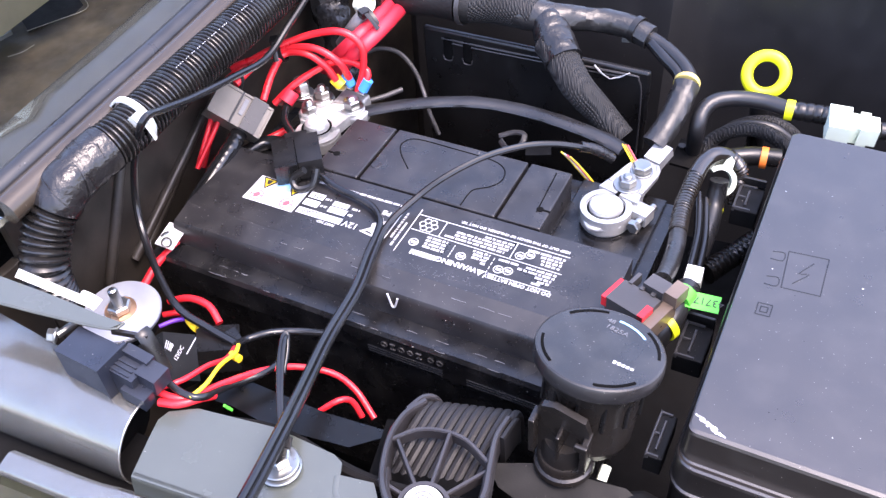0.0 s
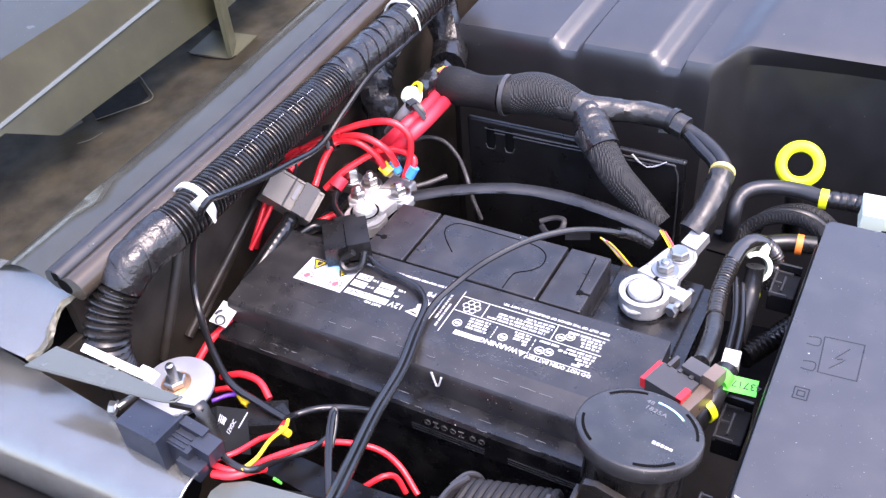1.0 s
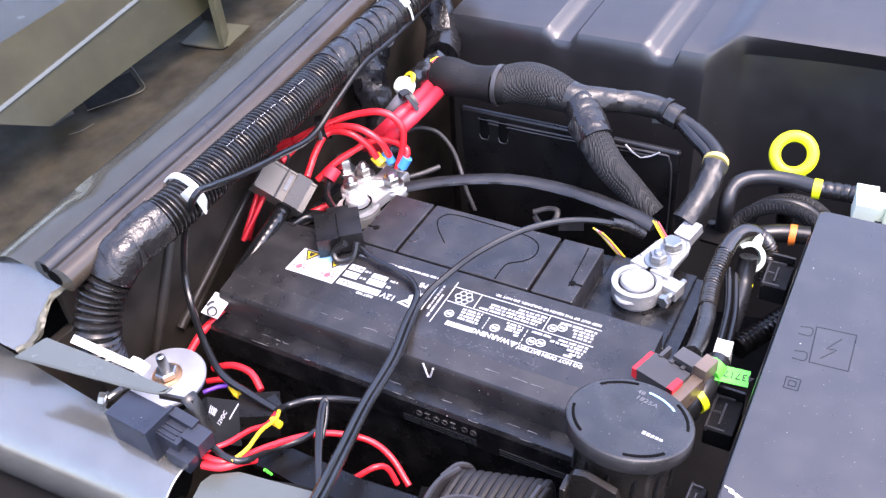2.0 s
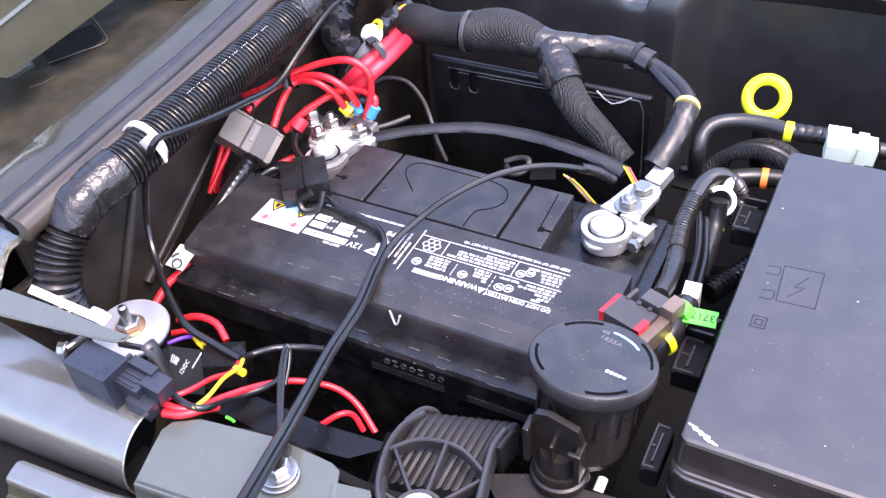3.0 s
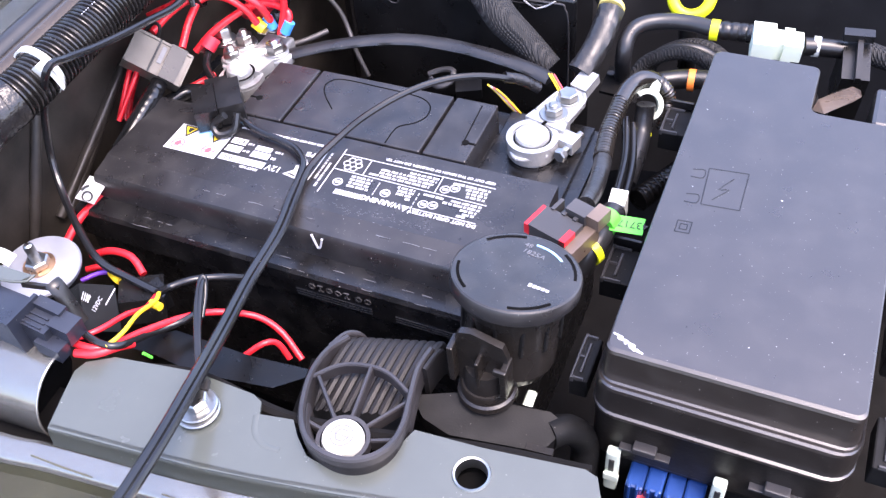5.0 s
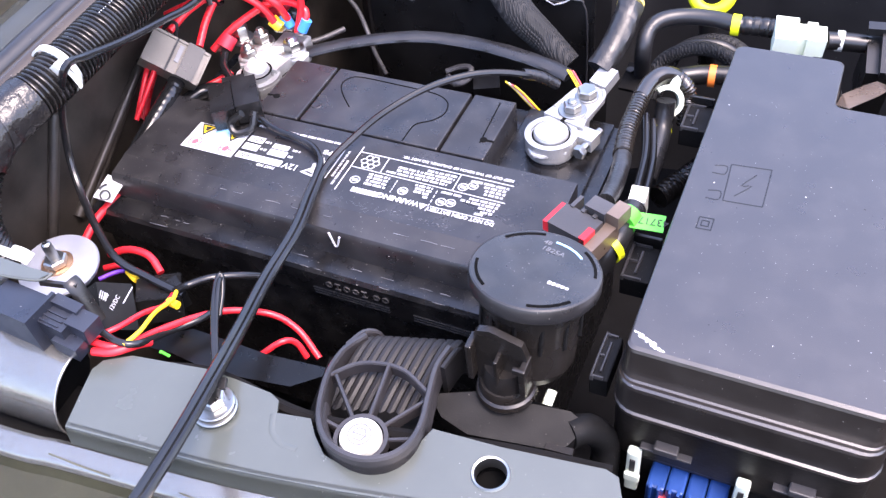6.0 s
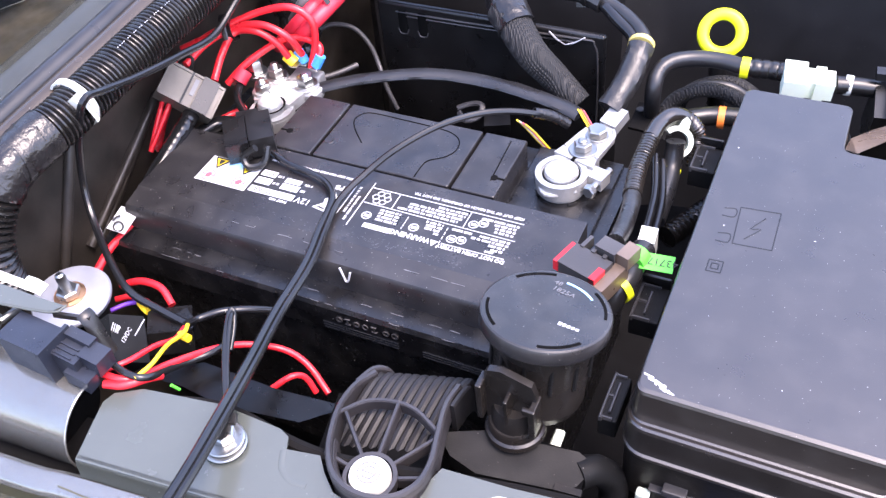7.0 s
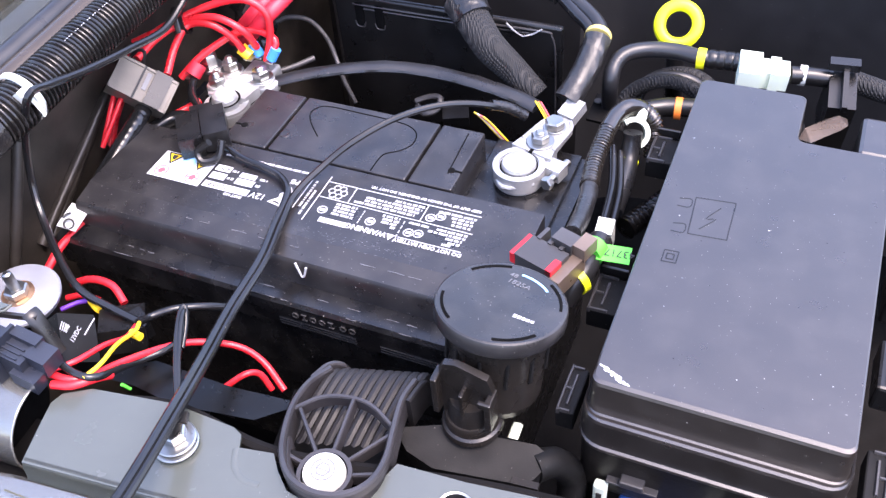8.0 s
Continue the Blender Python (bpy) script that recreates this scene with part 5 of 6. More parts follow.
def horn():
    t = thing("horn", "galvanised round horn with a central threaded stud", "horn", (-0.130, -0.199, 0.98))
    c = Vector((-0.1325, -0.1980, 1.000))
    part("disc", lathe([(0.0245, -0.0045), (0.0255, -0.003), (0.0262, 0.0), (0.0255, 0.0012), (0.010, 0.0022)], c, (0.05, -0.05, 1), 40), "zinc_disc", t)
    part("rust_ring", ring(0.0105, 0.005, 0.0012, c + Vector((0, 0, 0.0018)), (0.05, -0.05, 1), 24), "brass", t, "rusty adjusting ring")
    part("nut", hexagon(0.0078, 0.0052, c + Vector((0, 0, 0.0028))), "steel", t)
    part("body", lathe([(0.0150, -0.022), (0.0190, -0.018), (0.0190, -0.0046)], c, (0.05, -0.05, 1), 30), "shade", t)
    part("stud", lathe([(0.0034, 0), (0.0034, 0.017), (0.0030, 0.0190), (0.0018, 0.0200)], c + Vector((0, 0, 0.002)), seg=16), "steel", t)
    part("white_strap", slab((-0.1582, -0.2321, 1.0630), (-0.1279, -0.2158, 1.0320), (-0.1595, -0.2371, 1.0610), 0.003, 0.001), "white", t, "white plastic strap")
    part("strap_end", tube([(-0.1372, -0.2167, 1.0320), (-0.1319, -0.2156, 1.0300), (-0.1271, -0.2149, 1.0260)], 0.0048, 10, flat=0.7), "white", t)
    return t


horn()

t = thing("wire_connector", "dark grey plug among the red wires", "connector", (-0.0717, -0.1797, 0.9850))
part("plug", slab((-0.0893, -0.1799, 0.9850), (-0.0672, -0.1630, 0.9800), (-0.0676, -0.1977, 0.9900), 0.018, 0.003), "plastic", t)
part("boot", slab((-0.0653, -0.1695, 0.9850), (-0.0515, -0.1773, 0.9850), (-0.0628, -0.1915, 0.9850), 0.015, 0.002), "plastic", t)
t = thing("flag_tag", "white paper tag with black curled marks on the wire", "tag", (-0.1684, -0.1128, 0.9750))
part("tag", slab((-0.1639, -0.1298, 0.9900), (-0.1664, -0.1084, 0.9920), (-0.1497, -0.1337, 0.9860), 0.001, 0.0002), "print", t)
part("ink_curl", ring(0.0042, 0.0014, 0.0005, (-0.1566, -0.1254, 0.9895), (0.3, -0.5, 0.8), 16), "ink", t)
part("ink_stroke", tube([(-0.1625, -0.1233, 0.9920), (-0.1617, -0.1201, 0.9925), (-0.1596, -0.1178, 0.9925)], 0.0008, 6), "ink", t)


# ---- inline fuse holders ----
def fuse_holders():
    t = thing("fuse_holder", "smoky grey inline fuse holder with a strap", "fuse holder", (-0.1833, 0.0092, 1.0100), "inline fuse holders")
    a, b, d = (-0.1873, -0.0211, 1.0290), (-0.1535, -0.0083, 1.0000), (-0.1858, 0.0046, 1.0400)
    part("case", slab(a, b, d, 0.018, 0.0015), "fuse", t)
    part("cover_half", slab(a, b, d, 0.006, 0.001, (0.02, 0.40, 0.05, 0.95), 0.002), "fuse", t)
    part("cover_half", slab(a, b, d, 0.006, 0.001, (0.44, 0.98, 0.05, 0.95), 0.002), "fuse", t)
    part("window", slab(a, b, d, 0.002, 0.0005, (0.66, 0.86, 0.12, 0.90), 0.0034), "connector", t)
    part("wire_guide", slab(a, b, d, 0.003, 0.0012, (0.60, 0.88, 0.0, 1.02), 0.0048), "plastic", t)
    for u0, u1, v0, v1 in ((0.0, 0.40, 0.0, 0.07), (0.0, 0.40, 0.93, 1.0), (0.44, 1.0, 0.0, 0.07), (0.44, 1.0, 0.93, 1.0), (0.0, 0.03, 0.0, 1.0), (0.97, 1.0, 0.0, 1.0)):
        part("case_edge", slab(a, b, d, 0.003, 0.0004, (u0, u1, v0, v1), 0.0032), "fuse", t)
    part("seam", slab(a, b, d, 0.004, 0.0003, (0.405, 0.435, 0.0, 1.0), 0.0024), "ink", t)
    part("label_strip", slab(a, b, d, 0.001, 0.0002, (0.49, 0.56, 0.35, 0.85), 0.0028), "wire_grey", t)
    part("strap", tube([(-0.1928, 0.0096, 1.0260), (-0.1865, 0.0169, 1.0350), (-0.1789, 0.0192, 1.0350), (-0.1808, 0.0130, 1.0240)], 0.0016, 8), "plastic", t)
    t = thing("fuse_holder", "black inline fuse holder resting on the battery", "fuse holder", (-0.1174, -0.0164, 1.0000), "inline fuse holders")
    a, b, d = (-0.1050, -0.0511, 1.0180), (-0.0769, -0.0288, 1.0180), (-0.1289, -0.0253, 1.0180)
    part("case", slab(a, b, d, 0.016, 0.0032, (0, 0.47, 0, 1)), "plastic", t)
    part("cap", slab(a, b, d, 0.016, 0.0032, (0.49, 1, 0.03, 1.02), 0.0006), "plastic", t)
    part("seam", slab(a, b, d, 0.013, 0.001, (0.44, 0.52, 0.06, 0.94), -0.0016), "void", t)
    part("neck", slab(a, b, d, 0.012, 0.003, (0.30, 0.78, 0.9, 1.25), -0.002), "plastic", t)
    part("strap_loop", tube([(-0.0831, -0.0438, 1.0180), (-0.0927, -0.0477, 1.0100), (-0.0876, -0.0506, 1.0040), (-0.0781, -0.0445, 1.0060), (-0.0774, -0.0366, 1.0160)], 0.0028, 8), "plastic", t)


fuse_holders()


# ---- wires and hoses ----
def wires():
    # pair of thin black wires laid over the battery and out over the front panel
    tail = [(-0.004, -0.089, 1.0035), (0.006, -0.125, 1.007), (0.014, -0.170, 1.014), (0.026, -0.213, 1.024), (0.041, -0.258, 1.040), (0.056, -0.315, 1.056), (0.070, -0.40, 1.075), (0.075, -0.60, 1.085), (0.08, -0.72, 1.02)]
    head_a = [(0.1056, 0.0783, 1.0000), (0.0975, 0.0642, 1.0120), (0.0776, 0.0482, 1.0220), (0.0581, 0.0322, 1.0260), (0.0359, 0.0120, 1.0240), (0.0159, -0.0129, 1.0180), (0.0026, -0.0333, 1.0100), (-0.0057, -0.0615, 1.0050)]
    head_b = [(-0.0848, -0.0316, 1.0080), (-0.0612, -0.0389, 1.0050), (-0.0422, -0.0424, 1.0050), (-0.0251, -0.0476, 1.0050), (-0.0139, -0.0570, 1.0040), (-0.0089, -0.0706, 1.0040)]
    off = Vector((0.0030, 0.0004, 0.0006))
    cable("thin_cable", head_a + [tuple(Vector(p) + off) for p in tail], 0.0024, "wire", "thin black cable arching over the battery", group="thin cables", sides=10)
    cable("thin_cable", head_b + [tuple(Vector(p) - off * 0.6) for p in tail], 0.0026, "wire", "thin black cable from the inline fuse holder", group="thin cables", sides=10)
    cable("thin_cable", [(0.1130, 0.0762, 0.9980), (0.1020, 0.0698, 1.0080), (0.0918, 0.0618, 1.0140)], 0.0042, "tape", "taped end of the thin cable", group="thin cables")
    # thin wire beside the big loom
    cable("side_wire", [(-0.1500, 0.2972, 1.0950), (-0.1460, 0.2400, 1.0930), (-0.1445, 0.1870, 1.0900), (-0.1440, 0.1410, 1.0880), (-0.1440, 0.0960, 1.0880), (-0.1440, 0.0500, 1.0760), (-0.1440, 0.0130, 1.0660), (-0.1440, -0.0280, 1.0740), (-0.1440, -0.0720, 1.0850), (-0.1443, -0.1000, 1.0940), (-0.1441, -0.1177, 1.0980), (-0.1619, -0.1197, 1.0650), (-0.1695, -0.1263, 1.0300), (-0.1599, -0.1388, 1.0100), (-0.1296, -0.1621, 1.0000), (-0.1022, -0.1774, 0.9950), (-0.0763, -0.1805, 0.9900), (-0.0500, -0.1819, 0.9850)], 0.0027, "wire", "thin black wire tied along the loom", sides=10)
    # red wires round the positive post
    g = "red feed wires"
    lab = "bright red vinyl feed wire to the battery stud"
    cable("red_wire", [(-0.1823, 0.0134, 1.0320), (-0.1781, 0.0365, 1.0370), (-0.1672, 0.0586, 1.0400), (-0.1400, 0.0647, 1.0450), (-0.1189, 0.0670, 1.0360), (-0.1148, 0.0746, 1.0160)], 0.0030, "red", lab, group=g)
    cable("red_wire", [(-0.2197, 0.0171, 1.0000), (-0.2054, 0.0229, 1.0200), (-0.1868, 0.0439, 1.0350), (-0.1682, 0.0609, 1.0430), (-0.1458, 0.0751, 1.0500), (-0.1198, 0.0804, 1.0550), (-0.1043, 0.0823, 1.0450), (-0.1026, 0.0794, 1.0260), (-0.1066, 0.0721, 1.0060)], 0.0030, "red", lab, group=g)
    cable("red_wire", [(-0.1602, 0.0158, 1.0200), (-0.1638, 0.0370, 1.0310), (-0.1634, 0.0576, 1.0380), (-0.1447, 0.0617, 1.0400), (-0.1299, 0.0650, 1.0300), (-0.1232, 0.0675, 1.0160)], 0.0030, "red", lab, group=g)
    cable("red_wire", [(-0.1687, 0.0378, 1.0000), (-0.1558, 0.0536, 1.0130), (-0.1350, 0.0745, 1.0240), (-0.1164, 0.0824, 1.0260), (-0.0998, 0.0804, 1.0220), (-0.1000, 0.0743, 1.0140)], 0.0030, "red", lab, group=g)
    cable("red_wire", [(-0.2018, 0.0337, 1.0300), (-0.1857, 0.0427, 1.0360), (-0.1643, 0.0559, 1.0400)], 0.0030, "red", lab, group=g)
    for p in ([(-0.2320, 0.0170, 1.0000), (-0.2241, -0.0003, 0.9850), (-0.2157, -0.0177, 0.9620)], [(-0.2162, 0.0078, 0.9950), (-0.2168, -0.0031, 0.9800), (-0.2138, -0.0186, 0.9620)], [(-0.2105, 0.0085, 0.9900), (-0.2119, -0.0044, 0.9780), (-0.2136, -0.0176, 0.9600)]):
        cable("red_wire", p, 0.0027, "red", "red wire running down beside the battery", group=g)
    cable("red_wire", [(-0.1658, 0.0031, 0.9850), (-0.1574, 0.0169, 0.9850), (-0.1513, 0.0317, 0.9850)], 0.0030, "red", lab, group=g)
    for pts, m, r, lb in (([(-0.1269, 0.0698, 1.0160), (-0.1192, 0.0692, 1.0100)], "yellow", 0.0052, "yellow crimp terminal sleeve"), ([(-0.1185, 0.0755, 1.0180), (-0.1148, 0.0759, 1.0080)], "blue", 0.0044, "blue crimp terminal sleeve"), ([(-0.0974, 0.0762, 1.0170), (-0.1021, 0.0727, 1.0080)], "blue", 0.0044, "blue crimp terminal sleeve"), ([(-0.1566, 0.0498, 1.0080), (-0.1593, 0.0413, 1.0020)], "red_soft", 0.0068, "red heat-shrink sleeve on a terminal")):
        t = thing("crimp_terminal", lb, "terminal", pts[0], "crimp terminals")
        part("sleeve", tube(pts, r, 12, step=0.002), m, t)
        q = Vector(pts[-1])
        part("tongue", box(q - Vector((0.004, 0.005, 0.0015)), q + Vector((0.004, 0.003, 0.0)), 0.0005), "steel", t)
    cable("black_lead", [(-0.1578, 0.0395, 1.0000), (-0.1498, 0.0243, 0.9980), (-0.1305, 0.0068, 1.0020), (-0.1129, -0.0082, 1.0080)], 0.0034, "wire", "short black lead to the fuse holder")
    zip_tie((-0.1668, 0.0595, 1.0390), (0.9, 0.4, 0.2), 0.0085, (-0.2, -0.3, 1), "black cable tie round the red wires", "plastic", 0.004)
    # thick red cables at the back
    for dx, lb in ((0, ""), (1, "")):
        p = [(-0.1184, 0.1879, 1.0400), (-0.1122, 0.1393, 1.0450), (-0.1121, 0.1086, 1.0450), (-0.1226, 0.0901, 1.0350), (-0.1572, 0.0996, 1.0000)]
        cable("battery_cable", [(x + dx * 0.010, y - dx * 0.003, z - dx * 0.002) for x, y, z in p], 0.0062, "red_soft", "thick red battery cable", group="thick red cables")
    zip_tie((-0.1145, 0.1145, 1.0440), (0.4, 0.85, 0.1), 0.0145, (0.1, -0.5, 1), "black cable tie round the thick red cables", "plastic", 0.004)
    cable("grey_sleeve", [(-0.1162, 0.1178, 1.0560), (-0.1234, 0.1055, 1.0460), (-0.1438, 0.1122, 1.0200)], 0.0055, "wire_grey", "short grey plastic sleeve on a wire")
    t = thing("wire_nut", "cream plastic wire cap with a yellow edge", "wire cap", (-0.1205, 0.1224, 1.0560))
    part("cap", lathe([(0.006, -0.006), (0.0085, -0.004), (0.0090, 0.004), (0.006, 0.009), (0.002, 0.010)], (-0.1210, 0.1222, 1.0560), (-0.5, -0.5, 0.6), 20), "mint", t)
    part("collar", ring(0.0092, 0.003, 0.003, (-0.1207, 0.1281, 1.0580), (-0.5, -0.5, 0.6), 20), "yellow", t)
    cable("taped_branch", [(-0.1202, 0.1317, 1.0550), (-0.1264, 0.1658, 1.0500), (-0.1290, 0.1950, 1.0450)], 0.0085, "tape", "black taped branch of the loom", wobble=0.25)
    cable("taped_branch", [(-0.1434, 0.2240, 1.0300), (-0.1520, 0.2455, 1.0350), (-0.1633, 0.2618, 1.0500), (-0.1807, 0.2792, 1.0700)], 0.017, "tape", "thick black taped loom rising at the back", wobble=0.2)
    for k, m in enumerate(("yellow", "ink_red", "print", "wire")):
        p = [(-0.1243, 0.1704, 1.0550), (-0.1186, 0.1757, 1.0580), (-0.1105, 0.1754, 1.0550)]
        cable("signal_wire", [(x + 0.003 * k, y, z + 0.0005 * k) for x, y, z in p], 0.0013, m, "thin coloured signal wire", group="signal wires", sides=6)
    cable("taped_drop", [(-0.2000, 0.2147, 1.0600), (-0.1990, 0.1818, 1.0400), (-0.1895, 0.1648, 1.0200), (-0.1718, 0.1520, 0.9900), (-0.1601, 0.1363, 0.9600)], 0.017, "tape", "crumpled black taped branch behind the posts", wobble=0.4, step=0.003)
    # harness over the air box
    cable("main_harness", [(-0.1101, 0.1630, 1.0500), (-0.0787, 0.1580, 1.0520), (-0.0526, 0.1593, 1.0520)], lambda s, k: 0.0160 + 0.0012 * math.sin(k * 7.0), "sleeve", "thick black rubber sleeve on the harness", "harness")
    cable("main_harness", [(-0.0545, 0.1586, 1.0520), (-0.0447, 0.1623, 1.0520)], 0.0170, "sleeve", "black collar on the harness", "harness")
    t = thing("harness_band", "pale grey band round the harness", "band", (-0.0532, 0.1675, 1.0520))
    part("band", ring(0.0183, 0.001, 0.004, (-0.0503, 0.1602, 1.0520), (1, 0.05, 0), 30), "connector", t)
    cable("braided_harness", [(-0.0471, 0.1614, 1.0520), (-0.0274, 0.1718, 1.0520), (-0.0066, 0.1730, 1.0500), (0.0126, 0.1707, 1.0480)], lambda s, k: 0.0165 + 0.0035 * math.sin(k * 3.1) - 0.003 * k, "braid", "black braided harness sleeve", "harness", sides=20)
    cable("taped_joint", [(-0.0123, 0.1739, 1.0500), (0.0074, 0.1707, 1.0480), (0.0249, 0.1722, 1.0470), (0.0484, 0.1844, 1.0440)], lambda s, k: 0.0155 - 0.0055 * k, "tape_grey", "worn grey tape over the harness joint", "harness", sides=18, wobble=0.15, step=0.003)
    cable("ground_cable", [(0.0439, 0.1827, 1.0440), (0.0666, 0.1900, 1.0420), (0.0888, 0.1903, 1.0400), (0.1047, 0.1863, 1.0370)], 0.0098, "tape_grey", "taped black ground cable", "cable", wobble=0.1)
    cable("ground_cable", [(0.0993, 0.1882, 1.0380), (0.1213, 0.1792, 1.0340), (0.1402, 0.1645, 1.0300), (0.1476, 0.1522, 1.0260), (0.1463, 0.1399, 1.0200)], 0.0056, "rubber", "bare black run of the ground cable", "cable")
    cable("ground_cable", [(0.1027, 0.1853, 1.0360), (0.1210, 0.1697, 1.0320), (0.1356, 0.1589, 1.0280), (0.1416, 0.1487, 1.0240), (0.1427, 0.1368, 1.0200)], 0.0048, "wire", "second black run of the ground cable", "cable")
    cable("ground_cable", [(0.1458, 0.1490, 1.0260), (0.1453, 0.1290, 1.0160), (0.1415, 0.1110, 1.0080), (0.1375, 0.0995, 1.0010)], 0.0100, "tape_grey", "grey taped end of the ground cable", "cable", wobble=0.12)
    t = thing("yellow_band", "yellow paint mark on the ground cable", "band", (0.1450, 0.1503, 1.0260))
    part("band", tube([(0.1453, 0.1527, 1.0262), (0.1455, 0.1486, 1.0256)], 0.0103, 16, step=0.002), "cream", t)
    t = thing("harness_clip", "black plastic clip under the harness", "clip", (0.0930, 0.1870, 1.0300))
    part("strap", ring(0.0112, 0.0014, 0.005, (0.0901, 0.1908, 1.0400), (0.9, -0.3, -0.1), 24), "plastic", t)
    part("foot", slab((0.0800, 0.1904, 1.0250), (0.0984, 0.1947, 1.0250), (0.0837, 0.1930, 1.0300), 0.006, 0.001), "plastic", t)
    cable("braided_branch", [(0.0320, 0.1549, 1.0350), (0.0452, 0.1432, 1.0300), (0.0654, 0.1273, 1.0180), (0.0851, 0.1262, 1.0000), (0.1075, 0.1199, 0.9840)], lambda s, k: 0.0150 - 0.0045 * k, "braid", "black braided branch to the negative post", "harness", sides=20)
    cable("taped_joint", [(0.0226, 0.1717, 1.0440), (0.0337, 0.1570, 1.0370), (0.0491, 0.1409, 1.0290)], lambda s, k: 0.0150 + 0.0006 * abs(math.sin(s * 260 + 2 * math.sin(s * 90))), "tape", "glossy black tape at the harness fork", "harness", wobble=0.10, step=0.001, sides=22)
    cable("flat_tube", [(-0.1130, 0.0538, 0.9880), (-0.0972, 0.0669, 0.9920), (-0.0612, 0.0841, 0.9970), (-0.0196, 0.0991, 1.0000), (0.0194, 0.1054, 1.0000), (0.0606, 0.1027, 1.0000), (0.0962, 0.0974, 0.9980), (0.1169, 0.0915, 0.9960)], 0.0066, "rubber", "flat black tube behind the battery", "tube", wobble=0.10, flat=0.5)
    # both grey wires use a darker grey, shadow put into the colour
    cable("thin_grey_wire", [(-0.1348, 0.1337, 1.0000), (-0.1246, 0.1400, 1.0030), (-0.1075, 0.1444, 1.0000), (-0.0888, 0.1377, 0.9900), (-0.0716, 0.1211, 0.9800), (-0.0661, 0.1174, 0.9650), (-0.0566, 0.1146, 0.9450)], 0.0020, "connector", "thin grey wire looping behind the battery, darkened for shadow")
    cable("grey_lead", [(-0.1154, 0.0818, 0.9850), (-0.1007, 0.0971, 0.9850), (-0.0895, 0.1140, 0.9850)], 0.0024, "connector", "short grey lead behind the positive post, darkened for shadow")
    for k, m in enumerate(("yellow", "print", "ink_red", "yellow")):
        p = [(0.0731, 0.0730, 0.9950), (0.0814, 0.0715, 0.9900), (0.0913, 0.0670, 0.9850), (0.0965, 0.0707, 0.9750)]
        cable("signal_wire", [(x + 0.0028 * k, y - 0.001 * k, z) for x, y, z in p], 0.0007, m, "thin coloured signal wire", group="signal wires", sides=6)
    for k, m in enumerate(("yellow", "orange", "ink_red")):
        p = [(0.1158, 0.0907, 1.0020), (0.1214, 0.0850, 1.0000), (0.1289, 0.0759, 0.9990)]
        cable("signal_wire", [(x + 0.0022 * k, y, z) for x, y, z in p], 0.0007, m, "thin coloured signal wire", group="signal wires", sides=6)
    # wires at the relays
    lab = "red wire from the relay socket"
    g = "red relay wires"
    for pts, r in (([(-0.0477, -0.2552, 1.0300), (-0.0293, -0.2516, 1.0280), (-0.0238, -0.2281, 1.0160), (-0.0147, -0.2057, 1.0060), (-0.0030, -0.1899, 0.9980), (0.0171, -0.1794, 0.9900), (0.0327, -0.1784, 0.9800), (0.0506, -0.1871, 0.9700)], 0.0021), ([(-0.0493, -0.2558, 1.0300), (-0.0374, -0.2428, 1.0300), (-0.0370, -0.2222, 1.0200), (-0.0367, -0.2081, 1.0100), (-0.0408, -0.1934, 1.0050)], 0.0017), ([(-0.0411, -0.2594, 1.0280), (-0.0298, -0.2559, 1.0280), (-0.0221, -0.2464, 1.0260), (-0.0202, -0.2389, 1.0200)], 0.0025), ([(0.0204, -0.2032, 0.9800), (0.0303, -0.1929, 0.9850), (0.0359, -0.1873, 0.9800), (0.0429, -0.1891, 0.9700)], 0.0020), ([(-0.1257, -0.1654, 0.9800), (-0.1100, -0.1606, 0.9850), (-0.0929, -0.1609, 0.9850), (-0.0801, -0.1678, 0.9800)], 0.0026), ([(-0.1599, -0.1588, 0.9700), (-0.1624, -0.1340, 0.9750), (-0.1608, -0.1059, 0.9750), (-0.1686, -0.0835, 0.9650)], 0.0030), ([(-0.1255, -0.1744, 0.9750), (-0.1157, -0.1681, 0.9750), (-0.1065, -0.1655, 0.9700)], 0.0022)):
        cable("red_wire", pts, r, "red", lab, group=g)
    for pts in ([(-0.1971, 0.0017, 1.0180), (-0.1925, -0.0190, 1.0080), (-0.1937, -0.0405, 0.9850)], [(-0.1890, 0.0017, 1.0180), (-0.1868, -0.0180, 1.0080), (-0.1925, -0.0430, 0.9850)]):
        cable("red_wire", pts, 0.0021, "red", "thin red wire below the fuse holder", group="thin red wires")
    cable("yellow_wire", [(-0.0249, -0.2514, 1.0310), (-0.0235, -0.2389, 1.0290), (-0.0290, -0.2209, 1.0220), (-0.0329, -0.2037, 1.0120), (-0.0377, -0.1950, 1.0080)], 0.0013, "yellow", "yellow wire twisted among the relay wires")
    cable("black_wire", [(-0.0442, -0.2479, 1.0330), (-0.0309, -0.2504, 1.0310), (-0.0204, -0.2465, 1.0280), (-0.0217, -0.2228, 1.0100), (-0.0117, -0.2046, 1.0050), (-0.0108, -0.1898, 1.0000)], 0.0022, "wire", "thin black relay wire")
    cable("black_wire", [(-0.0384, -0.1952, 1.0080), (-0.0406, -0.1841, 1.0000), (-0.0303, -0.1738, 1.0000), (-0.0176, -0.1626, 0.9950), (-0.0065, -0.1504, 0.9850)], 0.0026, "wire", "thin black wire beside the battery")
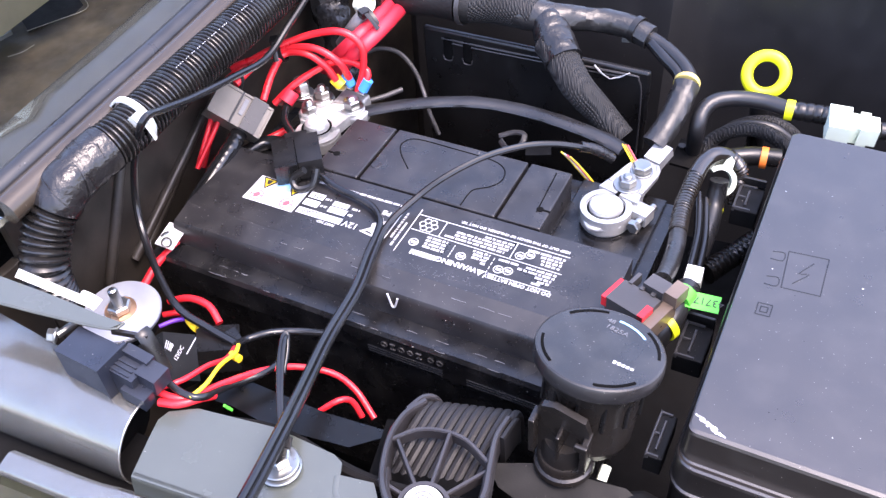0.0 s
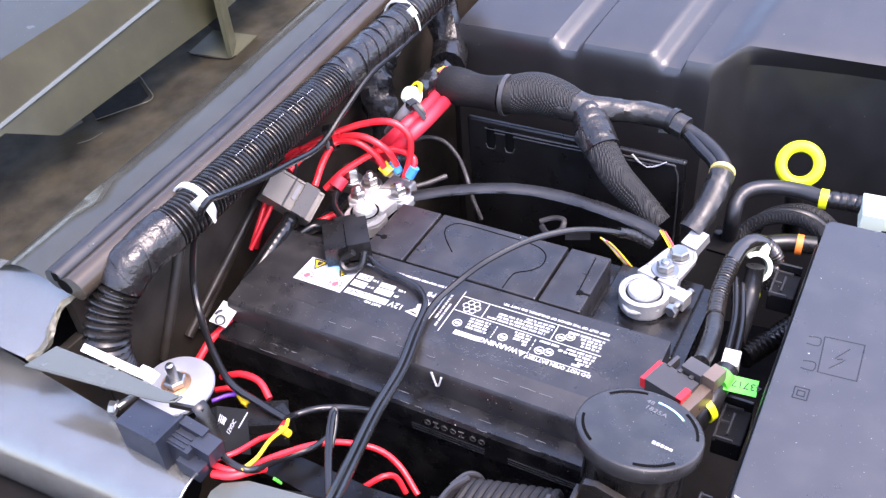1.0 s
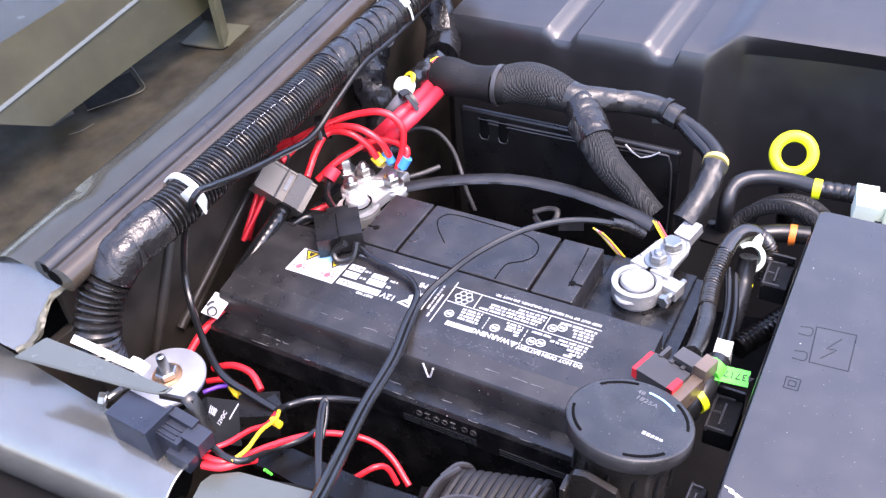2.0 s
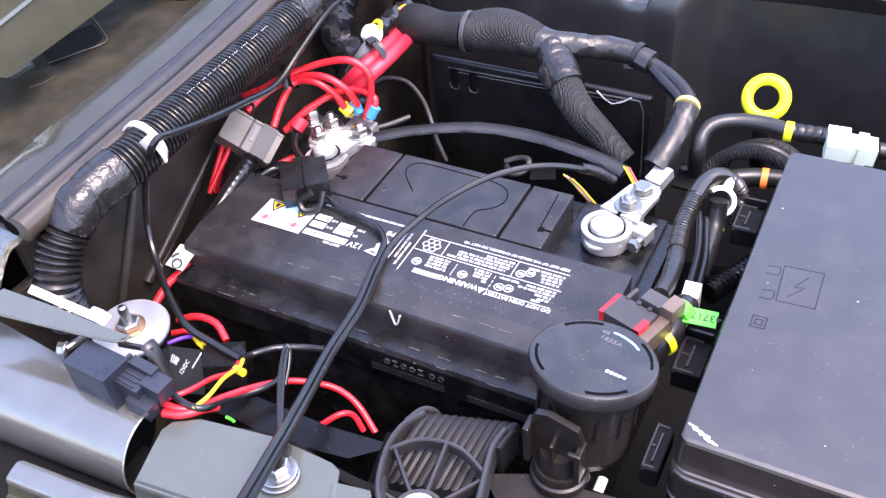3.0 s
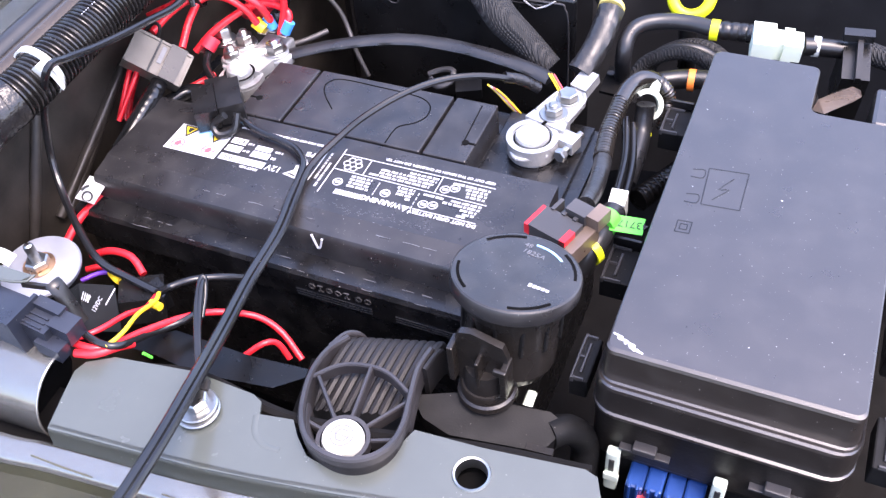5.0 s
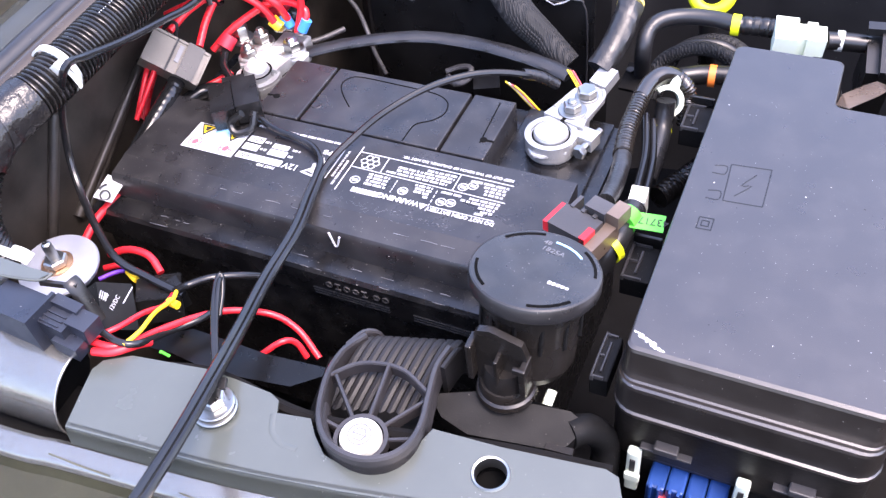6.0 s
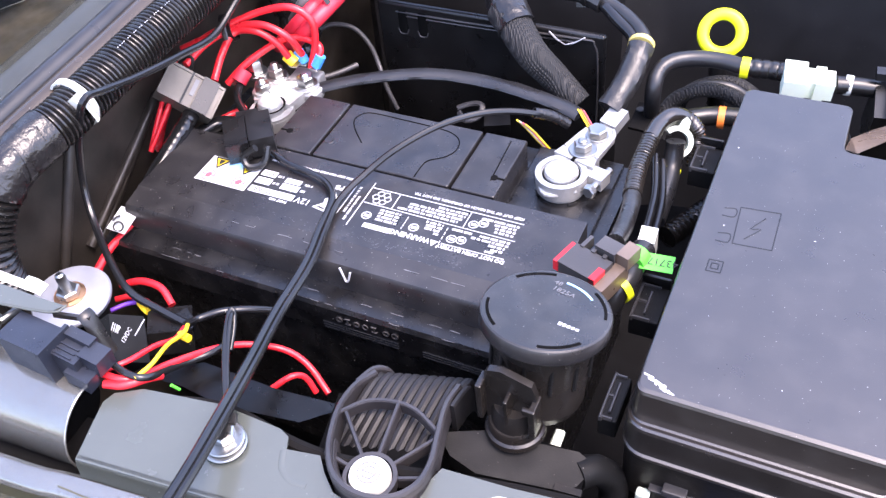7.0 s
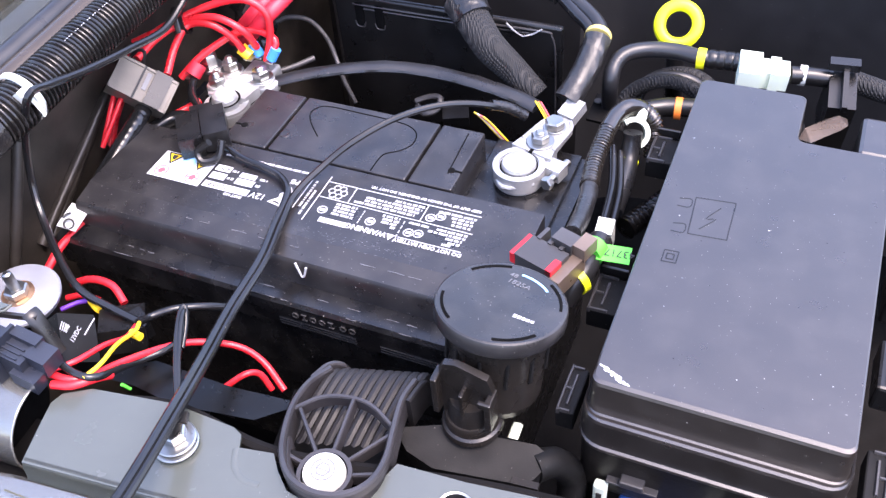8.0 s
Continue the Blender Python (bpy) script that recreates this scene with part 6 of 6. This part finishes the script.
    cable("black_wire", [(0.0412, -0.2555, 1.0310), (0.0340, -0.2480, 1.0300), (0.0216, -0.2304, 1.0320), (0.0095, -0.2113, 1.0340), (0.0016, -0.1952, 1.0350), (0.0024, -0.1917, 1.0350), (0.0069, -0.2000, 1.0300), (0.0110, -0.2119, 1.0250)], 0.0015, "wire", "thin black ground wire looping up from the bolt")
    cable("black_wire", [(0.0427, -0.2549, 1.0310), (0.0355, -0.2474, 1.0300), (0.0230, -0.2299, 1.0320), (0.0114, -0.2106, 1.0340), (0.0048, -0.1971, 1.0360), (0.0014, -0.1907, 1.0300), (0.0068, -0.2038, 1.0240), (0.0080, -0.2132, 1.0200)], 0.0014, "wire", "thin black ground wire looping up from the bolt")
    cable("purple_wire", [(-0.1130, -0.1897, 0.9850), (-0.1061, -0.1809, 0.9850), (-0.0986, -0.1765, 0.9850)], 0.0016, "purple", "thin purple wire behind the relay")
    for p in ([(-0.0983, -0.1769, 0.9850), (-0.0907, -0.1805, 0.9850), (-0.0873, -0.1813, 0.9850)], [(-0.0378, -0.2031, 1.0080), (-0.0300, -0.2039, 1.0080)], [(-0.0120, -0.2413, 1.0180), (-0.0098, -0.2392, 1.0120)]):
        t = thing("wire_joint", "yellow insulated wire joint", "wire joint", p[0], "wire joints")
        part("sleeve", tube(p, 0.0026 if p[0][1] > -0.235 else 0.0010, 10, step=0.002), "yellow" if p[0][1] > -0.235 else "lime", t)


wires()


# ---- large split loom along the fender ----
def loom():
    path = [(-0.1823, -0.2068, 1.0000), (-0.1779, -0.2065, 1.0300), (-0.1790, -0.1925, 1.0520), (-0.1745, -0.1728, 1.0720), (-0.1718, -0.1480, 1.0780), (-0.1669, -0.1169, 1.0810), (-0.1648, -0.0391, 1.0860), (-0.1603, 0.0396, 1.0910), (-0.1588, 0.1164, 1.0960), (-0.1556, 0.1954, 1.1000), (-0.1551, 0.2906, 1.1040)]
    line = spline(path, 0.002)
    cut = [0.0]
    for p, q in zip(line, line[1:]):
        cut.append(cut[-1] + (q - p).length)
    total = cut[-1]

    def span(a, b):
        return [tuple(p) for p, s in zip(line, cut) if a * total <= s <= b * total][::3]
    t = thing("wiring_loom", "thick black corrugated loom along the fender, partly taped", "wiring loom", path[5])
    part("corrugated_sleeve", tube(span(0, 0.15), corrugated(0.0160, 0.0050, 0.0030), 26, step=0.0009), "loom", t)
    part("corrugated_sleeve", tube(span(0.225, 0.61), corrugated(0.0164, 0.0035, 0.0024), 26, step=0.0005), "loom", t)
    part("corrugated_sleeve", tube(span(0.76, 1), corrugated(0.0160, 0.0048, 0.0024), 26, step=0.0009), "loom", t)
    part("tape_wrap", tube(span(0.13, 0.24), lambda s, k: 0.0163 + 0.0006 * abs(math.sin(s * 190 + 1.7 * math.sin(s * 77))), 24, wobble=0.05, step=0.001), "tape", t, "glossy crumpled black tape")
    part("tape_wrap", tube(span(0.59, 0.775), lambda s, k: 0.0160 + 0.0006 * abs(math.sin(s * 170 + 1.9 * math.sin(s * 83))), 24, wobble=0.06, step=0.001, seed=9), "tape", t, "glossy crumpled black tape")
    # overlapping edges of the wound tape
    rnd = random.Random(4)
    for lo, hi, n in ((0.135, 0.235, 6), (0.595, 0.77, 8)):
        for k in range(n):
            at = (lo + (hi - lo) * (k + rnd.uniform(-0.3, 0.3)) / n) * total
            i = min(range(len(cut)), key=lambda j: abs(cut[j] - at))
            i = max(1, min(len(line) - 2, i))
            ax = (line[i + 1] - line[i - 1]).normalized()
            ax = (ax + Vector((rnd.uniform(-0.2, 0.5), rnd.uniform(-0.25, 0.25), rnd.uniform(-0.45, 0.1)))).normalized()
            part("tape_edge", ring(0.0173, 0.0016, rnd.uniform(0.0004, 0.0009), line[i], ax, 30), "tape", t)
    bm = bmesh.new()
    for k in range(40):
        at = (0.36 + 0.18 * k / 40) * total
        i = max(1, min(len(line) - 2, min(range(len(cut)), key=lambda j: abs(cut[j] - at))))
        ax = (line[i + 1] - line[i - 1]).normalized()
        up = (Vector((0.35, -0.25, 1)) - ax * Vector((0.35, -0.25, 1)).dot(ax)).normalized()
        if k % 5 != 4:
            tube([line[i] + up * 0.0163 - ax * 0.0005, line[i] + up * 0.0163 + ax * 0.0004], 0.00032, 6, bm=bm)
    part("printed_line", bm, "print", t, "white printed dots")
    return line, cut, total


line, cut, total = loom()
zip_tie((-0.1679, -0.1058, 1.0830), (0.02, 0.95, 0.05), 0.0168, (0.75, -0.35, 0.55), "white nylon cable tie round the loom")
zip_tie((-0.1611, 0.1807, 1.0980), (0.02, 0.95, 0.05), 0.0168, (0.75, -0.35, 0.55), "white nylon cable tie round the loom")
cable("taped_cable", [(-0.1819, -0.0981, 0.9600), (-0.1679, -0.0775, 0.9850), (-0.1653, -0.0377, 1.0000), (-0.1687, -0.0118, 1.0040)], lambda s, k: 0.0064 + (0.0004 * abs(math.sin(s * 520)) if k > 0.6 else 0.0), "wire", "taped black cable below the fuse holder", wobble=0.03, step=0.001)
cable("taped_cable", [(-0.1681, -0.0147, 0.9850), (-0.1589, 0.0060, 0.9850), (-0.1383, 0.0104, 0.9850)], 0.006, "wire", "black cable behind the fuse holder")


# ---- right of the battery: hose, plug and tags ----
def sensor_plug():
    t = thing("sensor_plug", "grey-black plug with red lock and bronze latch on the cable", "connector", (0.168, -0.065, 0.98))
    a, b, d = (0.1604, -0.0804, 1.0220), (0.1858, -0.0889, 1.0220), (0.1621, -0.0604, 1.0220)
    part("housing", slab(a, b, d, 0.022, 0.0015), "connector", t)
    part("red_lock", slab(a, b, d, 0.008, 0.0015, (-0.12, 0.03, 0.0, 1.0), -0.001), "red", t, "red locking slide")
    part("red_lock", slab(a, b, d, 0.004, 0.0006, (0.86, 1.02, 0.0, 0.55), 0.0006), "red", t, "red locking slide")
    part("bronze_latch", slab(a, b, d, 0.014, 0.0015, (0.98, 1.26, -0.05, 1.35), -0.004), "bronze", t, "bronze-coloured latch")
    part("upper_block", slab(a, b, d, 0.012, 0.001, (0.45, 0.98, 1.1, 1.65), 0.004), "connector", t)
    for k in (0.12, 0.42, 0.72):
        part("guide_rail", slab(a, b, d, 0.008, 0.0006, (k, k + 0.10, 0.95, 1.5), 0.001), "connector", t)
    part("wire_exit", slab(a, b, d, 0.010, 0.001, (0.98, 1.30, 1.2, 1.9), 0.004), "bronze", t)
    return t


sensor_plug()
cable("corrugated_hose", [(0.1866, -0.0461, 1.0140), (0.1863, -0.0280, 1.0100), (0.1848, -0.0083, 1.0080), (0.1822, 0.0066, 1.0060)], 0.0060, "tape_grey", "grey taped end of the corrugated hose", "hose", wobble=0.08)
cable("corrugated_hose", [(0.1818, 0.0072, 1.0060), (0.1776, 0.0355, 1.0040), (0.1768, 0.0598, 1.0040), (0.1766, 0.0771, 1.0040)], corrugated(0.0066, 0.0031, 0.0022), "hose_rib", "worn black corrugated hose beside the battery", "hose", step=0.00036, sides=20)
cable("corrugated_hose", [(0.1764, 0.0710, 1.0040), (0.1790, 0.0878, 1.0060), (0.1856, 0.0993, 1.0060), (0.1944, 0.1055, 1.0000), (0.2019, 0.1075, 0.9900), (0.2040, 0.1030, 0.9820), (0.2055, 0.0930, 0.9680)], lambda s, k: 0.0066 if k < 0.5 else 0.0066 - 0.0012 * (0.5 - 0.5 * math.cos(2 * math.pi * s / 0.0027)), "hose_rib", "black hose bend behind the battery", "hose", step=0.0004, sides=20)
for k in range(2):
    p = [(0.1811, 0.0712, 0.9900), (0.1887, 0.0445, 0.9850), (0.1927, 0.0213, 0.9850), (0.1952, -0.0070, 0.9850), (0.1959, -0.0346, 0.9850)]
    cable("black_hose", [(x + 0.0055 * k, y, z - 0.004 * (k == 1)) for x, y, z in p], 0.0029, "wire", "smooth black hose beside the fuse box", "hose", group="smooth hoses")
cable("black_hose", [(0.1923, 0.0827, 0.9970), (0.1928, 0.0798, 0.9900), (0.1935, 0.0712, 0.9800), (0.1950, 0.0518, 0.9750), (0.1951, 0.0264, 0.9700)], 0.0070, "rubber", "black hose below the pale clip", "hose", group="smooth hoses")
t = thing("hose_band", "yellow band on a black hose", "band", (0.1930, 0.0671, 0.9800), "yellow bands")
part("band", ring(0.0078, 0.001, 0.004, (0.1926, 0.0694, 0.9780), (0.1, 0.9, 0.25), 20), "dipstick", t)
cable("tagged_hose", [(0.2015, -0.0318, 1.0000), (0.2000, -0.0456, 1.0000), (0.1983, -0.0640, 1.0000), (0.1951, -0.0704, 0.9950), (0.1925, -0.0745, 0.9850)], 0.0078, "rubber", "black hose end with a yellow band", "hose")
t = thing("hose_band", "yellow band on a black hose", "band", (0.1960, -0.0718, 1.0000), "yellow bands")
part("band", ring(0.0088, 0.0012, 0.005, (0.1965, -0.0707, 0.9980), (0.45, 0.85, 0.1), 22), "dipstick", t)
t = thing("hose_clip", "pale green horseshoe clip on a hose", "clip", (0.1903, 0.0912, 0.9900))
c, ax = Vector((0.1915, 0.0885, 0.9915)), Vector((0.30, -0.72, 0.60)).normalized()
m = Matrix.Translation(c) @ Vector((0, 0, 1)).rotation_difference(ax).to_matrix().to_4x4()
# open ring: three quarters of a turn, with thick ends and a tab
bm = arc_bar((0, 0), 0.0118, -100, 150, 0.0036, -0.0035, 0.0045, 26)
bevelled(bm, 0.0007)
bmesh.ops.transform(bm, matrix=m, verts=bm.verts)
part("clip_ring", bm, "mint", t)
bm = prism([(-0.003, 0.0095), (0.0050, 0.0085), (0.0040, 0.0170), (0.0005, 0.0195), (-0.0020, 0.0160)], -0.0030, 0.0035, 0.001)
bmesh.ops.transform(bm, matrix=m, verts=bm.verts)
part("clip_tab", bm, "mint", t)
t = thing("part_tag", "bright green paper tag with black numbers on a hose", "tag", (0.2082, -0.0426, 1.0000))
a, b, d = (0.2035, -0.0549, 1.0060), (0.2246, -0.0528, 1.0060), (0.2040, -0.0424, 1.0080)
part("tag", slab(a, b, d, 0.0006, 0.0001), "lime", t)
part("tag_wrap", tube([(0.1990, -0.0515, 1.0040), (0.2014, -0.0423, 1.0040)], 0.0088, 16, step=0.002), "lime", t)
o, u, v, n, lu, lv = frame3(a, b, d)
lettering("143717AC", 0.0075, Matrix.Translation(o + u * lu * 0.52 + v * lv * 0.72 + n * 0.0003) @ Matrix((u, n.cross(u), n)).transposed().to_4x4() @ Matrix.Rotation(math.pi, 4, "Z"), "tag_number", t, "ink")
t = thing("white_plug", "white and black square plug", "connector", (0.2004, -0.0214, 1.0000))
part("white_body", slab((0.1969, -0.0323, 1.0060), (0.2076, -0.0317, 1.0060), (0.1946, -0.0200, 1.0080), 0.022, 0.001), "white", t)
part("black_end", slab((0.1962, -0.0368, 1.0030), (0.2063, -0.0364, 1.0030), (0.1957, -0.0306, 1.0050), 0.020, 0.001), "plastic", t)
cable("dark_loom", [(0.1995, 0.0526, 0.9300), (0.2138, 0.0803, 0.9300), (0.2287, 0.1090, 0.9300)], corrugated(0.009, 0.005, 0.0016), "loom", "dark corrugated loom low beside the fuse box", "hose", step=0.001, sides=16)

# ---- fuel hose, dipstick and clips behind the fuse box ----
cable("fuel_hose", [(0.1591, 0.1464, 0.9600), (0.1624, 0.1295, 1.0000), (0.1627, 0.1385, 1.0120), (0.1693, 0.1483, 1.0170), (0.1843, 0.1567, 1.0180), (0.2050, 0.1597, 1.0180), (0.2225, 0.1565, 1.0180)], 0.0062, "rubber", "smooth black fuel hose with a bend", "hose")
cable("fuel_hose", [(0.2205, 0.1559, 1.0180), (0.2407, 0.1581, 1.0180), (0.2517, 0.1584, 1.0180)], lambda s, k: 0.0072 if (k * 5) % 1 > 0.25 else 0.0066, "plastic", "ribbed black hose joint", "hose", step=0.001)
t = thing("hose_band", "yellow-green band on the fuel hose", "band", (0.2219, 0.1555, 1.0180), "yellow bands")
part("band", ring(0.0078, 0.0016, 0.006, (0.2201, 0.1558, 1.0180), (0.97, 0.05, 0), 22), "dipstick", t)
t = thing("quick_coupling", "white nylon quick coupling on the fuel hose", "coupling", (0.2677, 0.1536, 1.0180))
a, b, d = (0.2531, 0.1350, 1.0280), (0.2878, 0.1400, 1.0260), (0.2509, 0.1577, 1.0290)
part("body", slab(a, b, d, 0.017, 0.004, (0, 0.45, -0.1, 1.05)), "mint", t)
part("neck", slab(a, b, d, 0.014, 0.004, (0.35, 1.0, 0.14, 0.88), -0.002), "mint", t)
part("rib", slab(a, b, d, 0.015, 0.002, (0.62, 0.82, 0.05, 0.97), -0.001), "mint", t)
cable("fuel_hose", [(0.2866, 0.1550, 1.0170), (0.2988, 0.1587, 1.0160), (0.3142, 0.1627, 1.0140)], 0.0066, "plastic", "black hose after the coupling", "hose")
t = thing("hose_band", "white band on the fuel hose", "band", (0.2941, 0.1587, 1.0160), "yellow bands")
part("band", ring(0.0074, 0.0012, 0.005, (0.2926, 0.1583, 1.0160), (0.97, 0.05, 0), 22), "white", t)
cable("braided_hose", [(0.3254, 0.1691, 1.0120), (0.3414, 0.1662, 1.0100), (0.3652, 0.1666, 1.0050), (0.4031, 0.1682, 1.0000)], 0.0078, "braid", "braided black hose behind the bracket", "hose")
t = thing("hose_bracket", "black plastic hose bracket with a cross bar", "bracket", (0.3225, 0.1857, 1.0000))
part("block", slab((0.3164, 0.1315, 1.0120), (0.3347, 0.1338, 1.0120), (0.3118, 0.1682, 1.0220), 0.05, 0.002), "plastic", t)
part("cross_bar", slab((0.3113, 0.1574, 1.0300), (0.3315, 0.1599, 1.0300), (0.3109, 0.1651, 1.0310), 0.006, 0.001), "plastic", t)
part("rib", slab((0.3249, 0.1259, 1.0180), (0.3285, 0.1263, 1.0180), (0.3201, 0.1638, 1.0280), 0.006, 0.001), "plastic", t)
for k in range(3):
    p = [(0.1672, 0.1394, 0.9500), (0.1698, 0.1592, 0.9700), (0.1901, 0.1635, 0.9850), (0.2116, 0.1662, 0.9850), (0.2309, 0.1665, 0.9700), (0.2397, 0.1623, 0.9500)]
    cable("ribbed_hose", [(x + 0.003 * k, y + 0.012 * k, z - 0.004 * k) for x, y, z in p], 0.0058 if k != 1 else 0.0054, "braid" if k != 1 else "rubber", "curved black ribbed hose behind the fuse box", "hose", group="ribbed hoses", sides=16)
cable("vapour_line", [(0.1913, 0.1220, 0.9880), (0.2065, 0.1304, 0.9880), (0.2266, 0.1352, 0.9880)], 0.0074, "plastic", "black line with an orange clip", "hose")
t = thing("orange_band", "orange clip on a black line", "clip", (0.2136, 0.1326, 0.9880))
part("band", ring(0.0084, 0.0016, 0.005, (0.2124, 0.1312, 0.9880), (0.98, 0.1, 0), 22), "orange", t)


def dipstick():
    t = thing("oil_dipstick", "bright yellow ring handle of the oil dipstick", "dipstick", (0.2003, 0.198, 0.95))
    c = Vector((0.1967, 0.2000, 1.0157))
    face = Vector((0.12, -0.75, 0.62)).normalized()
    bm = bmesh.new()
    m = Matrix.Translation(c) @ Vector((0, 0, 1)).rotation_difference(face).to_matrix().to_4x4()
    seg, tub = 44, 12
    rows = [[bm.verts.new(m @ Vector(((0.0146 + 0.0047 * math.cos(b)) * math.cos(a), (0.0146 + 0.0047 * math.cos(b)) * math.sin(a) * 1.02, 0.0040 * math.sin(b)))) for b in (2 * math.pi * k / tub for k in range(tub))] for a in (2 * math.pi * j / seg for j in range(seg))]
    for j in range(seg):
        for k in range(tub):
            bm.faces.new((rows[j][k], rows[j][(k + 1) % tub], rows[(j + 1) % seg][(k + 1) % tub], rows[(j + 1) % seg][k]))
    part("ring_handle", bm, "dipstick", t)
    part("neck", slab((0.1858, 0.1990, 0.9912), (0.2082, 0.1990, 0.9956), (0.1874, 0.2010, 0.9985), 0.006, 0.001), "dipstick", t)
    part("tube", tube([(0.1966, 0.2000, 0.9935), (0.1985, 0.2000, 0.9644), (0.2004, 0.2000, 0.9402)], 0.0075, 12), "plastic", t)
    return t


dipstick()


# ---- air box and engine cover ----
def air_box():
    t = thing("battery_tray_wall", "black plastic box wall behind the battery with two slots", "air box", (0.0, 0.19, 0.80))
    part("box_wall", box((-0.094, 0.166, 0.80), (0.113, 0.1720, 1.0175), 0.0025, 3), "plastic", t)
    part("rim_line", tube([(-0.075, 0.1655, 1.0095), (0.0, 0.1655, 1.0100), (0.092, 0.1655, 1.0125), (0.1040, 0.166, 1.009), (0.1075, 0.166, 0.985), (0.108, 0.166, 0.90)], 0.0009, 6), "connector", t)
    part("rim_line", tube([(-0.066, 0.1657, 1.0060), (0.0, 0.1657, 1.0065), (0.090, 0.1657, 1.0090)], 0.0007, 6), "connector", t)
    for x in (-0.0690, -0.0500):
        s = part("slot", box((x - 0.0048, 0.1646, 0.9890), (x + 0.0048, 0.1700, 1.0115), 0.0022), "void", t)
        # lighter grey line painted as the highlight on the slot's lower edge
        part("slot_edge_glint", tube([(x - 0.0050, 0.1648, 0.9935), (x - 0.0030, 0.1646, 0.9890), (x + 0.0030, 0.1646, 0.9890), (x + 0.0050, 0.1648, 0.9935)], 0.0006, 6), "connector", s)
    for a, b in (((0.066, 1.0155), (0.080, 1.0055)), ((0.080, 1.0055), (0.0965, 1.0150))):
        part("chalk_mark", tube([(a[0], 0.1645, a[1]), ((a[0] + b[0]) / 2, 0.1643, (a[1] + b[1]) / 2 - 0.0008), (b[0], 0.1645, b[1])], 0.0006, 6, wobble=0.8, step=0.001), "print", t, "white chalk tick")
    return t


air_box()
t = thing("cable_bracket", "small dark steel bracket with a hole beside the terminal", "bracket", (0.1519, 0.1396, 0.9700))
part("plate", slab((0.1463, 0.1240, 0.9680), (0.1659, 0.1229, 0.9680), (0.1421, 0.1492, 0.9750), 0.003, 0.001), "deep", t)
# black disc in place of the unlit hole
part("hole", drum(0.0035, 0.001, (0.1514, 0.1398, 0.9745)), "ink", t)
t = thing("wire_hook", "small black plastic hook behind the battery", "hook", (0.0172, 0.1165, 0.9580))
part("hook", tube([(0.0004, 0.1179, 0.9570), (0.0115, 0.1236, 0.9600), (0.0220, 0.1217, 0.9620), (0.0224, 0.1131, 0.9570), (0.0133, 0.1068, 0.9550), (0.0038, 0.1137, 0.9560)], 0.0028, 8, flat=0.7), "connector", t)
part("hook_stem", slab((0.0278, 0.1103, 0.9500), (0.0481, 0.1188, 0.9500), (0.0236, 0.1230, 0.9520), 0.01, 0.002), "plastic", t)


def engine_cover():
    t = thing("engine_cover", "large smooth black plastic engine cover with raised ribs", "engine cover", (0.25, 0.40, 0.80))
    bm = bmesh.new()
    rows = []

    def smooth(v):
        v = max(0.0, min(1.0, v))
        return v * v * (3 - 2 * v)
    for x in [-0.148 + i * 0.004 for i in range(268)]:
        s = smooth((x - 0.100) / 0.030)
        front = 0.256 + s * 0.022
        bay = s * 0.012 * math.sin(min(1.0, max(0.0, (x - 0.11) / 0.26)) * math.pi)
        edge = 1.060 + 0.012 * s
        s2 = 1 - math.exp(-max(0.0, x - 0.1045) / 0.016)
        low = 0.256 + 0.030 * s2
        prof = [(low + bay - 0.012, 0.75), (low + bay - 0.007, 0.95), (min(low, front + 0.004) + bay, edge - 0.020), (front + bay * 0.5 + 0.001, edge - 0.006), (front + 0.004, edge - 0.001), (front + 0.010, edge + 0.0015), (front + 0.035, edge + 0.008), (front + 0.06, edge + 0.014), (front + 0.10, edge + 0.023), (front + 0.16, edge + 0.036), (front + 0.38, edge + 0.055)]
        fine = prof[:4]
        for p, q in zip(prof[3:], prof[4:]):
            n = max(1, int((q[0] - p[0]) / 0.006)) if q[0] < front + 0.17 else 6
            fine += [(p[0] + (q[0] - p[0]) * k / n, p[1] + (q[1] - p[1]) * k / n) for k in range(1, n + 1)]
        row = []
        for i, (y, z) in enumerate(fine):
            # two sunk channels that run back from the front edge
            for c in (-0.0330, 0.0640):
                off = x - c
                run = 0.011 if off < 0 else 0.004
                z -= (0.0 if i < 3 else 0.0095) * smooth((0.0155 - abs(off)) / run)
            row.append(bm.verts.new((x + 0.16 * max(0, y - front), y, z)))
        rows.append(row)
    for a, b in zip(rows, rows[1:]):
        for i in range(min(len(a), len(b)) - 1):
            bm.faces.new((a[i], a[i + 1], b[i + 1], b[i]))
    left = [bm.verts.new((v.co.x - 0.012, v.co.y + 0.010, v.co.z - 0.012)) for v in rows[0]]
    low = [bm.verts.new((v.co.x - 0.016, v.co.y + 0.012, 0.76)) for v in rows[0]]
    for i in range(len(left) - 1):
        bm.faces.new((rows[0][i], left[i], left[i + 1], rows[0][i + 1]))
        bm.faces.new((left[i], low[i], low[i + 1], left[i + 1]))
    part("shell", bm, "cover", t)
    part("rim_bead", tube([(-0.139, 0.262, 1.059), (-0.1395, 0.262, 0.99), (-0.140, 0.258, 0.90)], 0.003, 8), "cover", t)
    part("pale_lip", tube([(0.26, 0.46, 1.128), (0.40, 0.455, 1.127), (0.60, 0.45, 1.125)], 0.006, 8, step=0.02), "wire_grey", t)
    return t


engine_cover()
